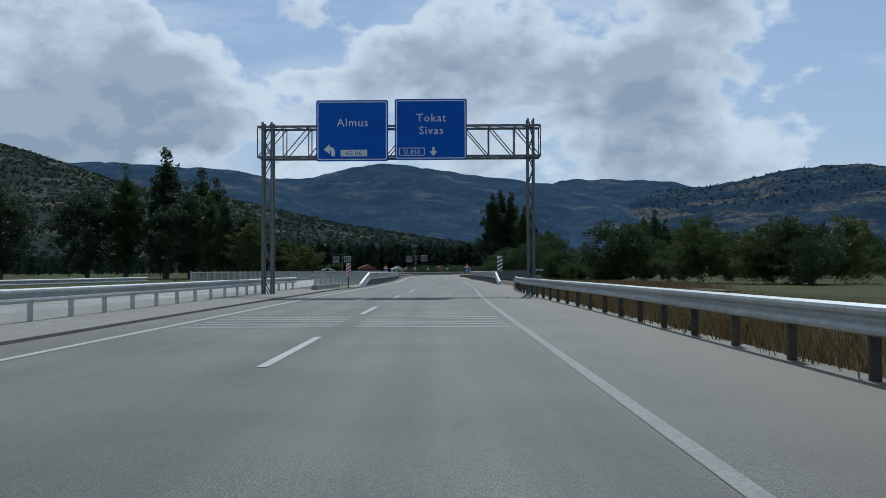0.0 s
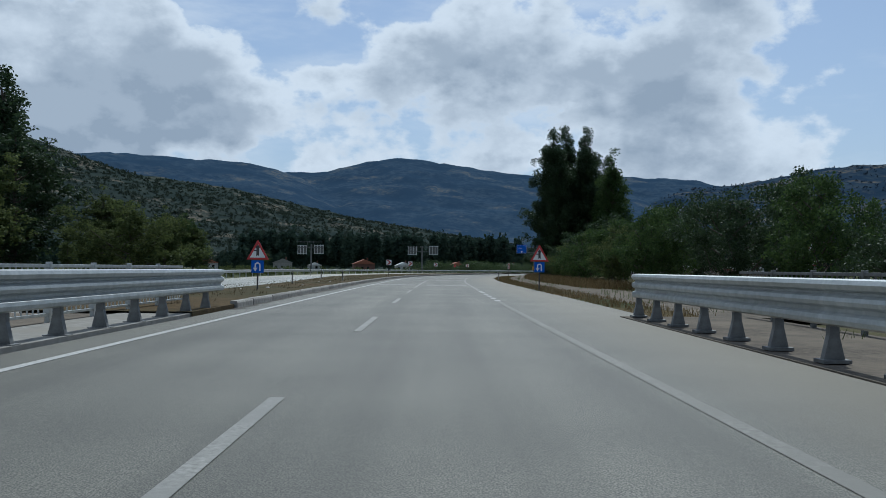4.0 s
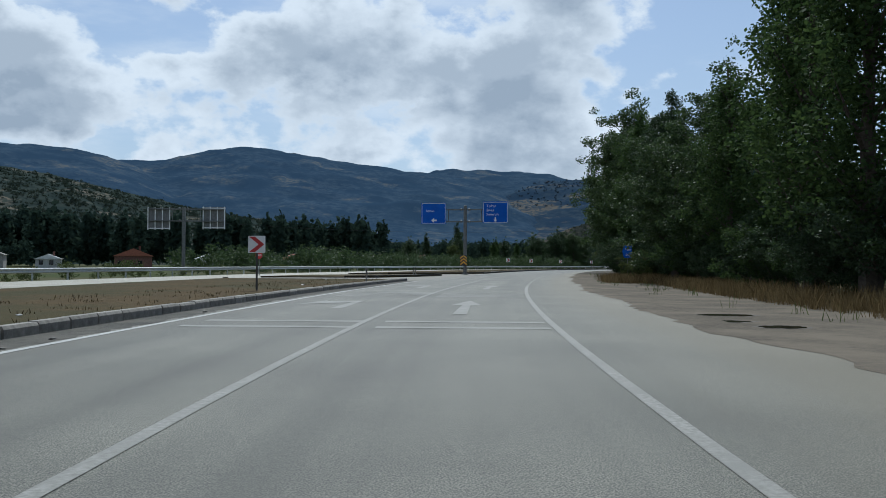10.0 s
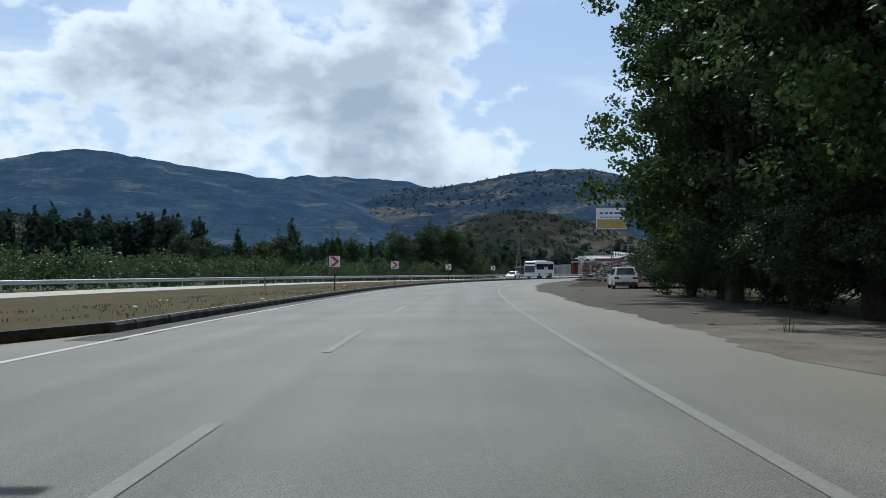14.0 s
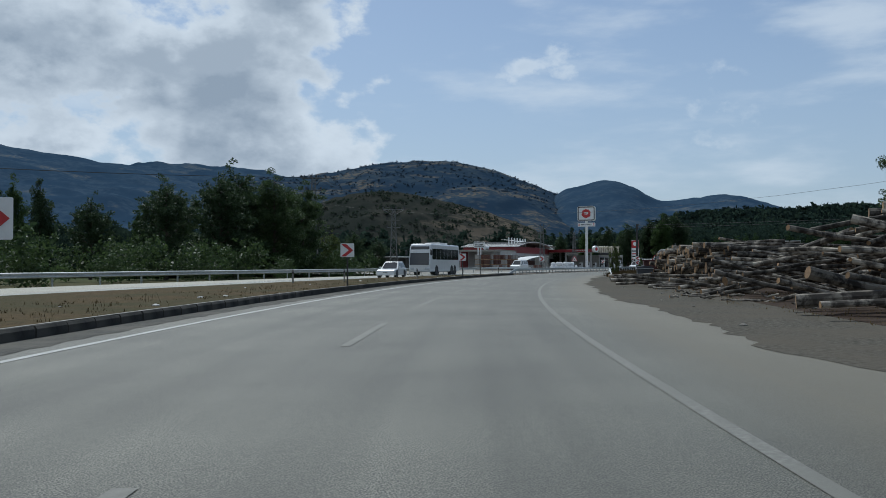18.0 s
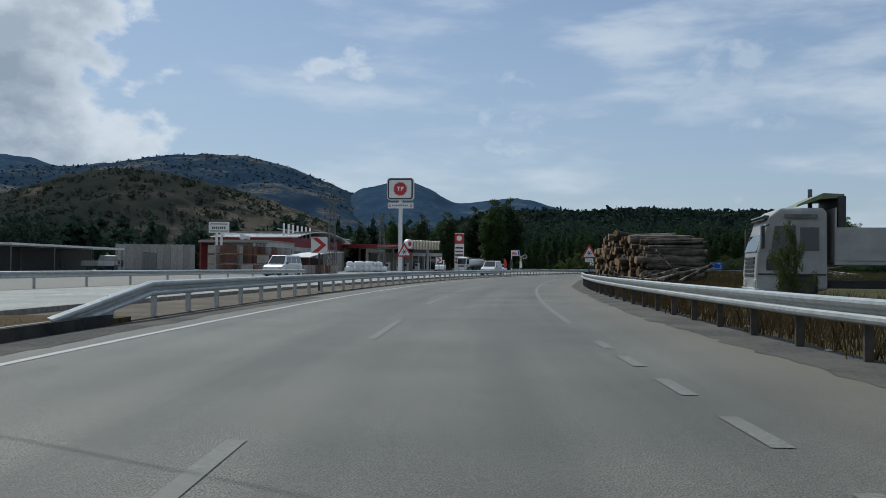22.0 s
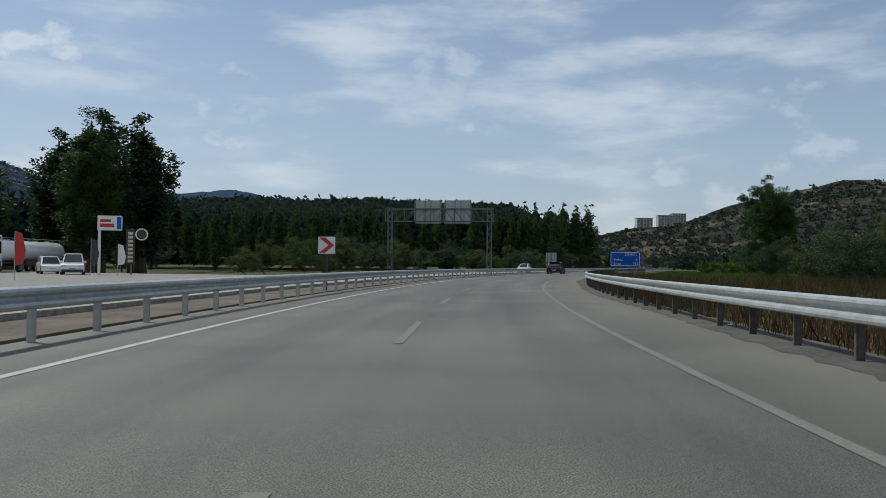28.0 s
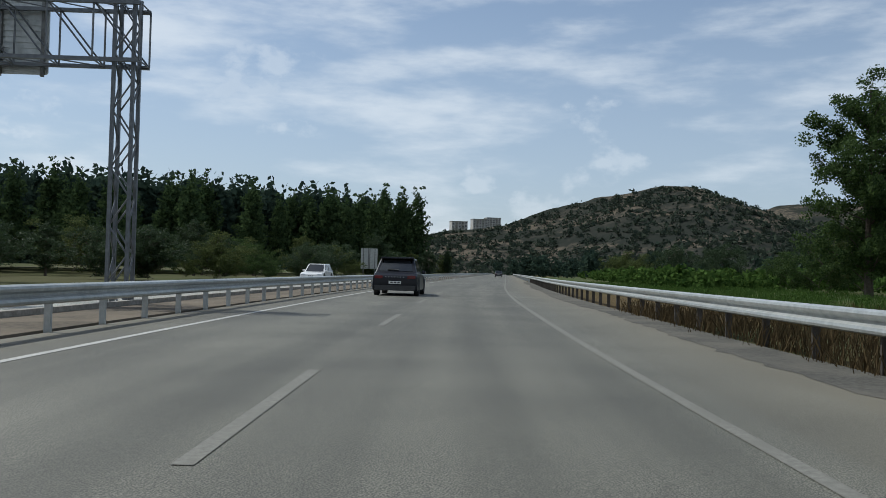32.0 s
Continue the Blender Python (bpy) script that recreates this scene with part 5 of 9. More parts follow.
for k in range(8):
    bars_of(brd, 0.12 + 0.105 * k, 0.19 + 0.105 * k, 1.11, 0.09, -0.071)


def triangle_sign(m, z, side, symbol, label, blue=False, extra=None, post=True):
    ob = thing("warning_sign", m, label, "road sign", "triangular warning signs")
    bm = B()
    box(bm, -0.035, 0.035, -0.02, 0.02, -0.3, z + side * 0.7, 0.004)
    part("post", bm, "post_dark", ob)
    h = side * 0.866
    bm = B()
    prism(bm, [(-side / 2, z), (side / 2, z), (0.03, z + h), (-0.03, z + h)], -0.05, -0.03)
    board = part("board", bm, "red", ob, "white triangle with a red border")
    k = 0.72
    figure(board, [(-side / 2 * k, z + h * 0.10), (side / 2 * k, z + h * 0.10), (0, z + h * 0.10 + h * k)], -0.051, "white", "field")
    c = z + h * 0.36
    if symbol == "side_road":
        figure(board, [(-0.06, z + 0.14), (0.0, z + 0.19), (0.06, z + 0.14), (0.06, z + 0.50), (0.11, z + 0.50), (0, z + 0.66), (-0.11, z + 0.50), (-0.06, z + 0.50), (-0.06, z + 0.42), (-0.17, z + 0.42), (-0.17, z + 0.36), (-0.06, z + 0.36)], -0.057, "post_dark", "symbol")
    else:
        for a in (0, 60, 120):
            ca, sa = math.cos(radians(a)), math.sin(radians(a))
            r, w = 0.17, 0.022
            figure(board, [(-r * ca + w * sa, c - r * sa - w * ca), (r * ca + w * sa, c + r * sa - w * ca), (r * ca - w * sa, c + r * sa + w * ca), (-r * ca - w * sa, c - r * sa + w * ca)], -0.057 - 0.0005 * a / 60, "post_dark", "symbol")
    if blue:
        bm = B()
        plate(bm, -0.27, 0.27, z - 0.58, z - 0.04, -0.05, -0.03, 0.03)
        sub = part("turn_panel", bm, "blue", ob, "square blue panel with a white U-turn arrow")
        pts = []
        for a in range(0, 181, 15):
            pts.append((0.13 * math.cos(radians(a)), z - 0.25 + 0.13 * math.sin(radians(a))))
        inner = [(0.07 * math.cos(radians(a)), z - 0.25 + 0.07 * math.sin(radians(a))) for a in range(180, -1, -15)]
        figure(sub, [(0.13, z - 0.50)] + pts + [(-0.13, z - 0.36), (-0.20, z - 0.36), (-0.10, z - 0.52), (0.0, z - 0.36), (-0.07, z - 0.36)] + inner + [(0.07, z - 0.50)], -0.052)
    if extra:
        bm = B()
        plate(bm, -0.27, 0.27, z - 0.26, z - 0.03, -0.05, -0.03, 0.02)
        sub = part("distance_panel", bm, "white", ob)
        lettering(sub, extra, 0.15, 0, z - 0.20, -0.052, "post_dark")
    return ob


triangle_sign(at(145.8, 3.35, -0.05, -2), 1.58, 1.0, "side_road", "red-edged triangular side-road sign with a blue U-turn panel", True)
triangle_sign(pose(-4.0, 137.0, 0.1, 0, 0, 0), 1.3, 0.95, "side_road", "red-edged triangular side-road sign with a blue U-turn panel in the median", True)
triangle_sign(pose(154.2, 507.2, 0, 0, 0, -46), 1.70, 1.02, "snow", "red-edged triangular ice warning sign behind the median rail")
triangle_sign(pose(163.6, 499.4, 0, 0, 0, -46), 1.72, 1.02, "snow", "red-edged triangular ice warning sign with a distance panel", False, "5 km")

# distance board on the right
ob = thing("distance_sign", pose(287.75, 560.7, 0, 0, 0, -70), "blue distance board on two posts behind the guardrail", "road sign")
for x in (-0.8, 0.8):
    bm = B()
    box(bm, x - 0.05, x + 0.05, 0.0, 0.08, -0.3, 2.3, 0.006)
    part("post", bm, "galv_dark", ob)
brd = direction_board(ob, -1.3, 1.3, 1.10, 2.42, -0.06)
frame_line(brd, 0.0, 0.95, 2.04, 2.32, -0.063, 0.022, r=0.03)
lettering(brd, "D-850", 0.22, 0.48, 2.11, -0.062)
lettering(brd, "Tokat", 0.30, -1.0, 1.62, -0.062, align="LEFT")
lettering(brd, "Sivas", 0.30, -1.0, 1.25, -0.062, align="LEFT")
lettering(brd, "8", 0.30, 0.95, 1.62, -0.062)
lettering(brd, "123", 0.30, 0.85, 1.25, -0.062)

# arrow-shaped board under the trees
ob = thing("direction_sign", pose(36.6, 298.6, -0.05, 0, 0, turn(304) - 14) @ Matrix.Diagonal((0.60, 0.60, 0.95, 1)), "blue arrow-shaped direction board on a post beside the trees", "road sign")
bm = B()
box(bm, -0.04, 0.04, 0.0, 0.06, -0.3, 2.6, 0.005)
part("post", bm, "galv_dark", ob)
bm = B()
prism(bm, [(-0.62, 2.2), (-0.42, 1.75), (0.5, 1.75), (0.5, 2.65), (-0.42, 2.65)], -0.06, -0.03)
brd = part("board", bm, "blue", ob)
lettering(brd, "Tokat", 0.26, 0.06, 2.28, -0.062)
lettering(brd, "Sivas", 0.26, 0.06, 1.88, -0.062)
# stop sign for the side turning
ob = thing("stop_sign", pose(10.5, 322.0, 0, 0, 0, -25), "red octagonal stop sign on a post across the median", "road sign")
bm = B()
box(bm, -0.035, 0.035, 0, 0.04, -0.3, 2.1, 0.004)
part("post", bm, "galv_dark", ob)
bm = B()
prism(bm, [(0.36 * math.cos(radians(22.5 + 45 * k)), 1.85 + 0.36 * math.sin(radians(22.5 + 45 * k))) for k in range(8)], -0.05, -0.02)
brd = part("board", bm, "red", ob)
lettering(brd, "DUR", 0.26, 0, 1.76, -0.052)

# yellowish billboard on one pole
ob = thing("billboard", pose(76.3, 389, -1.0, 0, 0, -22), "small white and ochre billboard on one tall pole", "billboard")
bm = B()
rod(bm, (0, 0, -0.3), (0, 0, 6.0), 0.07, 10)
part("pole", bm, "galv_dark", ob)
bm = B()
plate(bm, -1.32, 1.32, 5.9, 7.75, -0.10, 0.0, 0.03)
brd = part("board", bm, "white", ob)
bm = B()
box(bm, -1.24, 1.24, -0.106, -0.10, 5.96, 6.75)
part("panel", bm, mat("ochre_print", (0.45, 0.33, 0.10), (0.36, 0.26, 0.09), rough=0.6), brd)
for k in range(5):
    bars_of(brd, -1.0 + 0.42 * k, -0.7 + 0.42 * k, 7.2, 0.16, -0.10, "blue")
    bars_of(brd, -1.0 + 0.42 * k, -0.66 + 0.42 * k, 6.9, 0.08, -0.10, "post_dark")
# back of a tall board far along the median side
ob = thing("information_board", pose(415, 618.3, 0, 0, 0, -72), "ribbed metal back of a tall board on two posts", "road sign")
bm = B()
plate(bm, -1.3, 1.3, 1.2, 4.4, 0.1, 0.16)
brd = part("board", bm, "galv", ob)
bm = B()
for x in (-0.9, -0.1, 0.1, 0.9):
    box(bm, x - 0.06, x + 0.06, 0.0, 0.1, -0.3 if abs(x) > 0.5 else 1.2, 4.45)
part("post", bm, "galv_dark", brd)


# delineator posts
def delineator():
    ob = thing("delineator_post", Matrix(), "short white delineator post with a dark band", "marker post", "delineator posts")
    bm = B()
    prism(bm, [(-0.045, -0.2), (0.045, -0.2), (0.045, 0.78), (-0.045, 0.84)], -0.025, 0.025)
    body = part("body", bm, "kerb", ob)
    bm = B()
    box(bm, -0.048, 0.048, -0.028, 0.028, 0.58, 0.70)
    part("band", bm, "post_dark", ob)
    return ob


proto = delineator()
for k, (s, e) in enumerate([(185.5, 3.2), (237.3, 3.0), (165, -9.5), (152, -11.0), (213, -21.8), (172, -12.2), (255, -15.4), (290, -9.4), (316, -11.2), (319, -11.6), (385, -16.0), (430, -15.0), (458, -14.2), (463, -12.6), (476, -10.8), (496, -9.6), (502, -9.0)]):
    if k == 0:
        proto.matrix_world = at(s, e, 0)
    else:
        copy_thing(proto, at(s, e, 0.05 if e < 0 else -0.03))


# ---- plants ----
def leaf_mesh(name, centres, size, material, seed=0, up=0.35):
    """Many small leaf blades: one rhomb for each centre, turned at random."""
    r = np.random.RandomState(seed)
    c = np.asarray(centres, float)
    n = len(c)
    size = np.broadcast_to(np.asarray(size, float), (n,))[:, None] * r.uniform(0.65, 1.25, (n, 1))
    u = r.normal(size=(n, 3))
    u /= np.linalg.norm(u, axis=1)[:, None]
    w = r.normal(size=(n, 3))
    w[:, 2] += up
    v = np.cross(u, w)
    v /= np.linalg.norm(v, axis=1)[:, None] + 1e-9
    q = np.stack([c - u * size, c - v * size * 0.62, c + u * size, c + v * size * 0.62], 1).reshape(-1, 3)
    me = bpy.data.meshes.new(name)
    me.vertices.add(4 * n)
    me.vertices.foreach_set("co", q.astype(np.float32).ravel())
    me.loops.add(4 * n)
    me.loops.foreach_set("vertex_index", np.arange(4 * n, dtype=np.int32))
    me.polygons.add(n)
    me.polygons.foreach_set("loop_start", np.arange(0, 4 * n, 4, dtype=np.int32))
    me.polygons.foreach_set("loop_total", np.full(n, 4, dtype=np.int32))
    me.materials.append(M[material])
    me.update(calc_edges=True)
    return me


def tree_points(kind, h, n, seed):
    """Limbs and leaf places of one tree of height h. kind: poplar, broad or bush."""
    r = np.random.RandomState(seed)
    limbs, pts = [], []
    if kind == "poplar":
        count, low, reach, rise = 60, 0.07, 0.150 * h, 1.9
    elif kind == "broad":
        count, low, reach, rise = 46, 0.07, 0.27 * h, 0.75
    else:
        count, low, reach, rise = 26, 0.03, 0.52 * h, 0.75
    for k in range(count):
        f = low + (0.93 - low) * (k + r.uniform(0, 1)) / count
        if kind == "poplar":
            prof = min(1.0, 0.55 + 2.0 * f) * (1 - f) ** 0.5 * 1.25
        elif kind == "broad":
            prof = math.sin(math.pi * min(1, 0.12 + 0.86 * f)) ** 0.6
        else:
            prof = (1 - f) ** 0.5 * (0.75 + 0.5 * r.rand())
        a = k * 2.4 + r.uniform(-0.5, 0.5)
        ln = reach * prof * r.uniform(0.7, 1.25)
        d = np.array([math.cos(a), math.sin(a), rise * r.uniform(0.6, 1.3)])
        d /= np.linalg.norm(d)
        p0 = np.array([0, 0, f * h * 0.86])
        if kind == "bush":
            p0[:2] = r.uniform(-0.18, 0.18, 2) * h
        limbs.append((p0, p0 + d * ln * (1.35 if kind == "poplar" else 1.1)))
    limbs.append((np.array([0, 0, 0.7 * h]), np.array([r.uniform(-0.2, 0.2), r.uniform(-0.2, 0.2), 0.97 * h])))
    # compact sprays of leaves, strung along every limb
    ln = np.array([np.linalg.norm(b - a) for a, b in limbs])
    spread = {"poplar": 0.030, "broad": 0.044, "bush": 0.085}[kind] * h
    per = np.maximum(2, np.round(ln / (spread * (0.75 if kind == "poplar" else 0.62)))).astype(int)
    heart, size = [], []
    for (a, b), q in zip(limbs, per):
        t = 0.25 + 0.80 * (np.arange(q) + r.rand(q)) / q
        off = r.normal(size=(q, 3)) * spread * (0.45 if kind == "poplar" else 0.6)
        heart.append(a + (b - a) * t[:, None] + off)
        size.append(spread * r.uniform(0.55, 1.15, q))
    heart, size = np.concatenate(heart), np.concatenate(size)
    pick = r.choice(len(heart), n, p=size ** 2 / (size ** 2).sum())
    way = r.normal(size=(n, 3))
    way /= np.linalg.norm(way, axis=1)[:, None]
    way[:, 2] *= 1.25 if kind == "poplar" else 0.8
    c = heart[pick] + way * (size[pick] * r.rand(n) ** 0.45)[:, None]
    c[:, 2] = np.maximum(c[:, 2], 0.12 + 0.02 * h)
    return limbs, c


def trunk_mesh(kind, h, limbs, seed):
    bm = B()
    r = random.Random(seed)
    if kind != "bush":
        last, rad = Vector((0, 0, -0.3)), h * 0.017 + 0.06
        for k in range(1, 7):
            p = Vector((r.uniform(-0.08, 0.08), r.uniform(-0.08, 0.08), h * 0.9 * k / 6))
            rod(bm, last, p, rad, 7, rad * 0.74)
            last, rad = p, rad * 0.74
    for a, b in limbs[:: (2 if kind == "poplar" else 1)]:
        rod(bm, a, a + (b - a) * 0.85, 0.0045 * h + 0.008, 4, 0.004)
    me = bpy.data.meshes.new("trunk")
    bm.to_mesh(me)
    bm.free()
    me.materials.append(M["bark"])
    return me


KINDS = {}


def tree_kind(key, kind, h, n, leaf, material, seed):
    limbs, c = tree_points(kind, h, n, seed)
    KINDS[key] = (kind, h, trunk_mesh(kind, h, limbs, seed), leaf_mesh("crown", c, leaf, material, seed), {})


tree_kind("poplar_a", "poplar", 20, 60000, 0.105, "leaf_dark", 1)
tree_kind("poplar_b", "poplar", 20, 52000, 0.105, "leaf_dark", 2)
tree_kind("poplar_c", "poplar", 18, 26000, 0.105, "leaf", 3)
tree_kind("poplar_d", "poplar", 18, 12000, 0.16, "leaf_dark", 31)
tree_kind("poplar_e", "poplar", 19, 15000, 0.105, "leaf", 33)
tree_kind("broad_a", "broad", 14, 48000, 0.085, "leaf_mid", 4)
tree_kind("broad_b", "broad", 14, 48000, 0.09, "leaf", 5)
tree_kind("broad_c", "broad", 12, 15000, 0.13, "leaf_olive", 6)
tree_kind("broad_d", "broad", 14, 14000, 0.15, "leaf_dark", 61)
tree_kind("bush_a", "bush", 4, 12000, 0.055, "leaf", 7)
tree_kind("bush_b", "bush", 4, 11000, 0.058, "leaf_olive", 8)
tree_kind("bush_c", "bush", 4, 12000, 0.056, "leaf_dark", 9)
WORDS = {"poplar": ("poplar_tree", "tall dark poplar with upswept limbs and ragged outline", "tree", "poplars"),
         "broad": ("broadleaf_tree", "full round-crowned leafy tree in dark summer green", "tree", "roadside trees"),
         "bush": ("bush", "dense green bush growing from the ground", "bush", "bushes")}


def plant(key, x, y, h, turnz=0.0, z=-0.1, fat=1.0, label=""):
    kind, h0, trunk, crown, first = KINDS[key]
    name, text, cat, group = WORDS[kind]
    k = h / h0
    m = pose(x, y, z, 0, 0, turnz) @ Matrix.Diagonal((k * fat, k * fat, k, 1))
    ob = new(name)
    ob.empty_display_size = 0.3
    ob.matrix_world = m
    tagged(ob, label or text, cat, group)
    for pn, me in (("trunk", trunk), ("crown", crown)):
        p = new(pn, me)
        p.parent = ob
    return ob


rng = random.Random(21)
# clump of poplars on the right, then the row under which the track runs
for key, x, y, h, fat in (("poplar_a", 23.6, 225.5, 22.5, 1.35), ("poplar_b", 20.8, 219, 21, 1.25), ("poplar_a", 25.6, 221, 21.5, 1.3), ("poplar_c", 28.0, 214.5, 17.5, 1.25), ("poplar_b", 31, 232, 19, 1.3), ("poplar_a", 28, 238, 18, 1.3)):
    plant(key, x, y, h, rng.uniform(0, 360), fat=fat)
s = 240.0
while s < 372:
    e = vary([(240, 12.0), (270, 10.4), (300, 8.9), (330, 8.0), (350, 8.3), (372, 8.9)], s) + rng.uniform(-0.8, 1.2)
    p = road(s, e)
    near = s < 312
    plant("poplar_e" if 246 < s < 288 else rng.choice(("poplar_c", "poplar_c", "poplar_b", "broad_a") if near else ("broad_a", "poplar_b", "broad_b", "broad_a")), p.x, p.y,
          vary([(240, 15.5), (270, 15.5), (284, 13.0), (312, 13.2), (328, 16.4), (350, 17), (372, 16)], s) * rng.uniform(0.80, 1.16), rng.uniform(0, 360), fat=1.2 if near else 1.1)
    if rng.random() < (0.12 if near else 0.75):
        p = road(s + 2, e + rng.uniform(5, 9))
        back = (rng.choice(("broad_a", "poplar_d", "broad_d")), p.x, p.y, rng.uniform(12, 16) * (0.94 if near else 0.7), rng.uniform(0, 360))
        plant(*back, fat=0.9)
    s += rng.uniform(4.5, 6.5)
s = 244.0
while s < 368:
    p = road(s, vary([(240, 11.0), (296, 9.2), (310, 7.9), (372, 7.2)], s) + rng.uniform(-0.3, 2.4))
    plant(rng.choice(("bush_c", "bush_c", "bush_a")), p.x, p.y, rng.uniform(2.4, 4.4), rng.uniform(0, 360), fat=1.15)
    s += rng.uniform(1.3, 2.2)
# bushes along the track
for s, e, h, key in ((150, 10.5, 5.0, "bush_a"), (154, 12, 5.5, "bush_a"), (158, 9.8, 4.2, "bush_b"), (163, 11, 5.2, "bush_a"), (168, 10, 4.6, "bush_a"), (172, 12.5, 6.0, "bush_c"), (178, 10.5, 4.0, "bush_a"), (184, 11.5, 4.8, "bush_b"), (190, 12, 5.2, "bush_c"),
                     (196, 11, 3.8, "bush_a"), (202, 10.8, 4.0, "bush_b"), (208, 11.5, 4.4, "bush_a"), (214, 10.0, 3.2, "bush_c"), (222, 9.5, 2.8, "bush_b"), (230, 9.8, 3.0, "bush_c"), (144, 13, 5.5, "bush_c"), (138, 15, 5.8, "bush_a"), (147, 18, 7, "bush_c"), (165, 17, 7.2, "bush_c"), (180, 18, 7, "bush_c")):
    p = road(s, e)
    plant(key, p.x, p.y, h, rng.uniform(0, 360), fat=0.95)
for s, e, h, key in ((376, 10.0, 6.5, "bush_a"), (380, 11.5, 7.5, "bush_b"), (384, 12.5, 6.0, "bush_a"), (389, 13.5, 4.5, "bush_b"), (372, 11, 6.0, "bush_c")):
    p = road(s, e)
    plant(key, p.x, p.y, h, rng.uniform(0, 360), fat=0.8)
# river trees on the right at the bridge
for k in range(34):
    s, e = rng.uniform(68, 150), rng.uniform(15, 75)
    if s < 100 and e < 22:
        e += 10
    p = road(s, e)
    plant(rng.choice(("bush_a", "bush_c", "bush_c", "bush_b")), p.x, p.y, rng.uniform(4.5, 8.0) * (0.65 if s > 92 else 1.0), rng.uniform(0, 360), z=-0.6)
for k in range(46):
    s = rng.uniform(70, 138)
    p = road(s, rng.uniform(11.5, 17) + (10 * rng.random() if s > 84 else 6 + 14 * rng.random()))
    plant(rng.choice(("bush_a", "bush_c", "bush_c", "bush_b")), p.x, p.y, rng.uniform(3.2, 7.0) * (0.65 if s > 92 else 1.0), rng.uniform(0, 360), z=-0.4, fat=1.15)
for x, y, h in ((84, 295, 23), (90, 302, 20), (71, 285, 16), (104, 292, 18), (118, 280, 19), (132, 272, 17), (150, 262, 20)):
    plant("poplar_d", x, y, h, rng.uniform(0, 360), z=-0.5, fat=1.2)
plant("poplar_c", 68.7, 252.7, 19.3, 50, z=-0.5, fat=0.95, label="slim dark poplar standing above the river scrub")
# trees left of the bridge
for x, y, h, key in ((-56, 200, 25, "poplar_d"), (-50, 208, 22, "poplar_d"), (-63, 194, 21, "poplar_c"), (-44, 196, 19, "poplar_d"), (-36, 170, 17.5, "poplar_d"), (-40, 176, 18, "poplar_c"), (-33, 176, 15, "broad_d"), (-30, 162, 12, "broad_c"), (-46, 182, 16, "broad_d"),
                     (-88, 182, 21, "poplar_d"), (-97, 176, 20, "poplar_d"), (-106, 184, 22, "poplar_d"), (-80, 172, 15, "broad_d"), (-70, 190, 17, "broad_d"), (-92, 160, 13, "broad_c"), (-26, 178, 9, "broad_c"), (-60, 214, 20, "poplar_d"), (-118, 170, 19, "poplar_d"), (-24, 190, 8, "broad_c"), (-20, 168, 7, "bush_b"),
                     (-76, 381, 19, "broad_b"), (-81, 384, 17, "broad_b"), (-72, 379, 15, "broad_c"), (-73, 396, 9, "broad_d"), (-120, 420, 11, "broad_d"), (-60, 430, 9, "broad_c"), (-100, 350, 9, "broad_c"), (-140, 360, 11, "broad_d")):
    plant(key, x, y, h * (1.22 if y < 220 and x < -43 else 0.95 if y < 220 else 1.0), rng.uniform(0, 360), z=-0.5, fat=1.3)
# trees beyond the opposite carriageway at the long bend
for x, y, h, key in ((97, 495, 12.6, "broad_d"), (100.5, 492, 12.0, "broad_a"), (94, 490, 11.5, "broad_d"), (106, 498, 11.5, "broad_a"), (88, 488, 10, "broad_d"), (91, 502, 11.5, "broad_a"), (103, 503, 11, "broad_d"), (84, 512, 10, "broad_d"), (70, 470, 8.5, "poplar_c"), (74, 483, 9.5, "poplar_c"), (84, 585, 19, "poplar_d"), (66, 500, 10, "broad_d"), (112, 520, 8, "broad_d"), (122, 528, 7, "broad_c"), (130, 538, 7.5, "broad_d"), (138, 545, 6.5, "broad_d"),
                     (56, 455, 7, "broad_c"), (44, 452, 8, "broad_d"), (100, 516, 9, "broad_d"), (92, 525, 10, "poplar_c"), (120, 545, 8.5, "broad_d"), (60, 520, 12, "poplar_d"), (75, 540, 13, "poplar_d"), (50, 490, 9, "broad_d")):
    plant(key, x, y, h, rng.uniform(0, 360), z=-0.4, fat=1.15)
# poplars behind the filling station, and the wood's front
for x, y, h in ((283, 622, 19.5), (287, 627, 20), (279, 619, 18.5), (291, 624, 20.5), (295, 629, 19), (284, 631, 18), (298, 634, 16), (270, 626, 15.5), (264, 630, 15), (258, 634, 14), (275, 633, 16), (252, 640, 13)):
    plant(rng.choice(("poplar_c", "poplar_d")), x, y, h, rng.uniform(0, 360), z=-0.3, fat=1.65)
for k in range(26):
    u = k / 25
    x, y = 300 + 195 * u + rng.uniform(-4, 4), 640 - 14 * u + rng.uniform(-4, 4)
    plant(rng.choice(("broad_d", "bush_c", "bush_b", "poplar_d", "broad_c")), x, y, rng.uniform(4.5, 8.5), rng.uniform(0, 360), z=-0.3, fat=1.25)
for k in range(44):
    p = road(rng.uniform(692, 900), -rng.uniform(23, 34))
    plant(rng.choice(("bush_c", "bush_b", "bush_a", "bush_b")), p.x, p.y, rng.uniform(2.0, 4.8), rng.uniform(0, 360), z=-0.2, fat=1.25)
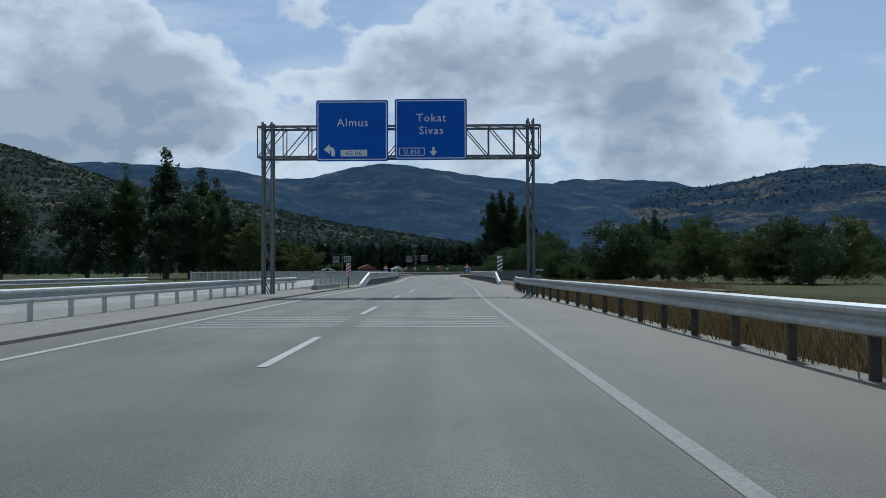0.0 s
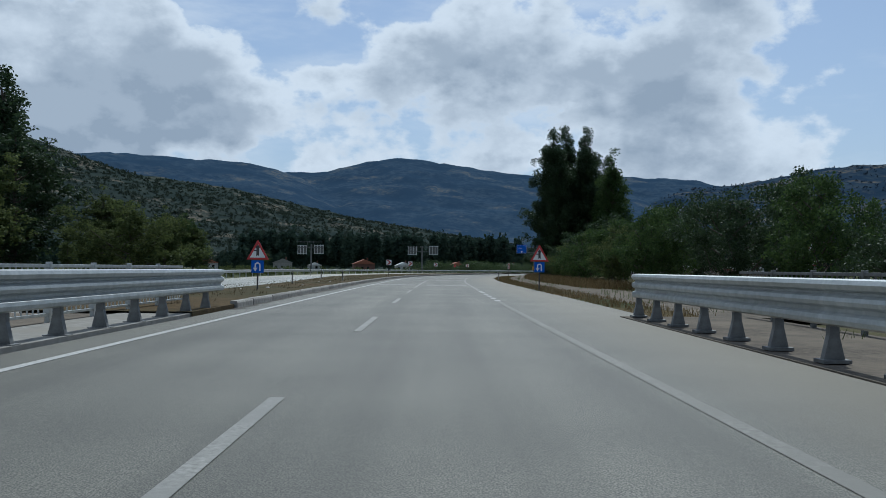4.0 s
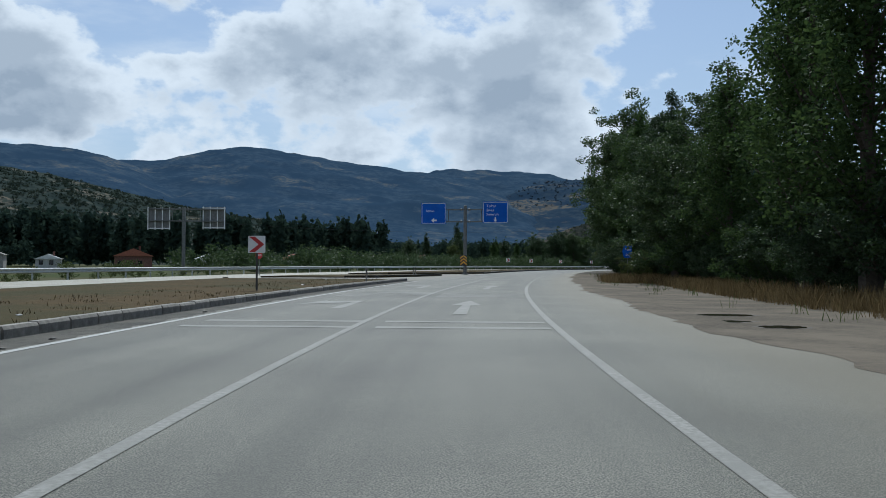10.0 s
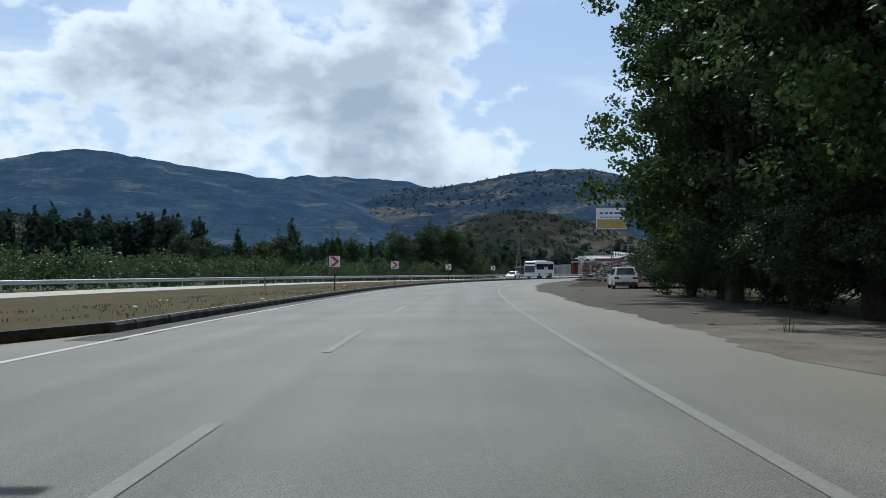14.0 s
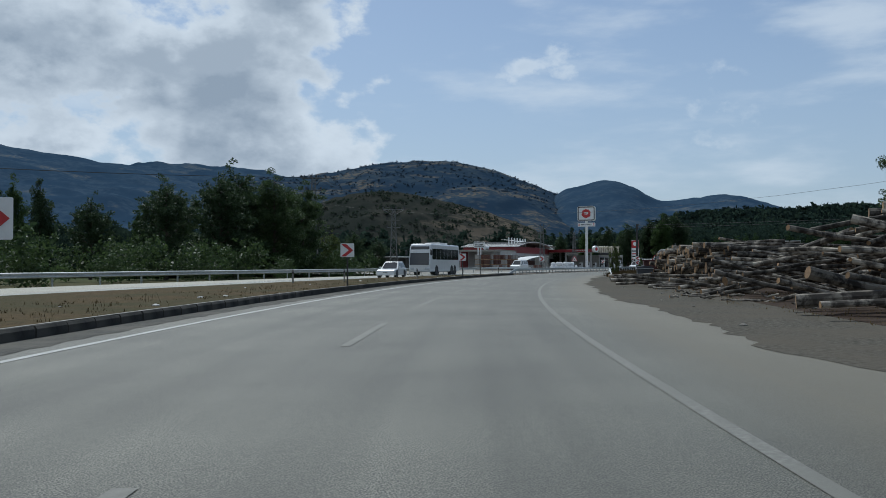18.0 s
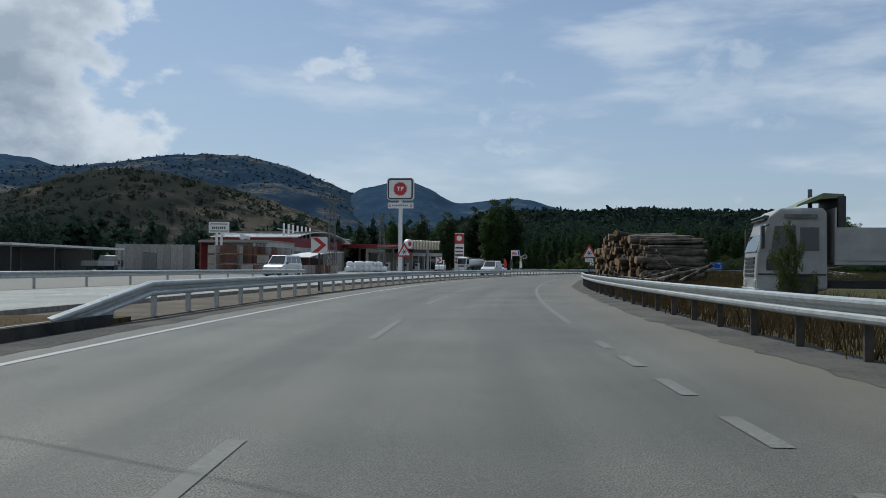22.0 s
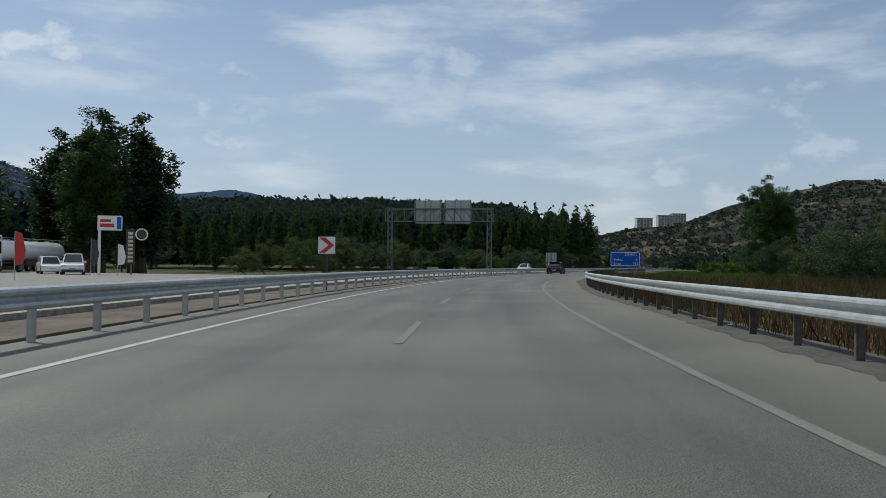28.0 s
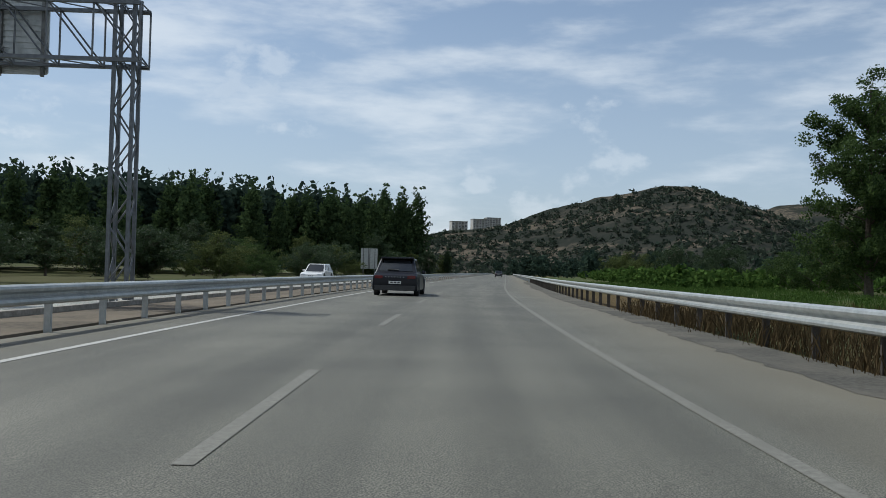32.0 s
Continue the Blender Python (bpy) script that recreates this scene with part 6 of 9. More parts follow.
# right-hand end: one large tree, bushes
for q, e, h in ((657, 19, 3.6), (661, 17, 3.2), (664, 21, 4.3), (668, 18, 3.5), (672, 22, 4.8), (676, 19, 3.8), (680, 24, 4.6), (685, 21, 3.6), (666, 25, 4.6), (690, 26, 4.4), (697, 28, 4.0), (649, 24, 3.4), (640, 30, 4.2), (632, 36, 4.0)):
    p = road(q, e)
    plant(rng.choice(("bush_c", "bush_c", "bush_b")), p.x, p.y, h, rng.uniform(0, 360), z=-0.2, fat=1.3)
plant("broad_b", 349.5, 558.0, 15.2, 40, fat=1.0, label="large full leafy tree standing alone beside the field")
plant("poplar_c", 351.0, 555.5, 12.5, 10, fat=1.3)
for x, y, h in ((322, 553, 4.5), (330, 549, 5.0), (338, 547, 5.5), (345, 551, 4.0), (356, 560, 4.5), (312, 545, 5.0), (300, 538, 4.0), (365, 556, 6.0), (372, 561, 4.0), (385, 566, 5.0), (420, 572, 6), (440, 578, 5), (470, 583, 6.5), (500, 588, 6), (540, 590, 7), (258, 520, 4), (240, 505, 3.5)):
    plant(rng.choice(("bush_a", "bush_c", "bush_b")), x, y, h, rng.uniform(0, 360), z=-0.2, fat=1.1)
for q, e, h in ((299.5, 6.6, 1.9), (301.5, 7.6, 2.3), (304, 8.6, 2.2)):
    p = road(q, e)
    plant("bush_b", p.x, p.y, h, rng.uniform(0, 360), fat=1.0, label="leafy olive-green weeds beside the arrow sign")
plant("bush_b", 137.0, 473.2, 2.3, 40, fat=0.34, label="young yellow-green sapling beside the parked lorry")
plant("bush_b", 122.0, 460.0, 3.2, 0, fat=0.36, label="slender young yellow-green tree at the rail end")
plant("broad_a", 133, 437, 14.5, 70, fat=0.9)
plant("poplar_a", 138, 436, 15, 30, fat=1.2)


# ---- woods that nobody could count ----
def wood(name, label, spots, heights, per, leaf, material, kind="poplar", seed=0, fat=1.0):
    """Many trees as one joined object: leaves only, down to the ground."""
    r = np.random.RandomState(seed)
    base = []
    for k in range(4):
        base.append(tree_points(kind, 10.0, per, 200 + seed * 7 + k)[1])
    allp, alls = [], []
    for (x, y), h in zip(spots, heights):
        c = base[r.randint(4)] * (h / 10.0)
        a = r.uniform(0, 6.3)
        ca, sa = math.cos(a), math.sin(a)
        q = np.stack([(c[:, 0] * ca - c[:, 1] * sa) * fat + x, (c[:, 0] * sa + c[:, 1] * ca) * fat + y, c[:, 2] - 0.4], 1)
        allp.append(q)
        alls.append(np.full(len(q), leaf * h / 10.0))
    me = leaf_mesh(name, np.concatenate(allp), np.concatenate(alls), material, seed)
    return tagged(new(name, me), label, "trees", kind="stuff")


def scatter(n, corners, seed):
    """Random places inside a four-cornered plot."""
    r = np.random.RandomState(seed)
    a, b, c, d = (np.array(p, float) for p in corners)
    u, v = r.rand(n, 1), r.rand(n, 1)
    return (1 - v) * ((1 - u) * a + u * b) + v * ((1 - u) * d + u * c)


r0 = np.random.RandomState(3)
wood("poplar_plantation", "dark plantation of poplars in close rows", scatter(150, ((-95, 585), (66, 645), (60, 690), (-115, 640)), 1), r0.uniform(21, 26, 150), 330, 0.52, "leaf_hazy", seed=1, fat=1.25)
def canopy(spots, spread, seed, k=1.0):
    """Heights that grow towards the far end of the wood."""
    r = np.random.RandomState(seed)
    return [max(7.0, -42.7 + 0.0647 * x + 0.0509 * y) * k * r.uniform(1 - spread, 1 + spread) for x, y in spots]


deep = scatter(460, ((345, 668), (508, 645), (505, 765), (360, 775)), 2)
wood("poplar_wood", "dense dark poplar wood beyond the opposite carriageway", deep, canopy(deep, 0.06, 3), 620, 0.36, "leaf_hazy", seed=2, fat=1.2)
edge = scatter(70, ((330, 650), (501, 632), (506, 645), (335, 666)), 22)
wood("poplar_wood_edge", "front row of the poplar wood", edge, canopy(edge, 0.13, 5, 0.93), 1900, 0.2, "leaf_wood", seed=23, fat=1.2)
wood("valley_trees", "belt of mixed trees across the valley floor", scatter(260, ((70, 640), (330, 700), (360, 800), (40, 760)), 3), r0.uniform(7, 15, 260), 170, 0.85, "leaf_hazy", "broad", seed=3)
wood("valley_trees", "belt of mixed trees across the valley floor", scatter(240, ((-420, 430), (-90, 470), (-60, 640), (-380, 640)), 4), r0.uniform(6, 13, 240), 170, 0.85, "leaf_hazy", "broad", seed=4)
wood("valley_trees", "belt of trees at the foot of the near hillside", scatter(240, ((-420, 120), (-130, 230), (-120, 440), (-430, 430)), 5), r0.uniform(5, 12, 240), 170, 0.85, "leaf_hazy", "broad", seed=5)
wood("valley_trees", "trees and scrub along the river on the right", scatter(200, ((60, 150), (240, 120), (330, 300), (90, 330)), 6), r0.uniform(5, 11, 200), 200, 0.72, "leaf_hazy", "broad", seed=6)
wood("pine_belt", "long dark belt of trees behind the timber yard", scatter(150, ((180, 760), (330, 690), (420, 740), (260, 830)), 8).tolist(), r0.uniform(12, 19, 150), 200, 0.8, "leaf_hazy", seed=7, fat=1.5)
wood("valley_trees", "trees and hedges at the foot of the dry hill", scatter(220, ((520, 625), (980, 700), (760, 560), (470, 545)), 9), r0.uniform(3, 9, 220), 130, 0.9, "leaf_hazy", "broad", seed=9)
wood("valley_trees", "distant trees on the valley floor", scatter(260, ((-100, 700), (700, 1000), (500, 1250), (-300, 1000)), 10), r0.uniform(8, 16, 260), 90, 1.3, "leaf_hazy", "broad", seed=10)
wood("valley_trees", "dark trees before the dry brown hill", scatter(260, ((95, 575), (180, 640), (170, 720), (50, 650)), 41), r0.uniform(8, 13, 260), 420, 0.42, "leaf_hazy", "broad", seed=41)
wood("roadside_scrub", "low scrub beyond the opposite carriageway", [tuple(road(q, vary([(118, -23.5), (198, -27), (260, -31), (345, -33.5)], q) - 18 * r0.rand())[:2]) for q in r0.uniform(118, 345, 150)], r0.uniform(0.6, 1.9, 150), 600, 0.42, "leaf_olive", "bush", seed=11)
wood("roadside_scrub", "scrub and young trees beyond the opposite carriageway", [tuple(road(q, vary([(345, -33), (420, -31), (487, -27), (515, -26)], q) - 18 * r0.rand())[:2]) for q in r0.uniform(345, 512, 230)], r0.uniform(1.4, 4.4, 230), 800, 0.36, "leaf_mid", "bush", seed=12)
wood("crop_rows", "tall green maize field beyond the guardrail", [(x, y) for x, y in scatter(420, ((362, 572), (560, 604), (560, 575), (380, 548)), 13)], r0.uniform(2.2, 2.9, 420), 150, 1.0, "leaf_crop", "bush", seed=13)
wood("weeds", "green weeds and low crops beside the road", [tuple(road(q, r0.uniform(10, 28))[:2]) for q in r0.uniform(690, 800, 260)], r0.uniform(0.4, 0.9, 260), 120, 1.0, "leaf_crop", "bush", seed=14)


def hill_scrub(name, hill, n, size, material, seed, lo=0.1, hi=0.95, rows=HILL_ROWS + 1):
    """Bushes strewn over a hillside."""
    me = bpy.data.objects[hill].data
    co = np.empty(len(me.vertices) * 3, dtype=np.float32)
    me.vertices.foreach_get("co", co)
    co = co.reshape(-1, rows, 3)
    r = np.random.RandomState(seed)
    i = r.uniform(0, co.shape[0] - 1.01, n)
    j = r.uniform(lo * rows * 0.7, hi * rows * 0.7, n)
    a, b, fi, fj = i.astype(int), j.astype(int), (i % 1)[:, None], (j % 1)[:, None]
    p = (co[a, b] * (1 - fi) + co[a + 1, b] * fi) * (1 - fj) + (co[a, b + 1] * (1 - fi) + co[a + 1, b + 1] * fi) * fj
    k = 12
    rad = r.uniform(0.5, 1.3, n) * size
    q = np.repeat(p, k, 0) + r.normal(size=(n * k, 3)) * np.repeat(rad, k)[:, None] * np.array([0.55, 0.55, 0.4]) + np.array([0, 0, 0.3 * size])
    me = leaf_mesh(name, q, np.repeat(rad, k) * 0.55, material, seed)
    return tagged(new(name, me), "dark shrubs strewn over the hillside", "shrubs", kind="stuff")


hill_scrub("hillside_shrubs", "hillside_west", 12000, 4.0, "leaf_hill", 1)
hill_scrub("hillside_shrubs", "hill_brown", 1100, 1.3, "leaf_hill", 2)
hill_scrub("hillside_trees", "hill_pine", 5200, 6.0, "leaf_hazy", 6)
hill_scrub("hillside_shrubs", "hill_east", 5000, 2.6, "leaf_hill", 3)
M["leaf_pine"] = leaf_mat("leaf_pine", (0.016, 0.027, 0.024), (0.028, 0.042, 0.034), 0.1)
hill_scrub("hillside_shrubs", "hill_pine", 5000, 5.5, "leaf_pine", 8, 0.4, 1.03)
# Shrub colour holds the same painted blue haze as its mountain.
M["leaf_haze_blue"] = leaf_mat("leaf_hazy_mountain", (0.046, 0.066, 0.090), (0.056, 0.078, 0.102), 0.05)
hill_scrub("hillside_shrubs", "mountain_north", 1200, 6.0, "leaf_haze_blue", 5, 0.6, 1.02)


# ---- grasses ----
def tufts(name, label, spots, h, blades, material, seed):
    r = np.random.RandomState(seed)
    spots = np.asarray(spots, float)
    n = len(spots) * blades
    base = np.repeat(spots, blades, 0)
    base[:, :2] += r.normal(size=(n, 2)) * 0.13
    hh = h * r.uniform(0.45, 1.3, (n, 1))
    a = r.uniform(0, 6.3, n)
    side = np.stack([np.cos(a), np.sin(a), 0 * a], 1) * r.uniform(0.005, 0.012, (n, 1))
    tip = base + np.concatenate([r.normal(size=(n, 2)) * 0.28 * hh, hh], 1)
    mid = (base + tip) / 2 + np.array([0, 0, 1]) * hh * 0.08
    v = np.stack([base - side, base + side, mid + side * 0.8, tip, mid - side * 0.8], 1).reshape(-1, 3)
    me = bpy.data.meshes.new(name)
    me.vertices.add(5 * n)
    me.vertices.foreach_set("co", v.astype(np.float32).ravel())
    me.loops.add(5 * n)
    me.loops.foreach_set("vertex_index", np.arange(5 * n, dtype=np.int32))
    me.polygons.add(n)
    me.polygons.foreach_set("loop_start", np.arange(0, 5 * n, 5, dtype=np.int32))
    me.polygons.foreach_set("loop_total", np.full(n, 5, dtype=np.int32))
    me.materials.append(M[material])
    me.update(calc_edges=True)
    return tagged(new(name, me), label, "grass", kind="stuff")


def verge_spots(n, s0, s1, e0, e1, z, seed, power=1.6):
    r = np.random.RandomState(seed)
    s = r.uniform(s0, s1, n)
    f = r.rand(n) ** power
    return [tuple(road(a, e0 + (e1 - e0) * b, z)) for a, b in zip(s, f)]


M["straw_brown"] = leaf_mat("brown_straw", (0.055, 0.041, 0.022), (0.125, 0.092, 0.05), 0.2)
M["weed_dry"] = leaf_mat("dry_weeds", (0.050, 0.038, 0.020), (0.095, 0.072, 0.036), 0.15)
tufts("dry_grass", "tall dry straw-coloured grass behind the guardrail", verge_spots(3000, -15, 52, 2.9, 9, -0.07, 1), 0.40, 11, "straw", 1)
tufts("dry_grass", "dry weeds at the bridge approach", verge_spots(1500, 50, 76, 4.6, 15, -0.03, 2, 1.0), 0.33, 9, "straw", 2)
tufts("dry_grass", "dry weeds beside the dirt track", verge_spots(1500, 120, 230, 3.1, 4.7, -0.04, 3, 1.0), 0.16, 7, "straw", 3)
tufts("dry_grass", "tall dry grass under the trees", verge_spots(4600, 150, 308, 6.9, 10, -0.06, 4, 1.2), 0.55, 9, "straw", 4)
tufts("dry_grass", "rusty dry grass round the foot of the arrow sign", verge_spots(520, 294, 304, 4.4, 8, -0.03, 19, 0.9), 0.55, 9, "straw", 19)
tufts("dry_grass", "tall dry grass behind the guardrail", verge_spots(6500, 494, 720, 2.9, 10, -0.06, 5, 1.5), 0.46, 11, "straw_brown", 5)
tufts("dry_grass", "dry tufts in the median", verge_spots(900, 120, 297, -8.6, -13.5, 0.09, 6, 1.0), 0.09, 6, "weed_dry", 6)
tufts("dry_grass", "dry tufts in the median", verge_spots(900, 345, 505, -8.7, -13.5, 0.09, 7, 1.0), 0.09, 6, "weed_dry", 7)
tufts("green_grass", "green grass and weeds among the dry stalks", verge_spots(4200, 676, 800, 8, 26, -0.05, 8, 1.2), 0.40, 9, "leaf_crop", 8)
tufts("dry_grass", "rusty dry grass and weeds round the rail end", verge_spots(1100, 489.5, 502, 3.6, 13, -0.03, 20, 0.9), 0.6, 10, "straw_brown", 20)
M["weed_olive"] = leaf_mat("olive_brown_weeds", (0.048, 0.043, 0.020), (0.115, 0.095, 0.045), 0.2)
tufts("tall_weeds", "tall olive-brown weeds in rough ground behind the guardrail", verge_spots(7500, 545, 672, 6.5, 34, -0.05, 18, 0.8), 0.75, 9, "weed_olive", 18)
tufts("green_grass", "green weeds along the verges", verge_spots(700, -15, 345, 4.0, 12, -0.06, 9, 1.0), 0.3, 7, "leaf_olive", 9)


# ---- vehicles ----
M["tyre"] = mat("tyre_rubber", (0.02, 0.02, 0.02), (0.03, 0.03, 0.03), scale=20, rough=0.85, bump=0.2)
M["rim"] = mat("alloy_rim", (0.45, 0.45, 0.46), (0.35, 0.35, 0.36), rough=0.3, metal=0.8, bump=0)
M["car_white"] = mat("white_car_paint", (0.74, 0.74, 0.73), (0.68, 0.68, 0.67), scale=1.5, rough=0.28, bump=0, coat=0.6)
M["car_black"] = mat("black_car_paint", (0.006, 0.007, 0.012), (0.009, 0.010, 0.015), scale=1.5, rough=0.28, bump=0, coat=0.1, spec=0.35)
M["car_grey"] = mat("dark_grey_car_paint", (0.03, 0.032, 0.036), (0.04, 0.042, 0.046), rough=0.28, bump=0, coat=0.7)
M["glass_dark"] = mat("tinted_glass", (0.012, 0.014, 0.016), (0.016, 0.018, 0.02), rough=0.06, bump=0, spec=0.8)
M["lamp_red"] = mat("tail_lamp", (0.14, 0.008, 0.008), (0.09, 0.006, 0.006), rough=0.2, bump=0, coat=0.5)
M["lamp_clear"] = mat("headlamp", (0.6, 0.62, 0.64), (0.5, 0.52, 0.54), rough=0.12, bump=0, spec=0.8)
M["plastic"] = mat("dark_plastic", (0.03, 0.03, 0.03), (0.045, 0.045, 0.045), rough=0.6, bump=0.1)


def wheel(parent, x, y, r, w):
    hub = thing_part("wheel", parent, pose(x, y, r))
    bm = B()
    prof = [(-w / 2, r * 0.66), (-w / 2, r * 0.93), (-w / 2 + 0.03, r), (w / 2 - 0.03, r), (w / 2, r * 0.93), (w / 2, r * 0.66)]
    n = 24
    rings = [[bm.verts.new((px, pr * math.cos(2 * math.pi * k / n), pr * math.sin(2 * math.pi * k / n))) for k in range(n)] for px, pr in prof]
    for a, b in zip(rings, rings[1:] + rings[:1]):
        for k in range(n):
            bm.faces.new((a[k], a[(k + 1) % n], b[(k + 1) % n], b[k]))
    part("tyre", bm, "tyre", hub, smooth=False)
    bm = B()
    rod(bm, (-w * 0.42, 0, 0), (w * 0.42, 0, 0), r * 0.16, 10)
    for k in range(5):
        a = 2 * math.pi * k / 5
        for sx in (-1, 1):
            box(bm, sx * w * 0.40 - 0.012, sx * w * 0.40 + 0.012, -r * 0.07, r * 0.07, r * 0.1, r * 0.66, 0, Matrix.Rotation(a, 4, "X"))
    prof = [(-w * 0.45, r * 0.6), (-w * 0.45, r * 0.67), (w * 0.45, r * 0.67), (w * 0.45, r * 0.6)]
    rings = [[bm.verts.new((px, pr * math.cos(2 * math.pi * k / n), pr * math.sin(2 * math.pi * k / n))) for k in range(n)] for px, pr in prof]
    for a, b in zip(rings, rings[1:] + rings[:1]):
        for k in range(n):
            bm.faces.new((a[k], a[(k + 1) % n], b[(k + 1) % n], b[k]))
    part("rim", bm, "rim", hub)


def thing_part(name, parent, m):
    ob = new(name)
    ob.empty_display_size = 0.1
    ob.parent = parent
    ob.matrix_local = m
    return ob


def side_body(bm, outline, w, bevel, tuck=0.0):
    """A body from its side outline (y, z), drawn across the width and rounded; tuck narrows what is higher."""
    a = [bm.verts.new((-w / 2, y, z)) for y, z in outline]
    b = [bm.verts.new((w / 2, y, z)) for y, z in outline]
    n = len(a)
    fs = [bm.faces.new(a), bm.faces.new(b[::-1])]
    for k in range(n):
        fs.append(bm.faces.new((a[k], b[k], b[(k + 1) % n], a[(k + 1) % n])))
    if bevel:
        bmesh.ops.bevel(bm, geom=bm.edges[:], offset=bevel, segments=3, affect="EDGES", profile=0.55)
    if tuck:
        zs = [z for _, z in outline]
        lo, hi = min(zs), max(zs)
        for v in bm.verts:
            f = (v.co.z - lo) / (hi - lo)
            v.co.x *= 1 - tuck * max(0.0, f - 0.35) / 0.65
    return bm


def pane(parent, name, pts, material="glass_dark"):
    """A thin glass pane from its corners."""
    bm = B()
    c = [Vector(p) for p in pts]
    nrm = (c[1] - c[0]).cross(c[2] - c[0]).normalized()
    a = [bm.verts.new(p) for p in c]
    b = [bm.verts.new(p + nrm * 0.012) for p in c]
    bm.faces.new(a)
    bm.faces.new(b[::-1])
    for k in range(len(c)):
        bm.faces.new((a[k], b[k], b[(k + 1) % len(c)], a[(k + 1) % len(c)]))
    return part(name, bm, material, parent)


def car(m, label, L, W, H, paint, style, category="car", clearance=0.22, wheel_r=0.32):
    """A car with its nose towards +y, its base at the middle of its wheels."""
    ob = thing("car", m, label, category, "cars on the road")
    f, r = L / 2, -L / 2
    belt = H * 0.60
    if style == "van":
        front_glass, hood, roof0, roof1, rear = (f - 0.85, f - 1.55), belt * 0.98, f - 1.6, r + 0.12, r + 0.03
    elif style == "suv":
        front_glass, hood, roof0, roof1, rear = (f - 1.35, f - 2.1), belt * 0.93, f - 2.2, r + 0.95, r + 0.22
    elif style == "estate":
        front_glass, hood, roof0, roof1, rear = (f - 1.3, f - 1.95), belt * 0.92, f - 2.0, r + 0.35, r + 0.06
    else:
        front_glass, hood, roof0, roof1, rear = (f - 1.15, f - 1.9), belt * 0.93, f - 2.0, r + 0.6, r + 0.12
    bm = B()
    side_body(bm, [(r + 0.05, clearance), (f - 0.1, clearance), (f, clearance + 0.25), (f - 0.05, hood * 0.80), (f - 0.35, hood * 0.93), (front_glass[0], hood), (rear, belt), (r, belt * 0.86), (r, clearance + 0.25)], W, 0.07, 0.05)
    body = part("body", bm, paint, ob, smooth=False)
    # cabin, narrower at the roof
    wb, wt = W * 0.465, W * 0.365
    bot = [(front_glass[0], hood - 0.03), (rear, belt - 0.03)]
    bm = B()
    v = [bm.verts.new(p) for p in ((-wb, bot[0][0], bot[0][1]), (wb, bot[0][0], bot[0][1]), (wb, bot[1][0], bot[1][1]), (-wb, bot[1][0], bot[1][1]),
                                   (-wt, roof0, H - 0.03), (wt, roof0, H - 0.03), (wt, roof1, H), (-wt, roof1, H))]
    for q in ((0, 1, 2, 3), (4, 7, 6, 5), (0, 4, 5, 1), (1, 5, 6, 2), (2, 6, 7, 3), (3, 7, 4, 0)):
        bm.faces.new([v[i] for i in q])
    co = [Vector(x.co) for x in v]
    bmesh.ops.bevel(bm, geom=bm.edges[:], offset=0.05, segments=3, affect="EDGES", profile=0.5)
    part("cabin", bm, paint, ob)

    def inset(name, q, a=0.10, b=0.16, u0=0.0, u1=1.0):
        p = [co[i] for i in q]
        def at2(u, w):
            return (p[0] * (1 - u) + p[1] * u) * (1 - w) + (p[3] * (1 - u) + p[2] * u) * w
        c = [at2(u0 + a, b), at2(u1 - a, b), at2(u1 - a, 1 - b), at2(u0 + a, 1 - b)]
        nrm = (c[1] - c[0]).cross(c[2] - c[0]).normalized()
        mid = sum(co, Vector()) / 8
        if nrm.dot(c[0] - mid) < 0:
            nrm = -nrm
            c = c[::-1]
        pane(ob, name, [x + nrm * 0.004 for x in c])
    inset("windscreen", (0, 1, 5, 4), 0.07, 0.08)
    inset("rear_window", (3, 2, 6, 7), 0.09, 0.14)
    cuts = ((0.04, 0.36), (0.36, 0.70), (0.70, 0.97)) if style in ("suv", "estate", "van") else ((0.05, 0.5), (0.5, 0.95))
    for q in ((1, 2, 6, 5), (0, 3, 7, 4)):
        for u0, u1 in cuts:
            inset("side_window", q, 0.02, 0.15, u0, u1)
    for sx in (-1, 1):
        for y in (f - L * 0.185, r + L * 0.20):
            bm = B()
            rod(bm, (sx * (W / 2 - 0.16), y, wheel_r + 0.03), (sx * (W / 2 + 0.004), y, wheel_r + 0.03), wheel_r * 1.16, 20)
            part("wheel_arch", bm, "plastic", ob)
            wheel(ob, sx * (W / 2 - 0.10), y, wheel_r, 0.22)
        bm = B()
        box(bm, sx * W * 0.36 - 0.17, sx * W * 0.36 + 0.17, r - 0.012, r + 0.1, belt * 0.74, belt * 0.88, 0.02)
        part("tail_light", bm, "lamp_red", ob)
        bm = B()
        box(bm, sx * W * 0.36 - 0.18, sx * W * 0.36 + 0.18, f - 0.16, f - 0.015, hood * 0.66, hood * 0.80, 0.03)
        part("headlight", bm, "lamp_clear", ob)
        bm = B()
        box(bm, sx * (W / 2 + 0.02) - 0.09, sx * (W / 2 + 0.02) + 0.09, front_glass[0] - 0.35, front_glass[0] - 0.2, hood + 0.02, hood + 0.17, 0.03)
        part("mirror", bm, paint if style != "van" else "plastic", ob)
    bm = B()
    box(bm, -W * 0.45, W * 0.45, r - 0.03, r + 0.1, clearance, clearance + 0.22, 0.03)
    box(bm, -W * 0.45, W * 0.45, f - 0.1, f + 0.02, clearance, clearance + 0.2, 0.03)
    part("bumper", bm, "plastic" if style in ("suv", "van", "estate") else paint, ob)
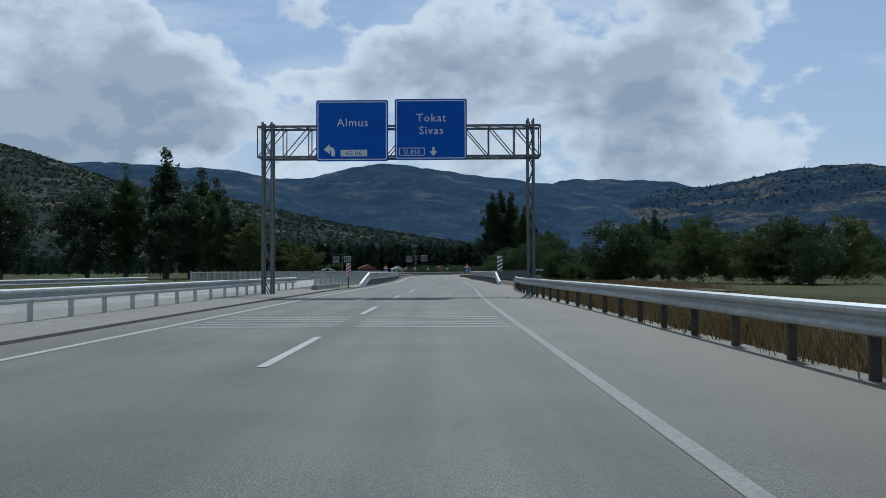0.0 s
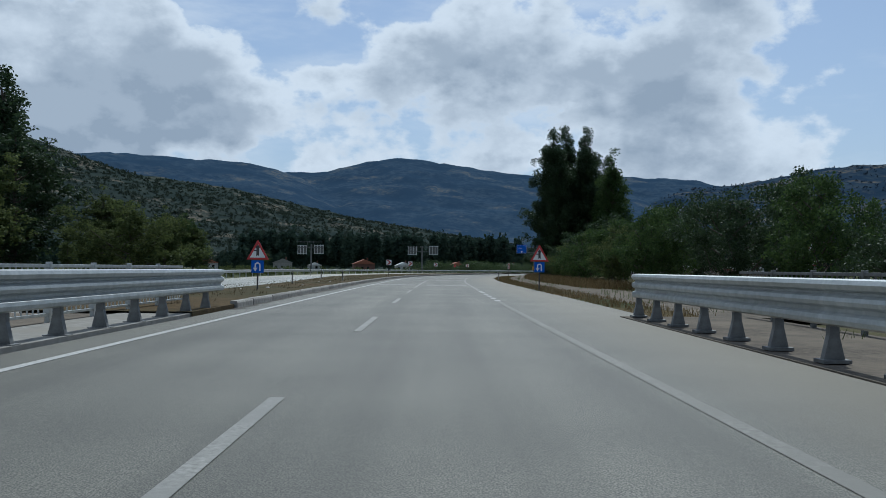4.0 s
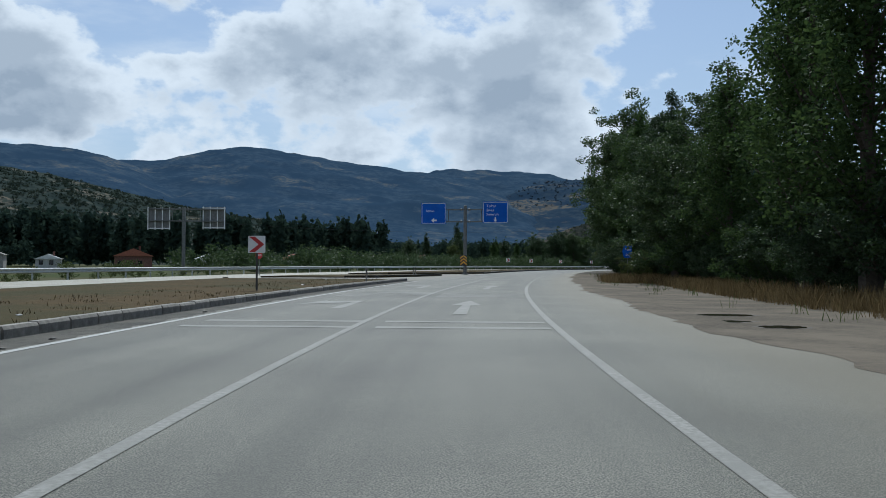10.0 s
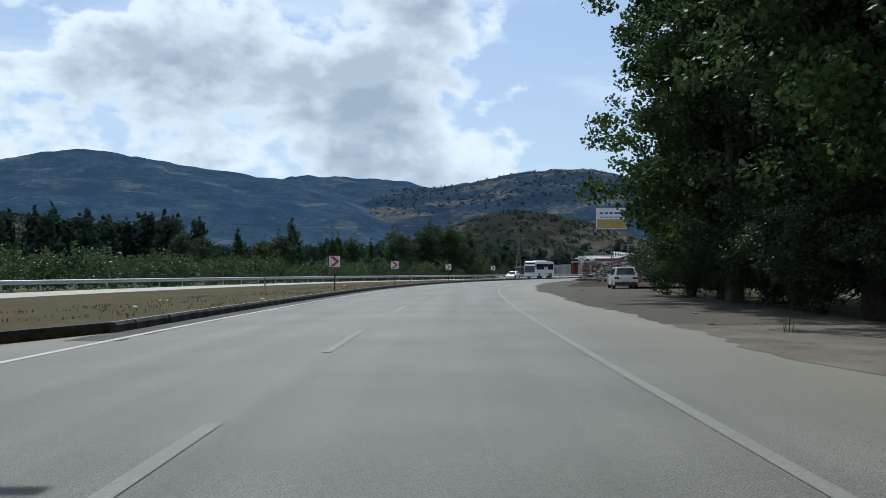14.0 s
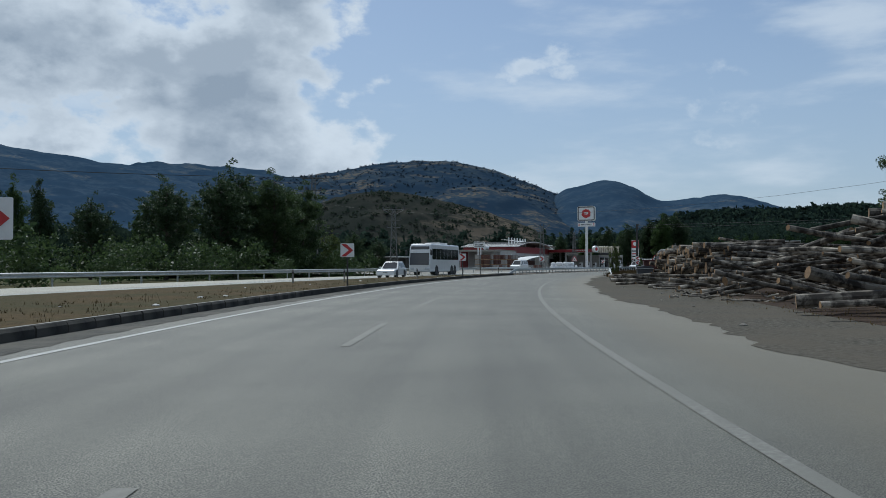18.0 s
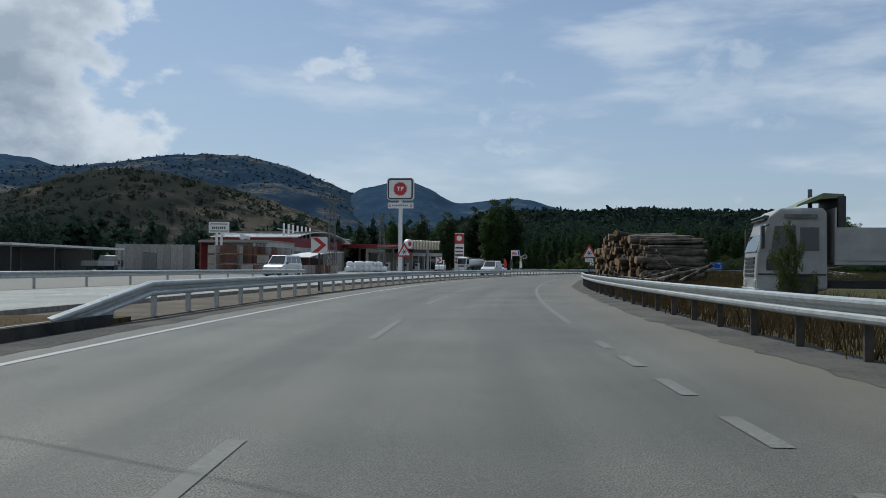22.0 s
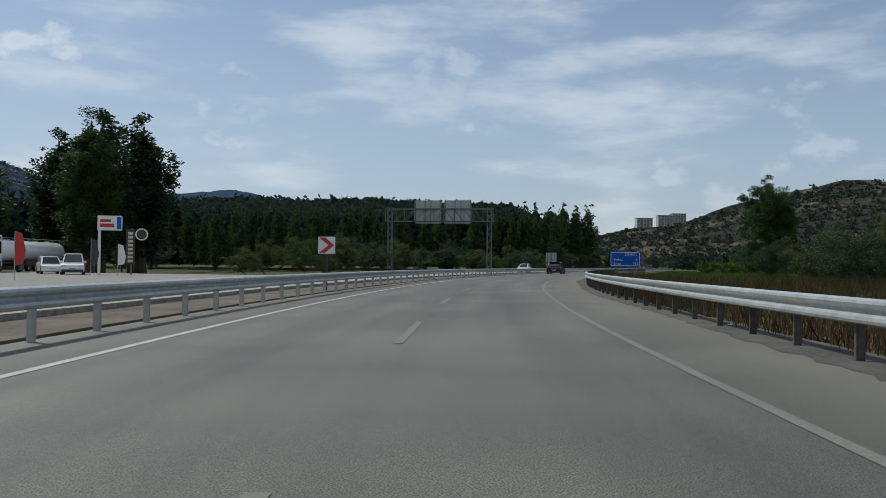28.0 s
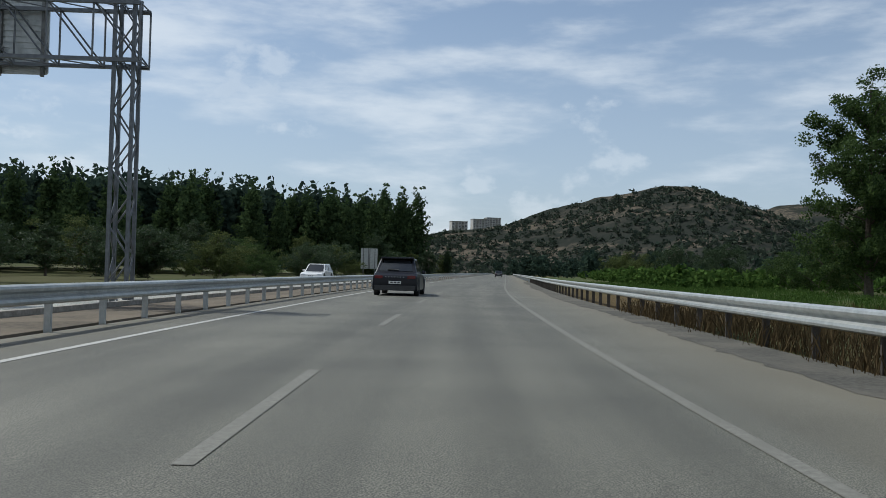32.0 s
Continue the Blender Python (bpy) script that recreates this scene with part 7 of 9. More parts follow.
    for y, d in ((r - 0.012, -1), (f + 0.012, 1)):
        z = belt * 0.52 if d < 0 else clearance + 0.22
        bm = B()
        box(bm, -0.26, 0.26, y - 0.01 if d < 0 else y - 0.02, y + 0.02 if d < 0 else y + 0.012, z, z + 0.11, 0.004)
        plate_ob = part("number_plate", bm, "white", ob)
        for k in range(3):
            bm = B()
            yy = y - 0.011 if d < 0 else y + 0.013
            box(bm, -0.19 + 0.15 * k, -0.09 + 0.15 * k, yy - 0.002, yy + 0.002, z + 0.025, z + 0.085)
            part("plate_bar", bm, "post_dark", plate_ob)
    bm = B()
    if style == "suv":
        box(bm, -wt - 0.02, wt + 0.02, roof1 - 0.28, roof1 + 0.1, H - 0.05, H + 0.015, 0.015)
        part("roof_spoiler", bm, paint, ob)
        bm = B()
        rod(bm, (-0.35, rear + 0.12, belt + 0.14), (0.12, rear + 0.10, belt + 0.12), 0.018, 6)
        part("rear_wiper", bm, "plastic", ob)
        for sx in (-1, 1):
            bm = B()
            rod(bm, (sx * 0.6, r - 0.02, clearance + 0.06), (sx * 0.6, r + 0.2, clearance + 0.06), 0.05, 12)
            part("exhaust_tip", bm, "rim", ob)
        for k in range(7):
            bm = B()
            box(bm, -0.42 + 0.125 * k, -0.36 + 0.125 * k, r - 0.014, r - 0.002, belt * 0.80, belt * 0.83)
            part("badge_letter", bm, "rim", ob)
    else:
        bm.free()
    return ob


car(at(731.8, -4.95), "black sport utility car with tinted windows on the road", 4.7, 1.92, 1.62, "car_black", "suv", wheel_r=0.37)
car(at(905, -1.7), "dark grey hatchback driving far ahead on the road", 4.3, 1.78, 1.5, "car_grey", "hatch")
p = pose(68.4, 374.6, 0, 0, 0, turn(386))
car(p, "old white estate car parked on the gravel lay-by", 4.2, 1.66, 1.46, "car_white", "estate", wheel_r=0.29)
car(at(485, -15.4, 0, 180), "white hatchback on the opposite carriageway", 4.0, 1.7, 1.45, "car_white", "hatch")
car(at(598.5, -12.3, 0, 180), "white passenger van on the opposite carriageway", 4.5, 1.83, 1.85, "car_white", "van", "van")
car(at(565.5, -24.8, 0, 180), "white minibus on the opposite carriageway", 4.9, 1.9, 2.0, "car_white", "van", "van", wheel_r=0.34)
car(pose(244.8, 601.8, 0, 0, 0, 133), "white panel van parked by the filling station", 5.4, 2.0, 2.45, "car_white", "van", "van", wheel_r=0.35)
car(pose(262.6, 603.6, 0, 0, 0, 150), "white car parked beyond the filling station", 4.3, 1.76, 1.5, "car_white", "hatch")
car(pose(262.0, 599.8, 0, 0, 0, 140), "white car parked beyond the filling station", 4.5, 1.8, 1.75, "car_white", "estate")
car(at(760, -14.6, 0, 180), "grey car on the opposite carriageway behind the rail", 4.3, 1.75, 1.45, "car_white", "hatch")


def coach(m):
    ob = thing("coach", m, "white long-distance coach with dark glass on the opposite carriageway", "bus")
    L, W, H = 12.2, 2.5, 3.5
    bm = B()
    side_body(bm, [(-L / 2, 0.35), (L / 2 - 0.1, 0.35), (L / 2, 1.2), (L / 2 - 0.28, 2.9), (L / 2 - 0.7, H), (-L / 2 + 0.2, H), (-L / 2, 3.0)], W, 0.14, 0.03)
    part("body", bm, "car_white", ob)
    pane(ob, "windscreen", [(-1.12, L / 2 + 0.03, 1.15), (1.12, L / 2 + 0.03, 1.15), (1.06, L / 2 - 0.36, 3.2), (-1.06, L / 2 - 0.36, 3.2)][::-1])
    for sx in (-1, 1):
        for k in range(7):
            y = -5.6 + 1.55 * k
            x = sx * 1.235
            q = [(x, y, 1.75), (x, y + 1.48, 1.75), (x * 0.985, y + 1.48, 2.95), (x * 0.985, y, 2.95)]
            pane(ob, "side_window", q if sx > 0 else q[::-1])
        for y in (3.6, -2.6, -3.95):
            bm = B()
            rod(bm, (sx * 0.9, y, 0.5), (sx * 1.255, y, 0.5), 0.62, 22)
            part("wheel_arch", bm, "plastic", ob)
            wheel(ob, sx * 1.12, y, 0.5, 0.3)
        bm = B()
        box(bm, sx * 0.85 - 0.22, sx * 0.85 + 0.22, L / 2 - 0.12, L / 2 + 0.01, 0.62, 0.85, 0.03)
        part("headlight", bm, "lamp_clear", ob)
        bm = B()
        rod(bm, (sx * 1.2, L / 2 - 0.2, 2.9), (sx * 1.45, L / 2 + 0.15, 2.75), 0.03, 6)
        box(bm, sx * 1.45 - 0.12, sx * 1.45 + 0.12, L / 2 + 0.05, L / 2 + 0.2, 2.2, 2.75, 0.03)
        part("mirror", bm, "plastic", ob)
    bm = B()
    box(bm, -0.9, 0.9, -2.0, 1.2, H, H + 0.22, 0.06)
    part("roof_unit", bm, "car_white", ob)
    t = lettering(ob, "TOKAT ALMUS", 0.42, 0, 0, 0, "blue")
    t.matrix_local = pose(1.262, 1.2, 1.25, 90, 0, 90)
    bm = B()
    rod(bm, (1.24, 2.3, 1.35), (1.262, 2.3, 1.35), 0.3, 20)
    part("emblem", bm, "blue", ob)
    for a, b2 in ((-4.6, 0.9), (-4.2, 1.3), (-3.7, 1.0)):
        bm = B()
        box(bm, 1.25, 1.262, a, a + 0.3, b2, b2 + 0.7)
        part("side_pattern", bm, "post_dark", ob)


coach(at(508.5, -18.0, 0, 180))


def cab(ob, L, W, H, paint, y0):
    """A lorry's cab whose nose is at y0."""
    bm = B()
    side_body(bm, [(y0 - L, 0.55), (y0 - 0.05, 0.45), (y0, 1.0), (y0 - 0.05, 1.75), (y0 - 0.38, H - 0.25), (y0 - 0.7, H), (y0 - L + 0.1, H), (y0 - L, H - 0.15)], W, 0.09, 0.03)
    c = part("cab", bm, paint, ob)
    visor = box(B(), -W * 0.46, W * 0.46, y0 - 0.42, y0 - 0.22, H - 0.36, H - 0.22, 0.04)
    part("sun_visor", visor, "glass_dark", ob)
    for sx in (-1, 1):
        part("wheel_arch", box(B(), sx * W / 2 - 0.04, sx * W / 2 + 0.012, y0 - 1.75, y0 - 0.75, 0.4, 1.0, 0.1), "plastic", ob)
        part("door_vent", box(B(), sx * W / 2 - 0.02, sx * W / 2 + 0.008, y0 - 0.75, y0 - 0.3, 1.15, 1.5, 0.02), "plastic", ob)
        part("sill_line", box(B(), sx * W / 2 - 0.02, sx * W / 2 + 0.008, y0 - L + 0.05, y0 - 0.06, 1.0, 1.05), "plastic", ob)
        part("roof_stripe", box(B(), sx * W / 2 - 0.05, sx * W / 2 - 0.012, y0 - L + 0.3, y0 - 0.8, H - 0.32, H - 0.2), "galv_dark", ob)
    pane(ob, "windscreen", [(-W * 0.44, y0 - 0.035, 1.72), (W * 0.44, y0 - 0.035, 1.72), (W * 0.42, y0 - 0.36, H - 0.4), (-W * 0.42, y0 - 0.36, H - 0.4)][::-1])
    for sx in (-1, 1):
        x = sx * (W / 2 + 0.002)
        q = [(x, y0 - 0.42, 1.62), (x, y0 - 1.15, 1.62), (x * 0.985, y0 - 1.15, H - 0.55), (x * 0.985, y0 - 0.55, H - 0.55)]
        pane(ob, "door_window", q[::-1] if sx > 0 else q)
        q = [(x, y0 - 1.28, 1.75), (x, y0 - L + 0.25, 1.75), (x * 0.985, y0 - L + 0.25, H - 0.6), (x * 0.985, y0 - 1.28, H - 0.6)]
        pane(ob, "rear_side_window", q[::-1] if sx > 0 else q)
        bm = B()
        box(bm, sx * W * 0.36 - 0.2, sx * W * 0.36 + 0.2, y0 - 0.1, y0 + 0.015, 0.62, 0.86, 0.03)
        part("headlight", bm, "lamp_clear", ob)
        bm = B()
        rod(bm, (sx * W * 0.48, y0 - 0.4, H - 0.5), (sx * (W * 0.5 + 0.22), y0 - 0.15, H - 0.6), 0.025, 6)
        box(bm, sx * (W * 0.5 + 0.22) - 0.1, sx * (W * 0.5 + 0.22) + 0.1, y0 - 0.2, y0 - 0.1, H - 1.25, H - 0.55, 0.02)
        part("mirror", bm, "plastic", ob)
    bm = B()
    for k in range(5):
        box(bm, -W * 0.34, W * 0.34, y0 - 0.05, y0 + 0.012, 0.95 + 0.13 * k, 1.03 + 0.13 * k)
    part("grille", bm, "plastic", ob)
    bm = B()
    box(bm, -W / 2, W / 2, y0 - 0.25, y0 + 0.05, 0.35, 0.6, 0.04)
    part("bumper", bm, paint, ob)
    return c


def tanker(m):
    ob = thing("tanker_lorry", m, "white fuel tanker lorry parked at the filling station", "lorry")
    cab(ob, 2.2, 2.45, 3.45, "car_white", 7.0)
    bm = B()
    box(bm, -0.45, 0.45, -6.6, 5.0, 0.75, 1.0, 0.03)
    part("chassis", bm, "plastic", ob)
    bm = B()
    n = 26
    rings = []
    for y, k in ((-6.6, 0.55), (-6.5, 0.86), (-6.25, 1.0), (4.0, 1.0), (4.25, 0.86), (4.35, 0.55)):
        rings.append([bm.verts.new((1.22 * k * math.cos(2 * math.pi * j / n), y, 2.05 + 0.98 * k * math.sin(2 * math.pi * j / n))) for j in range(n)])
    for a, b in zip(rings, rings[1:]):
        for j in range(n):
            bm.faces.new((a[j], a[(j + 1) % n], b[(j + 1) % n], b[j]))
    bm.faces.new(rings[0]), bm.faces.new(rings[-1][::-1])
    tank = part("tank", bm, "car_white", ob, smooth=True)
    for y in (-5.0, -2.6, -0.2, 2.2):
        bm = B()
        rod(bm, (0, y, 3.0), (0, y, 3.12), 0.28, 14)
        part("hatch", bm, "galv", tank)
    bm = B()
    rod(bm, (-0.7, -6.3, 3.25), (-0.7, 4.0, 3.25), 0.03, 6)
    for y in np.arange(-6.2, 4.1, 1.45):
        rod(bm, (-0.7, y, 2.8), (-0.7, y, 3.25), 0.02, 5)
    part("handrail", bm, "galv", tank)
    for y in (5.9, 1.8, -3.3, -4.6, -5.9):
        for sx in (-1, 1):
            wheel(ob, sx * 1.05, y, 0.5, 0.32)
    for sx in (-1, 1):
        bm = B()
        box(bm, sx * 1.15 - 0.05, sx * 1.15 + 0.05, -1.9, 0.9, 0.55, 1.1, 0.03)
        part("side_guard", bm, "plastic", ob)


tanker(pose(268.4, 615.9, 0, 0, 0, 114))


# White lorry paint greyed to hold the shade of the cab's side.
M["cab_shaded_white"] = mat("shaded_white_paint", (0.42, 0.43, 0.42), (0.33, 0.335, 0.325), scale=1.6, rough=0.5, bump=0.03, c=(0.28, 0.275, 0.26), cscale=0.5)
M["tarp_green"] = mat("pale_green_sheet", (0.20, 0.24, 0.14), (0.14, 0.17, 0.10), scale=4, rough=0.7, bump=0.2)


def flatbed(m, label, L, W, H, y0, drop):
    ob = thing("flatbed_lorry", m, label, "lorry", "lorries")
    cab(ob, 2.1 * H / 3.1, W, H, "cab_shaded_white", y0)
    y1 = y0 - 2.3 * H / 3.1
    bm = B()
    box(bm, -W * 0.2, W * 0.2, y0 - L, y1, 0.6, 0.85, 0.02)
    part("chassis", bm, "plastic", ob)
    FZ = 1.08 if L < 7 else 1.45
    bed = part("bed", box(B(), -W / 2, W / 2, y0 - L, y1, FZ - 0.13, FZ, 0.02), "cab_shaded_white", ob)
    n = 4
    for sx in (-1, 1):
        for k in range(n):
            a = y0 - L + (y1 - y0 + L) * k / n
            b = y0 - L + (y1 - y0 + L) * (k + 1) / n
            bm = B()
            box(bm, sx * W / 2 - 0.03, sx * W / 2 + 0.03, a + 0.03, b - 0.03, FZ, FZ + drop, 0.01)
            for z in (0.3, 0.6):
                box(bm, sx * (W / 2 + 0.03) - 0.012, sx * (W / 2 + 0.03) + 0.012, a + 0.1, b - 0.1, FZ + drop * z, FZ + drop * z + 0.05)
            part("drop_side", bm, "cab_shaded_white", bed)
    part("headboard", box(B(), -W / 2, W / 2, y1 - 0.06, y1, FZ, FZ + drop * 1.6, 0.01), "cab_shaded_white", bed)
    part("tailboard", box(B(), -W / 2, W / 2, y0 - L, y0 - L + 0.05, FZ, FZ + drop, 0.01), "cab_shaded_white", bed)
    if L > 7:
        part("headboard_frame", box(B(), -W / 2, W / 2, y1 - 0.32, y1 - 0.10, FZ, H + 0.35, 0.02), "plastic", bed)
        part("tarpaulin_roll", prism(B(), [(y1 - 0.3, H + 0.3), (y1 + 0.35, H + 0.28), (y1 + 1.1, H + 0.02), (y1 + 1.0, H + 0.12), (y1 + 0.3, H + 0.45), (y1 - 0.3, H + 0.42)], -W * 0.45, W * 0.45, Matrix.Rotation(radians(90), 4, "Z")), "tarp_green", bed)
    for y in (y0 - 1.2, y0 - L + 1.4) + ((y0 - L + 2.7,) if L > 7 else ()):
        for sx in (-1, 1):
            wheel(ob, sx * (W / 2 - 0.17), y, 0.48 if L > 7 else 0.36, 0.3)
    if L > 7:
        bm = B()
        rod(bm, (W * 0.42, y1 + 0.2, 0.9), (W * 0.42, y1 + 0.2, H + 0.75), 0.07, 10)
        part("exhaust_stack", bm, "galv_dark", ob)
    return ob


fx, fy = -0.60, 0.80
flatbed(pose(143.5 - fx * 4.5, 477.6 - fy * 4.5, -0.1, 0, 0, 36.9), "white cab lorry with a grey drop-side bed parked behind the rail", 9.5, 2.45, 3.05, 4.5, 1.0)
flatbed(pose(153.2, 555.2, -0.1, 0, 0, -48), "small white drop-side lorry parked by a wall", 5.2, 1.8, 2.1, 2.6, 0.4)

# ---- timber yard ----
M["log_bark"] = mat("pale_peeling_bark", (0.34, 0.30, 0.24), (0.03, 0.025, 0.02), scale=2.6, rough=0.95, bump=0.6, c=(0.05, 0.041, 0.032), cscale=0.7, rnd=0.6, lo=0.44, hi=0.56)
M["bark_dark"] = mat("dark_rough_bark", (0.062, 0.050, 0.038), (0.022, 0.018, 0.014), scale=7, rough=0.95, bump=0.9, c=(0.13, 0.11, 0.085), cscale=0.9, rnd=0.4)
M["log_end"] = mat("cut_wood", (0.34, 0.21, 0.10), (0.20, 0.12, 0.058), scale=9, rough=0.85, bump=0.2, rnd=0.35)


def log_mesh(length, r, seed):
    """A log along x, slightly bent, with pale cut ends."""
    q = random.Random(seed)
    me = bpy.data.meshes.new("log")
    n, rings = 9, []
    verts, faces = [], []
    for k in range(4):
        x = length * (k / 3 - 0.5)
        oy, oz, rr = q.uniform(-0.04, 0.04), q.uniform(-0.03, 0.03), r * (1.08 - 0.2 * k / 3) * q.uniform(0.95, 1.05)
        for j in range(n):
            a = 2 * math.pi * j / n
            verts.append((x, oy + rr * math.cos(a), oz + rr * math.sin(a)))
    for k in range(3):
        for j in range(n):
            faces.append((k * n + j, k * n + (j + 1) % n, (k + 1) * n + (j + 1) % n, (k + 1) * n + j))
    faces.append(tuple(range(n))[::-1])
    faces.append(tuple(range(3 * n, 4 * n)))
    me.from_pydata(verts, [], faces)
    me.materials.append(M["log_bark"])
    me.materials.append(M["log_end"])
    me.polygons[len(faces) - 1].material_index = me.polygons[len(faces) - 2].material_index = 1
    me.update()
    return me


LOGS = [log_mesh(4.4, 0.16, 1), log_mesh(4.8, 0.19, 2), log_mesh(4.0, 0.14, 3), log_mesh(5.2, 0.17, 4)]
DARK_LOGS = [log_mesh(4.6, 0.17, 21), log_mesh(4.9, 0.21, 22), log_mesh(4.3, 0.13, 23), log_mesh(5.0, 0.24, 24), log_mesh(4.5, 0.10, 25)]
for me in DARK_LOGS:
    me.materials[0] = M["bark_dark"]
OFFCUTS = [log_mesh(0.5, 0.035, 15), log_mesh(0.9, 0.03, 16), log_mesh(0.35, 0.05, 17)]
POLES = [log_mesh(3.4, 0.06, 5), log_mesh(4.4, 0.075, 6), log_mesh(2.6, 0.05, 7)]


def log_stack(label, s0, s1, e, layers, seed, long=1.0, skew=10.0, thick=1.0):
    """Logs laid across, their cut ends towards the road."""
    q = random.Random(seed)
    mid = (s0 + s1) / 2
    ob = thing("log_stack", at(mid, e, 0, skew), label, "log pile", "stacks of logs")
    half = (s1 - s0) / 2
    kinds = LOGS + POLES if thick <= 1 else DARK_LOGS
    for lay in range(layers):
        y = -half + 0.1 * lay
        while y < half - 0.1 * lay:
            z = 0.12 * thick + 0.20 * thick * lay + q.uniform(-0.06, 0.06)
            me = q.choice(kinds)
            k = q.uniform(0.6, 0.95) * thick
            share("log", me, ob, pose(2.3 * long + q.uniform(-0.45, 0.45) * thick, y, z, q.uniform(0, 360), q.uniform(-3, 3), q.uniform(-5, 5)) @ Matrix.Diagonal((long * q.uniform(0.85, 1.05), k, k, 1)))
            y += thick * (q.uniform(0.20, 0.32) if me in LOGS + DARK_LOGS else q.uniform(0.12, 0.2))
    for k in range(7):
        share("log", q.choice(kinds), ob, pose(2.3 * long + q.uniform(-1, 1), q.uniform(-half, half) * 0.8, thick * (0.20 * layers + 0.12), 0, q.uniform(-7, 7), q.uniform(-20, 20)) @ Matrix.Diagonal((long, 0.9, 0.9, 1)))
    return ob


def log_heap(label, s0, s1, e0, e1, h, n, seed, meshes, flat=10):
    q = random.Random(seed)
    ob = thing("log_heap", at((s0 + s1) / 2, (e0 + e1) / 2, 0), label, "log pile", "heaps of logs")
    for k in range(n):
        u, v = q.uniform(-1, 1), q.uniform(-1, 1)
        top = h * max(0.12, (1 - abs(u) ** 2.2) * (1 - abs(v) ** 2.2))
        share("log", q.choice(meshes), ob, pose(v * (e1 - e0) / 2, u * (s1 - s0) / 2, 0.12 + top * q.uniform(0.0, 1.0) ** 0.5, q.uniform(0, 360), q.uniform(-flat, flat), q.gauss(0, 28)) @ Matrix.Scale(q.uniform(0.75, 1.1), 4))
    return ob


log_heap("long heap of weathered logs tossed over one another", 427, 447, 7.0, 17.5, 2.7, 280, 1, LOGS[:1] + POLES * 2, 15)
log_heap("heap of weathered logs behind the stacks", 440, 462, 14, 24, 2.9, 150, 2, LOGS + POLES * 2, 13)
log_stack("neat stack of pale logs with cut ends towards the road", 453, 461, 7.9, 10, 3)
log_stack("high stack of pale logs with cut ends towards the road", 464.5, 473, 7.9, 10, 4)
log_stack("high stack of logs with orange cut ends behind the guardrail", 547.5, 557.0, 5.0, 13, 5, 0.9, 20.0, 1.18)
log_heap("loose poles lying beside the stacks", 445, 475, 5.4, 7.4, 0.5, 26, 6, POLES, 4)
log_heap("leaning poles against the log stack", 541, 545, 5, 9, 1.8, 9, 7, POLES + LOGS[:1], 32)
log_heap("low spread heap of thin peeled poles", 566, 580, 15, 26, 1.1, 90, 8, POLES, 8)
# bark litter over the yard
log_heap("bark strips and offcuts strewn on the yard", 432, 486, 4.6, 8.2, 0.03, 90, 9, OFFCUTS, 2)
tufts("bark_litter", "scattered bark and splinters on the soil", verge_spots(1500, 398, 490, 5.2, 12, 0.0, 17, 1.0), 0.05, 5, "straw", 17)


# ---- containers, block, poles ----
M["rust_red"] = mat("rusty_red_steel", (0.060, 0.015, 0.013), (0.034, 0.011, 0.010), scale=2.5, rough=0.75, bump=0.2, c=(0.08, 0.024, 0.018), cscale=0.7)
M["orange_load"] = mat("orange_tarpaulin", (0.15, 0.05, 0.032), (0.11, 0.038, 0.026), scale=3, rough=0.8, bump=0.3)
ob = thing("skip_container", pose(122.2, 453.6, -0.05, 0, 0, -40), "rust-red open steel skip on the yard", "container")
bm = B()
prism(bm, [(-1.9, 0.25), (1.9, 0.25), (2.05, 1.5), (-2.05, 1.5)], -1.0, 1.0)
part("body", bm, "rust_red", ob)
for k in range(6):
    bm = B()
    x = -1.75 + 0.7 * k
    box(bm, x - 0.05, x + 0.05, -1.06, -1.0, 0.3, 1.48)
    part("rib", bm, "rust_red", ob)
bm = B()
for y in (-1.0, 1.0):
    box(bm, -2.1, 2.1, y - 0.07, y + 0.07, 1.46, 1.58, 0.02)
part("rim", bm, "rust_red", ob)
bm = B()
for x in (-1.5, 1.5):
    box(bm, x - 0.1, x + 0.1, -1, 1, 0, 0.26)
part("skid", bm, "galv_dark", ob)
ob = thing("covered_trailer", pose(128.5, 458.0, -0.05, 0, 0, -40), "trailer with an orange covered load behind the skip", "trailer")
bm = B()
box(bm, -2.4, 2.4, -1.1, 1.1, 0.8, 1.6, 0.04)
part("body", bm, "rust_red", ob)
bm = B()
prism(bm, [(-2.3, 1.6), (2.3, 1.6), (2.1, 2.3), (0.3, 2.45), (-2.1, 2.2)], -1.0, 1.0)
part("load", bm, "orange_load", ob)
for x in (-1.4, 1.4):
    for y in (-0.95, 0.95):
        w = thing_part("wheel", ob, pose(x, y, 0.42, 0, 0, 90))
        bm = B()
        rod(bm, (-0.12, 0, 0), (0.12, 0, 0), 0.42, 18)
        part("tyre", bm, "tyre", w)
M["bin_grey"] = mat("blue_grey_plastic", (0.050, 0.056, 0.066), (0.036, 0.040, 0.048), scale=3, rough=0.6, bump=0.1, c=(0.075, 0.078, 0.08), cscale=0.9)
ob = thing("waste_bin", pose(110.8, 444.0, -0.02, 0, 0, -35) @ Matrix.Scale(0.85, 4), "dark blue-grey wheeled waste bin at the yard entrance", "bin")
part("body", prism(B(), [(-0.52, 0.14), (0.52, 0.14), (0.62, 1.05), (-0.62, 1.05)], -0.42, 0.42), "bin_grey", ob)
part("lid", prism(B(), [(-0.66, 1.05), (0.66, 1.05), (0.60, 1.16), (0.0, 1.24), (-0.60, 1.16)], -0.46, 0.46), "bin_grey", ob)
part("rim", box(B(), -0.68, 0.68, -0.48, 0.48, 0.98, 1.04, 0.02), "galv", ob, "pale worn rim")
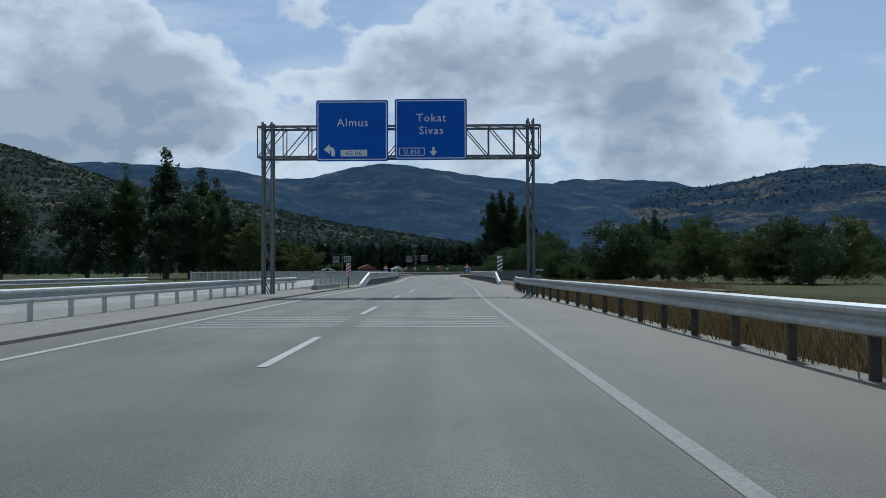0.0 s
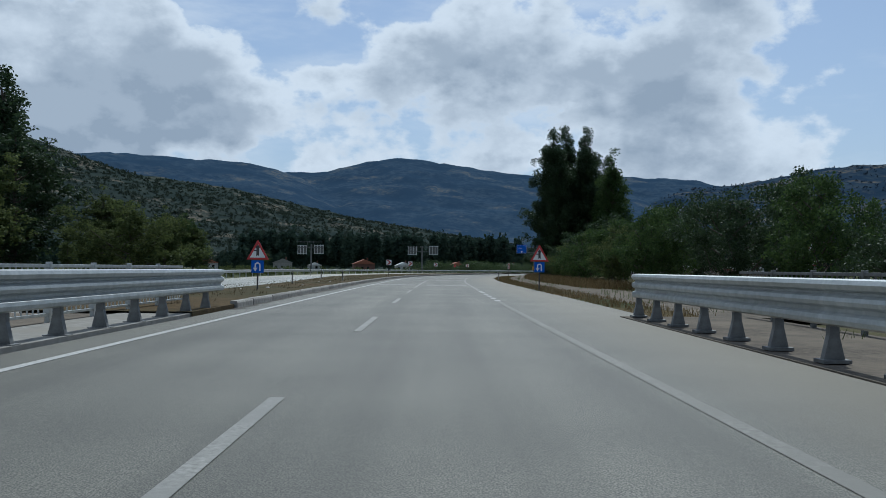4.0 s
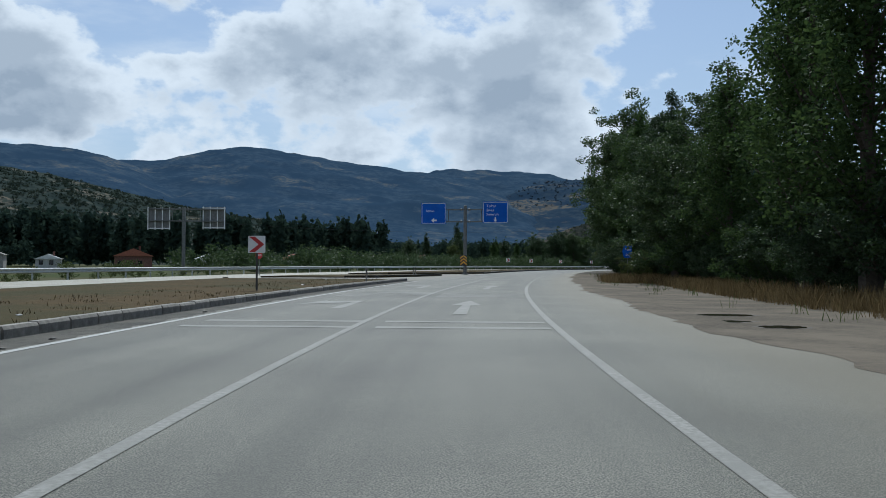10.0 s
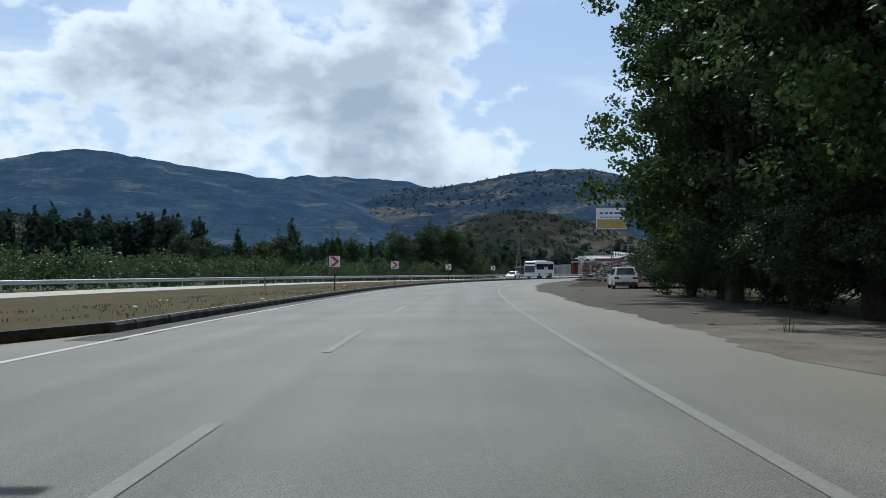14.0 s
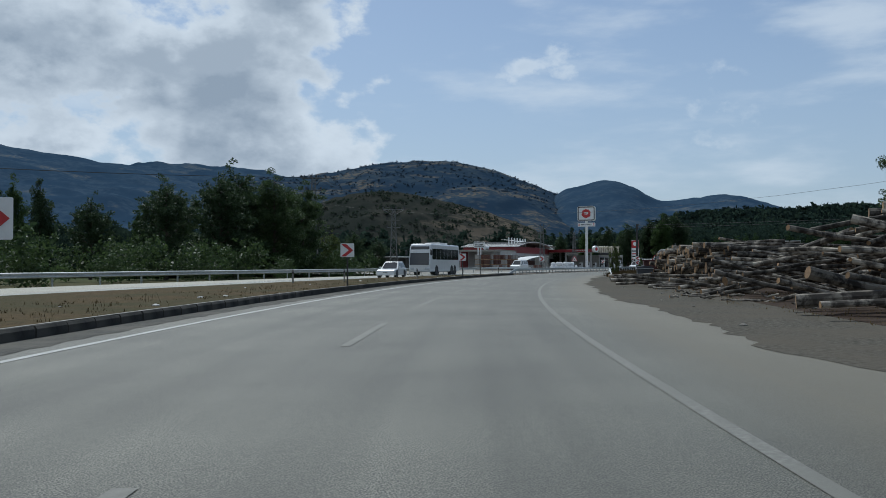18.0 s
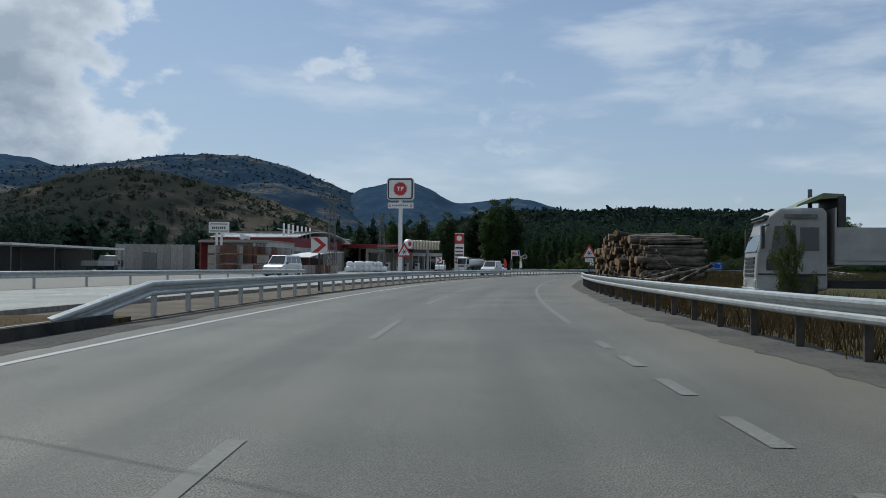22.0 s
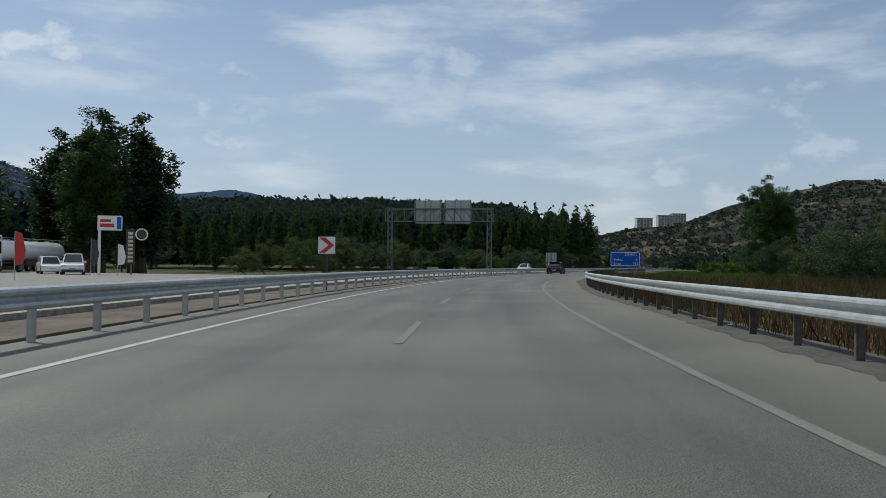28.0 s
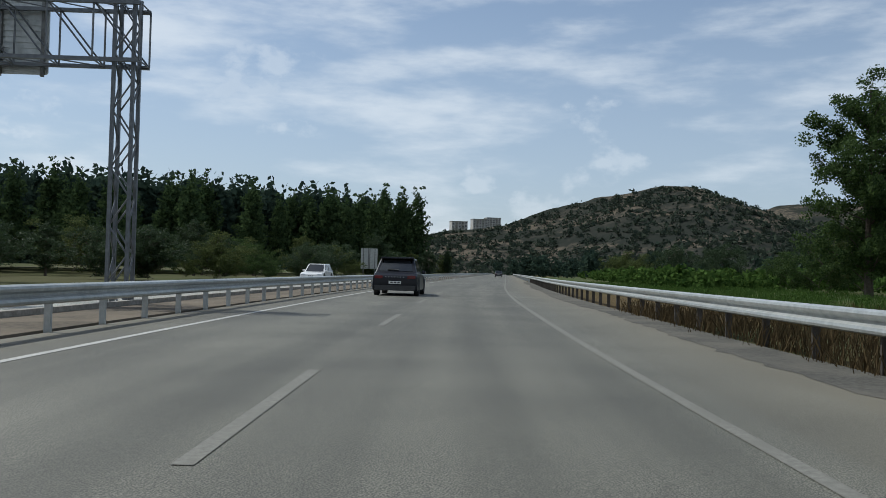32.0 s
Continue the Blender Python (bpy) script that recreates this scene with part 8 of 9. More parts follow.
for x in (-0.42, 0.42):
    for y in (-0.3, 0.3):
        part("wheel", rod(B(), (x, y - 0.03, 0.08), (x, y + 0.03, 0.08), 0.08, 10), "tyre", ob)


def cable(points, r=0.018, sag=0.6, name="cable"):
    """One hanging cable, a tube through eighteen bays."""
    a, b = Vector(points[0]), Vector(points[1])
    bm = B()
    n, k5 = 18, 5
    side = Vector((0, 0, 1)).cross(b - a).normalized()
    rings = []
    for k in range(n + 1):
        t = k / n
        p = a.lerp(b, t) + Vector((0, 0, -4 * sag * t * (1 - t)))
        rings.append([bm.verts.new(p + r * (math.cos(2 * math.pi * c / k5) * side + Vector((0, 0, math.sin(2 * math.pi * c / k5))))) for c in range(k5)])
    for u, v in zip(rings, rings[1:]):
        for c in range(k5):
            bm.faces.new((u[c], u[(c + 1) % k5], v[(c + 1) % k5], v[c]))
    bm.faces.new(rings[0])
    bm.faces.new(rings[-1][::-1])
    return bm


def wooden_pole(x, y, h, label, rz=0):
    ob = thing("utility_pole", pose(x, y, -0.3, 0, 0, rz), label, "utility pole", "utility poles")
    bm = B()
    rod(bm, (0, 0, 0), (0, 0, h + 0.3), 0.14, 10, 0.10)
    part("pole", bm, "post_dark", ob)
    for z in (0.15, 0.4):
        bm = B()
        rod(bm, (0, 0, h + 0.3 - z), (0.18, 0, h + 0.3 - z), 0.03, 8)
        rod(bm, (0.18, 0, h + 0.25 - z), (0.18, 0, h + 0.42 - z), 0.045, 8)
        part("insulator", bm, "galv_dark", ob)
    return ob


wooden_pole(131.4, 467.6, 5.35, "dark wooden pole with cables beside the yard", -40)
wooden_pole(184, 392, 7.5, "dark wooden pole beyond the timber yard", -40)


def pylon(x, y, h, rz, label):
    """A slim steel lattice mast with cross arms."""
    ob = thing("lattice_pylon", pose(x, y, -0.4, 0, 0, rz), label, "pylon", "lattice pylons")
    bm = B()
    def half(z):
        return 0.62 - 0.42 * z / h
    for sx in (-1, 1):
        for sy in (-1, 1):
            rod(bm, (sx * half(0), sy * half(0), 0), (sx * half(h), sy * half(h), h), 0.05, 5)
    part("leg", bm, "galv_dark", ob)
    bm = B()
    n = int(h / 0.9)
    for k in range(n):
        z0, z1 = h * k / n, h * (k + 1) / n
        for sx, sy, tx, ty in ((-1, -1, 1, -1), (1, -1, 1, 1), (1, 1, -1, 1), (-1, 1, -1, -1)):
            a, b2 = half(z0), half(z1)
            rod(bm, (sx * a, sy * a, z0), (tx * b2, ty * b2, z1), 0.022, 4)
            rod(bm, (tx * a, ty * a, z0), (sx * b2, sy * b2, z1), 0.022, 4)
    part("lattice", bm, "galv_dark", ob)
    for z, w in ((h, 1.6), (h - 1.6, 1.0), (h - 2.7, 1.0)):
        bm = B()
        for y in (-0.18, 0.18):
            rod(bm, (-w, y, z), (w, y, z), 0.055, 5)
        if z == h:
            rod(bm, (-w, 0, z), (0, 0, z - 0.9), 0.05, 5)
            rod(bm, (w, 0, z), (0, 0, z - 0.9), 0.05, 5)
        arm = part("cross_arm", bm, "galv_dark", ob)
        for xx in ((-w, -0.35, 0.35, w) if z == h else (-w, w)):
            bm = B()
            rod(bm, (xx, 0, z), (xx, 0, z + 0.2), 0.05, 8)
            rod(bm, (xx, 0, z + 0.16), (xx, 0, z + 0.42), 0.15, 10, 0.09)
            part("insulator", bm, "plastic", arm)
    return ob


pylon(111.4, 508.5, 13.2, -30, "steel lattice pylon beside the opposite carriageway")
pylon(127.2, 516.4, 9.9, -30, "steel lattice pylon beyond the opposite carriageway")
pylon(183.6, 556.4, 10.2, -50, "steel lattice pylon at the edge of the yard")
pylon(214.6, 584.6, 10.4, -60, "steel lattice pylon with a transformer platform at the filling station")
ob = thing("power_cable", Matrix(), "thin dark cables from a wooden pole", "cable")
for dz in (0.0, 0.25):
    part("cable", cable(((131.5, 467.5, 5.2 - dz), (184, 392, 7.5 - dz)), 0.016, 0.5), "post_dark", ob)
wooden_pole(139.4, 396.4, 13.4, "tall dark wooden pole behind the timber yard", -20)
ob = thing("power_cable", Matrix(), "dark sagging cable crossing high over the road", "cable")
part("cable", cable(((111.7, 508.6, 9.55), (139.4, 396.4, 13.47)), 0.010, 5.17), "post_dark", ob)
ob = thing("power_cable", Matrix(), "thin power cables between the pylons", "cable")
for q in ((111.4, 508.5, 12.9), (112.2, 508.0, 12.9)):
    part("cable", cable((q, (127.2, 516.4, 9.6)), 0.018, 0.3), "post_dark", ob)
    part("cable", cable((q, (-10, 470, 12.0)), 0.018, 2.0), "post_dark", ob)


# ---- filling station and yards on the left ----
M["tin_white"] = mat("white_sheet_metal", (0.72, 0.72, 0.70), (0.60, 0.60, 0.58), scale=1.2, rough=0.5, bump=0.05, c=(0.55, 0.54, 0.51), cscale=0.3)
M["render"] = mat("white_render", (0.50, 0.495, 0.47), (0.40, 0.395, 0.375), scale=2.0, rough=0.9, bump=0.2, c=(0.36, 0.35, 0.33), cscale=0.25)
M["brick"] = mat("stacked_brick", (0.17, 0.085, 0.062), (0.10, 0.052, 0.04), scale=3.5, rough=0.9, bump=0.4, rnd=0.3)
M["block_grey"] = mat("grey_blocks", (0.33, 0.31, 0.28), (0.22, 0.21, 0.19), scale=3.0, rough=0.9, bump=0.4, rnd=0.2)
M["roof_tile"] = mat("red_roof_tiles", (0.33, 0.12, 0.07), (0.24, 0.085, 0.05), scale=6, rough=0.85, bump=0.5)
M["red_deep"] = mat("dark_red_board", (0.22, 0.022, 0.025), (0.17, 0.018, 0.02), scale=2, rough=0.5, bump=0.03)
M["scallop"] = mat("cream_scallops", (0.62, 0.55, 0.42), (0.52, 0.46, 0.35), scale=3, rough=0.5, bump=0.05)
M["foil"] = mat("white_plastic_foil", (0.78, 0.78, 0.77), (0.66, 0.66, 0.65), scale=5, rough=0.4, bump=0.5)


def facing(x, y, rz):
    return pose(x, y, 0, 0, 0, rz)


# workshop: a white block beside an open porch, a wide hall with an arched roof behind, a store beyond
ob = thing("workshop_building", pose(206, 599.6, 0, 0, 0, 43), "white flat-roofed workshop with small dark windows", "building")
part("wall", box(B(), -18.5, 0, 0, 11, -0.2, 4.9), "render", ob)
part("roof", box(B(), -18.7, 0.2, -0.2, 11.2, 4.9, 5.15, 0.04), "concrete", ob)
for x0, w0, z0 in ((-16.2, 0.5, 3.0), (-13.0, 0.75, 2.4), (-12.1, 0.75, 2.4), (-6.4, 0.6, 3.2), (-2.6, 0.6, 3.2)):
    w = part("window", box(B(), x0, x0 + w0, -0.04, 0.05, z0, z0 + (1.5 if w0 > 0.7 else 0.8)), "glass_dark", ob)
    bm = B()
    top = z0 + (1.5 if w0 > 0.7 else 0.8)
    for a, b2, c, d in ((x0 - 0.07, x0, z0 - 0.07, top + 0.07), (x0 + w0, x0 + w0 + 0.07, z0 - 0.07, top + 0.07), (x0, x0 + w0, top, top + 0.07), (x0, x0 + w0, z0 - 0.07, z0)):
        box(bm, a, b2, -0.07, 0.02, c, d)
    part("window_frame", bm, "white", w)
part("door", box(B(), -9.6, -8.5, -0.05, 0.05, 0, 2.1), "galv_dark", ob)
for k in range(2):
    unit = part("cooling_unit", box(B(), -4.6 + 1.2 * k, -3.7 + 1.2 * k, -0.4, -0.02, 0.6, 1.3, 0.03), "white", ob)
    part("fan_grille", rod(B(), (-4.15 + 1.2 * k, -0.42, 0.95), (-4.15 + 1.2 * k, -0.40, 0.95), 0.27, 16), "plastic", unit)
part("water_tank", rod(B(), (-15.5, 5, 5.75), (-12.5, 5, 5.75), 0.5, 16), "tin_white", ob)
part("tank_stand", box(B(), -15.2, -12.8, 4.7, 5.3, 5.15, 5.4, 0.02), "galv_dark", ob)
ob = thing("porch", pose(206, 599.6, 0, 0, 0, 43), "open porch on white posts with a dark red back wall", "porch")
part("roof", box(B(), -25.2, -18.75, -0.3, 9, 4.55, 4.85, 0.03), "concrete", ob)
part("back_wall", box(B(), -25.0, -18.75, 8.6, 8.8, -0.2, 4.55), "red_deep", ob)
for k in range(4):
    part("post", box(B(), -25.0 + 2.0 * k, -24.7 + 2.0 * k, 0, 0.3, -0.2, 4.55, 0.02), "render", ob)
ob = thing("arched_hall", pose(225.6, 619, 0, 0, 0, 41), "wide hall with shallow arched pale roof and dark red front", "building")
HALF, SPRING, RISE = 23.0, 6.5, 1.7


def arch(u):
    return SPRING + RISE * (1 - (u / HALF) ** 2)


bm = B()
n = 20
for k in range(n):
    u0, u1 = -HALF + 2 * HALF * k / n, -HALF + 2 * HALF * (k + 1) / n
    prism(bm, [(u0, arch(u0) - 0.15), (u1, arch(u1) - 0.15), (u1, arch(u1)), (u0, arch(u0))], -1.2, 16)
bmesh.ops.remove_doubles(bm, verts=bm.verts, dist=0.001)
part("roof", bm, "tin_white", ob)
for k in range(24):
    u = -HALF + 0.6 + (2 * HALF - 1.2) * k / 23
    part("rib", box(B(), u - 0.07, u + 0.07, -1.25, 16, arch(u) - 0.03, arch(u) + 0.10), "galv_dark", ob)
part("wall", box(B(), -22.5, 22.5, 0, 15.5, -0.2, 4.6), "render", ob)
part("front_band", box(B(), -22.4, 22.4, 0.02, 15.4, 4.6, 6.5), "red_deep", ob, "dark red band under the roof")
for k in range(7):
    x0 = -21 + 6.1 * k
    part("roller_door", box(B(), x0, x0 + 4.2, -0.06, 0.02, 0, 3.8), "galv_dark", ob)
for k in range(7):
    x0 = -21.5 + 3.2 * k
    part("vent_pipe", rod(B(), (x0, 2.0, 6.6), (x0, 2.0, 9.1), 0.2, 10), "white", ob)
ob = thing("store_building", pose(237.0, 628.9, 0, 0, 0, 41), "store with grey walls and a white sloping sheet roof", "building")
part("wall", box(B(), 0, 30, 3.0, 14, -0.2, 7.8), "block_grey", ob)
part("roof", prism(B(), [(2.6, 7.8), (14.4, 9.6), (14.4, 9.75), (2.6, 7.95)], -30.4, 0.4, Matrix.Rotation(radians(90), 4, "Z")), "tin_white", ob)
ob = thing("awning_shed", pose(207.2, 594.2, 0, 0, 0, 36), "open shed under a pale bowed sheet-metal awning", "shed")
part("roof", prism(B(), [(-9.6, 2.5), (-6.0, 2.95), (-1.0, 3.35), (5.0, 3.6), (9.6, 3.65), (9.6, 3.55), (5.0, 3.5), (-1.0, 3.25), (-6.0, 2.85), (-9.6, 2.4)], -2.2, 2.2), "tin_white", ob)
for y in (-2.0, 2.0):
    for x, z in ((-9.2, 2.45), (-3.2, 3.05), (3.2, 3.4), (9.2, 3.56)):
        part("post", rod(B(), (x, y, -0.2), (x, y, z), 0.06, 8), "galv_dark", ob)
part("back_wall", box(B(), -8.5, 9.0, 1.9, 2.05, 0, 2.4), "rust_red", ob)
part("side_wall", box(B(), 9.3, 9.45, -2.0, 2.0, 0, 3.45), "tin_white", ob)
part("counter", box(B(), -5.5, 1.5, -0.6, 0.2, 0, 1.0, 0.03), "orange_load", ob)

# the station's canopy over its shop
ob = thing("station_canopy", pose(243.9, 612.4, 0, 0, 0, 8), "filling station canopy with red fascia and white scalloped edge", "canopy")
part("roof", box(B(), 0.15, 11.9, 0.1, 27.9, 5.3, 6.0, 0.04), "tin_white", ob)
part("fascia", box(B(), 0, 0.14, 0, 28, 5.25, 6.15, 0.02), "red_deep", ob, "dark red fascia board")
for k in range(9):
    bars_of_side = part("fascia_letter", box(B(), -0.02, 0.0, 2.2 + 0.75 * k, 2.65 + 0.75 * k, 5.55, 5.85), "render", ob)
for k in range(10):
    x = 1.7 + 1.05 * k
    bm = B()
    for j in range(6):
        a0, a1 = math.pi * j / 6, math.pi * (j + 1) / 6
        p, p2 = (0.95 * math.sin(a0), 6.0 - 1.0 * math.cos(a0)), (0.95 * math.sin(a1), 6.0 - 1.0 * math.cos(a1))
        prism(bm, [(x - p[0] * 0.55, p[1]), (x - p[0] * 0.55 + 0.62, p[1]), (x - p2[0] * 0.55 + 0.62, p2[1]), (x - p2[0] * 0.55, p2[1])], -0.55 * math.sin(a0 * 0.5 + 0.4), 0.1)
    bmesh.ops.remove_doubles(bm, verts=bm.verts, dist=0.02)
    part("scallop", bm, "scallop", ob)
part("edge_board", box(B(), 1.1, 11.9, -0.02, 0.09, 5.1, 6.9), "plastic", ob)
part("roundel", rod(B(), (0.5, -0.75, 6.1), (0.5, 0.2, 6.1), 1.05, 26), "white", ob, "white roundel with a red middle")
part("roundel_disc", rod(B(), (0.5, -0.79, 6.1), (0.5, -0.752, 6.1), 0.55, 22), "red", ob)
for y in (2.5, 13.5, 25.0):
    for x in (1.5, 10.5):
        part("column", box(B(), x - 0.25, x + 0.25, y - 0.25, y + 0.25, -0.2, 5.3, 0.03), "render", ob)
for y in (4.5, 8):
    for x in (2.8, 9.2):
        pump = part("fuel_pump", box(B(), x - 0.35, x + 0.35, y - 0.5, y + 0.5, 0, 1.9, 0.05), "white", ob)
        part("display", box(B(), x - 0.36, x + 0.36, y - 0.4, y + 0.4, 1.1, 1.6), "post_dark", pump)
ob = thing("shop_building", pose(243.9, 612.4, 0, 0, 0, 8), "grey-white station shop with dark glass front and black sign board", "building")
part("wall", box(B(), -1.0, 24, 29, 41, -0.2, 5.0), "render", ob)
part("roof", box(B(), -1.3, 24.3, 28.7, 41.3, 5.0, 5.4, 0.04), "concrete", ob)
part("wall", box(B(), 12.6, 24, 9, 28.9, -0.2, 4.4), "render", ob)
board = part("sign_board", box(B(), 12.4, 19.5, 8.7, 8.95, 4.4, 6.6, 0.02), "post_dark", ob, "black sign board with white letters")
for k in range(6):
    part("letter", box(B(), 13.0 + 1.0 * k, 13.7 + 1.0 * k, 8.66, 8.7, 5.2, 6.1), "white", board)
for k in range(5):
    part("shop_window", box(B(), 12.9 + 2.2 * k, 14.8 + 2.2 * k, 8.95, 9.05, 0.4, 3.6), "glass_dark", ob)
for k in range(5):
    part("shop_window", box(B(), 0 + 2.4 * k, 2.0 + 2.4 * k, 28.95, 29.05, 0.5, 3.2), "glass_dark", ob)
part("roof_unit", box(B(), 3, 6, 32, 35, 5.4, 6.3, 0.05), "tin_white", ob)


# the station's tall sign
def tall_sign(x, y, rz):
    ob = thing("station_sign", pose(x, y, 0, 0, 0, rz), "tall filling station sign with a red sunburst on a white pole", "sign pylon")
    part("pole", rod(B(), (0, 0, -0.3), (0, 0, 13.2), 0.36, 18), "white", ob)
    bm = B()
    plate(bm, -2.4, 2.4, 12.95, 16.95, -0.55, 0.55, 0.55)
    boxob = part("cabinet", bm, "white", ob)
    for y0, d in ((-0.552, 1), (0.557, -1)):
        frame_line(boxob, -2.3, 2.3, 13.05, 16.85, y0, 0.28, "post_dark", "edge_band", 0.5)
        pts = []
        for k in range(40):
            a = 2 * math.pi * k / 40
            r = 1.35 if k % 2 else 1.08
            pts.append((r * math.cos(a), 14.95 + r * math.sin(a)))
        figure(boxob, pts, y0, "red", "sunburst")
        figure(boxob, [(-0.55, 15.35), (-0.05, 15.35), (-0.05, 15.15), (-0.2, 15.15), (-0.2, 14.55), (-0.4, 14.55), (-0.4, 15.15), (-0.55, 15.15)], y0 - 0.006 if d > 0 else y0 + 0.001, "white", "emblem")
        figure(boxob, [(0.1, 15.35), (0.55, 15.35), (0.62, 15.1), (0.5, 14.88), (0.3, 14.85), (0.3, 14.55), (0.1, 14.55)], y0 - 0.006 if d > 0 else y0 + 0.001, "white", "emblem")
    bm = B()
    plate(bm, -2.3, 2.3, 11.5, 12.5, -0.35, 0.35, 0.08)
    sub = part("name_panel", bm, "white", ob)
    for k in range(9):
        bars_of(sub, -1.5 + 0.33 * k, -1.27 + 0.33 * k, 11.85, 0.28, -0.352, "galv_dark")
    for z in (11.75, 11.98, 12.2):
        bars_of(sub, -2.15, -1.75, z, 0.1, -0.352, "red")
        bars_of(sub, 1.75, 2.15, z, 0.1, -0.352, "red")


tall_sign(217.9, 583.4, -50)
ob = thing("price_sign", pose(266.5, 618.5, 0, 0, 0, -47) @ Matrix.Diagonal((1.2, 1.2, 1.2, 1)), "narrow red and white price pylon", "sign pylon")
part("body", plate(B(), -0.95, 0.95, -0.2, 7.8, -0.2, 0.2, 0.15), "white", ob)
for y in (-0.203,):
    figure(ob, [(-0.95, 5.6), (0.95, 5.6), (0.95, 7.6), (0.0, 7.75), (-0.95, 7.6)], y, "red", "top_panel")
    figure(ob, [(0.55 * math.cos(2 * math.pi * k / 20), 6.75 + 0.55 * math.sin(2 * math.pi * k / 20)) for k in range(20)], y - 0.006, "white", "roundel")
    for k in range(5):
        figure(ob, [(-0.8, 1.6 + 0.75 * k), (0.8, 1.6 + 0.75 * k), (0.8, 1.95 + 0.75 * k), (-0.8, 1.95 + 0.75 * k)], y, "red" if k % 2 else "post_dark", "price_line")
ob = thing("yard_sign", pose(169.1, 559.5, 0, 0, 0, -47), "white double-posted yard sign with grey writing", "sign")
for x in (-0.3, 0.3):
    part("post", box(B(), x - 0.12, x + 0.12, -0.1, 0.1, -0.2, 5.0, 0.01), "white", ob)
brd = part("board", plate(B(), -1.25, 1.25, 4.95, 6.25, -0.16, 0.0, 0.04), "white", ob)
for z in (5.1, 5.95):
    bars_of(brd, -1.1, 1.1, z, 0.12, -0.161, "galv_dark")
for k in range(7):
    bars_of(brd, -0.85 + 0.25 * k, -0.68 + 0.25 * k, 5.4, 0.3, -0.161, "post_dark")
ob = thing("gas_sign", pose(262.7, 596.3, -0.35, 0, 0, -50), "white and red sign with a blue edge on post", "sign")
part("post", box(B(), -0.9, -0.7, -0.1, 0.1, -0.2, 4.2, 0.01), "white", ob)
brd = part("board", plate(B(), -0.95, 0.95, 4.0, 5.2, -0.12, 0.12, 0.05), "white", ob)
bars_of(brd, -0.75, 0.35, 4.25, 0.3, -0.122, "red")
bars_of(brd, -0.75, 0.1, 4.68, 0.22, -0.122, "red")
bars_of(brd, 0.55, 0.9, 4.1, 1.0, -0.122, "blue")
for k, (x, y, h, tone) in enumerate(((260.0, 595.2, 2.9, "post_dark"), (261.5, 593.9, 2.5, "white"), (245.3, 583.5, 2.8, "red"))):
    ob = thing("advertising_flag", pose(x, y, 0, 0, 0, -58), ("dark", "white", "red")[k] + " feather flag on a thin pole beside the forecourt", "flag", "advertising flags")
    part("pole", rod(B(), (0, 0, -0.1), (0, 0, h), 0.025, 6), "galv", ob)
    part("cloth", prism(B(), [(0.0, 0.8), (0.5, 0.9), (0.62, h * 0.6), (0.4, h * 0.95), (0.0, h)], -0.01, 0.01), tone, ob)


ob = thing("totem_sign", pose(265.9, 597.4, 0, 0, 0, -52), "dark upright shop sign with pale letters and a round emblem", "sign")
part("post", box(B(), -0.06, 0.06, -0.06, 0.06, -0.2, 4.0, 0.01), "galv_dark", ob)
brd = part("board", plate(B(), -0.42, 0.3, 0.9, 3.9, -0.12, -0.06, 0.05), "post_dark", ob)
for k in range(8):
    bars_of(brd, -0.26, 0.14, 1.05 + 0.34 * k, 0.22, -0.121, "scallop")
part("emblem_ring", rod(B(), (0.85, -0.12, 3.45), (0.85, 0.02, 3.45), 0.52, 24), "white", ob)
part("emblem_disc", rod(B(), (0.85, -0.13, 3.45), (0.85, -0.115, 3.45), 0.42, 24), "post_dark", ob)
part("emblem_arm", box(B(), 0.0, 0.85, -0.03, 0.03, 3.4, 3.5), "galv_dark", ob)


# pallets of bricks and blocks, wrapped bales, the yard wall
def pallet_stack(x, y, rz, tone, high):
    ob = thing("brick_pallet", pose(x, y, 0, 0, 0, rz), "stacked pallets of " + ("reddish bricks" if tone == "brick" else "grey blocks") + " in the yard", "pallet", "pallets of bricks")
    for k in range(high):
        z = 0.05 + 1.12 * k
        part("pallet", box(B(), -0.55, 0.55, -0.5, 0.5, z, z + 0.12), "log_end", ob)
        bm = B()
        for j in range(4):
            box(bm, -0.53, 0.53, -0.48, 0.48, z + 0.13 + 0.235 * j, z + 0.13 + 0.235 * j + 0.225)
        part("brick_load", bm, tone, ob)


q = random.Random(8)
for i in range(9):
    for j in range(3):
        if q.random() < 0.86:
            p = road(583 + 1.6 * i + q.uniform(-0.15, 0.15), -37.5 - 2.1 * j + q.uniform(-0.2, 0.2))
            pallet_stack(p.x, p.y, turn(590) + q.uniform(-4, 4), "brick" if (i < 5) != (q.random() < 0.2) else "block_grey", 2 if j == 0 and i > 1 else (3 if j else 1))
for i in range(9):
    p = road(579 + 1.5 * i, -30.5 + q.uniform(-0.4, 0.4))
    pallet_stack(p.x, p.y, turn(600) + q.uniform(-5, 5), "block_grey" if q.random() < 0.6 else "brick", 1)


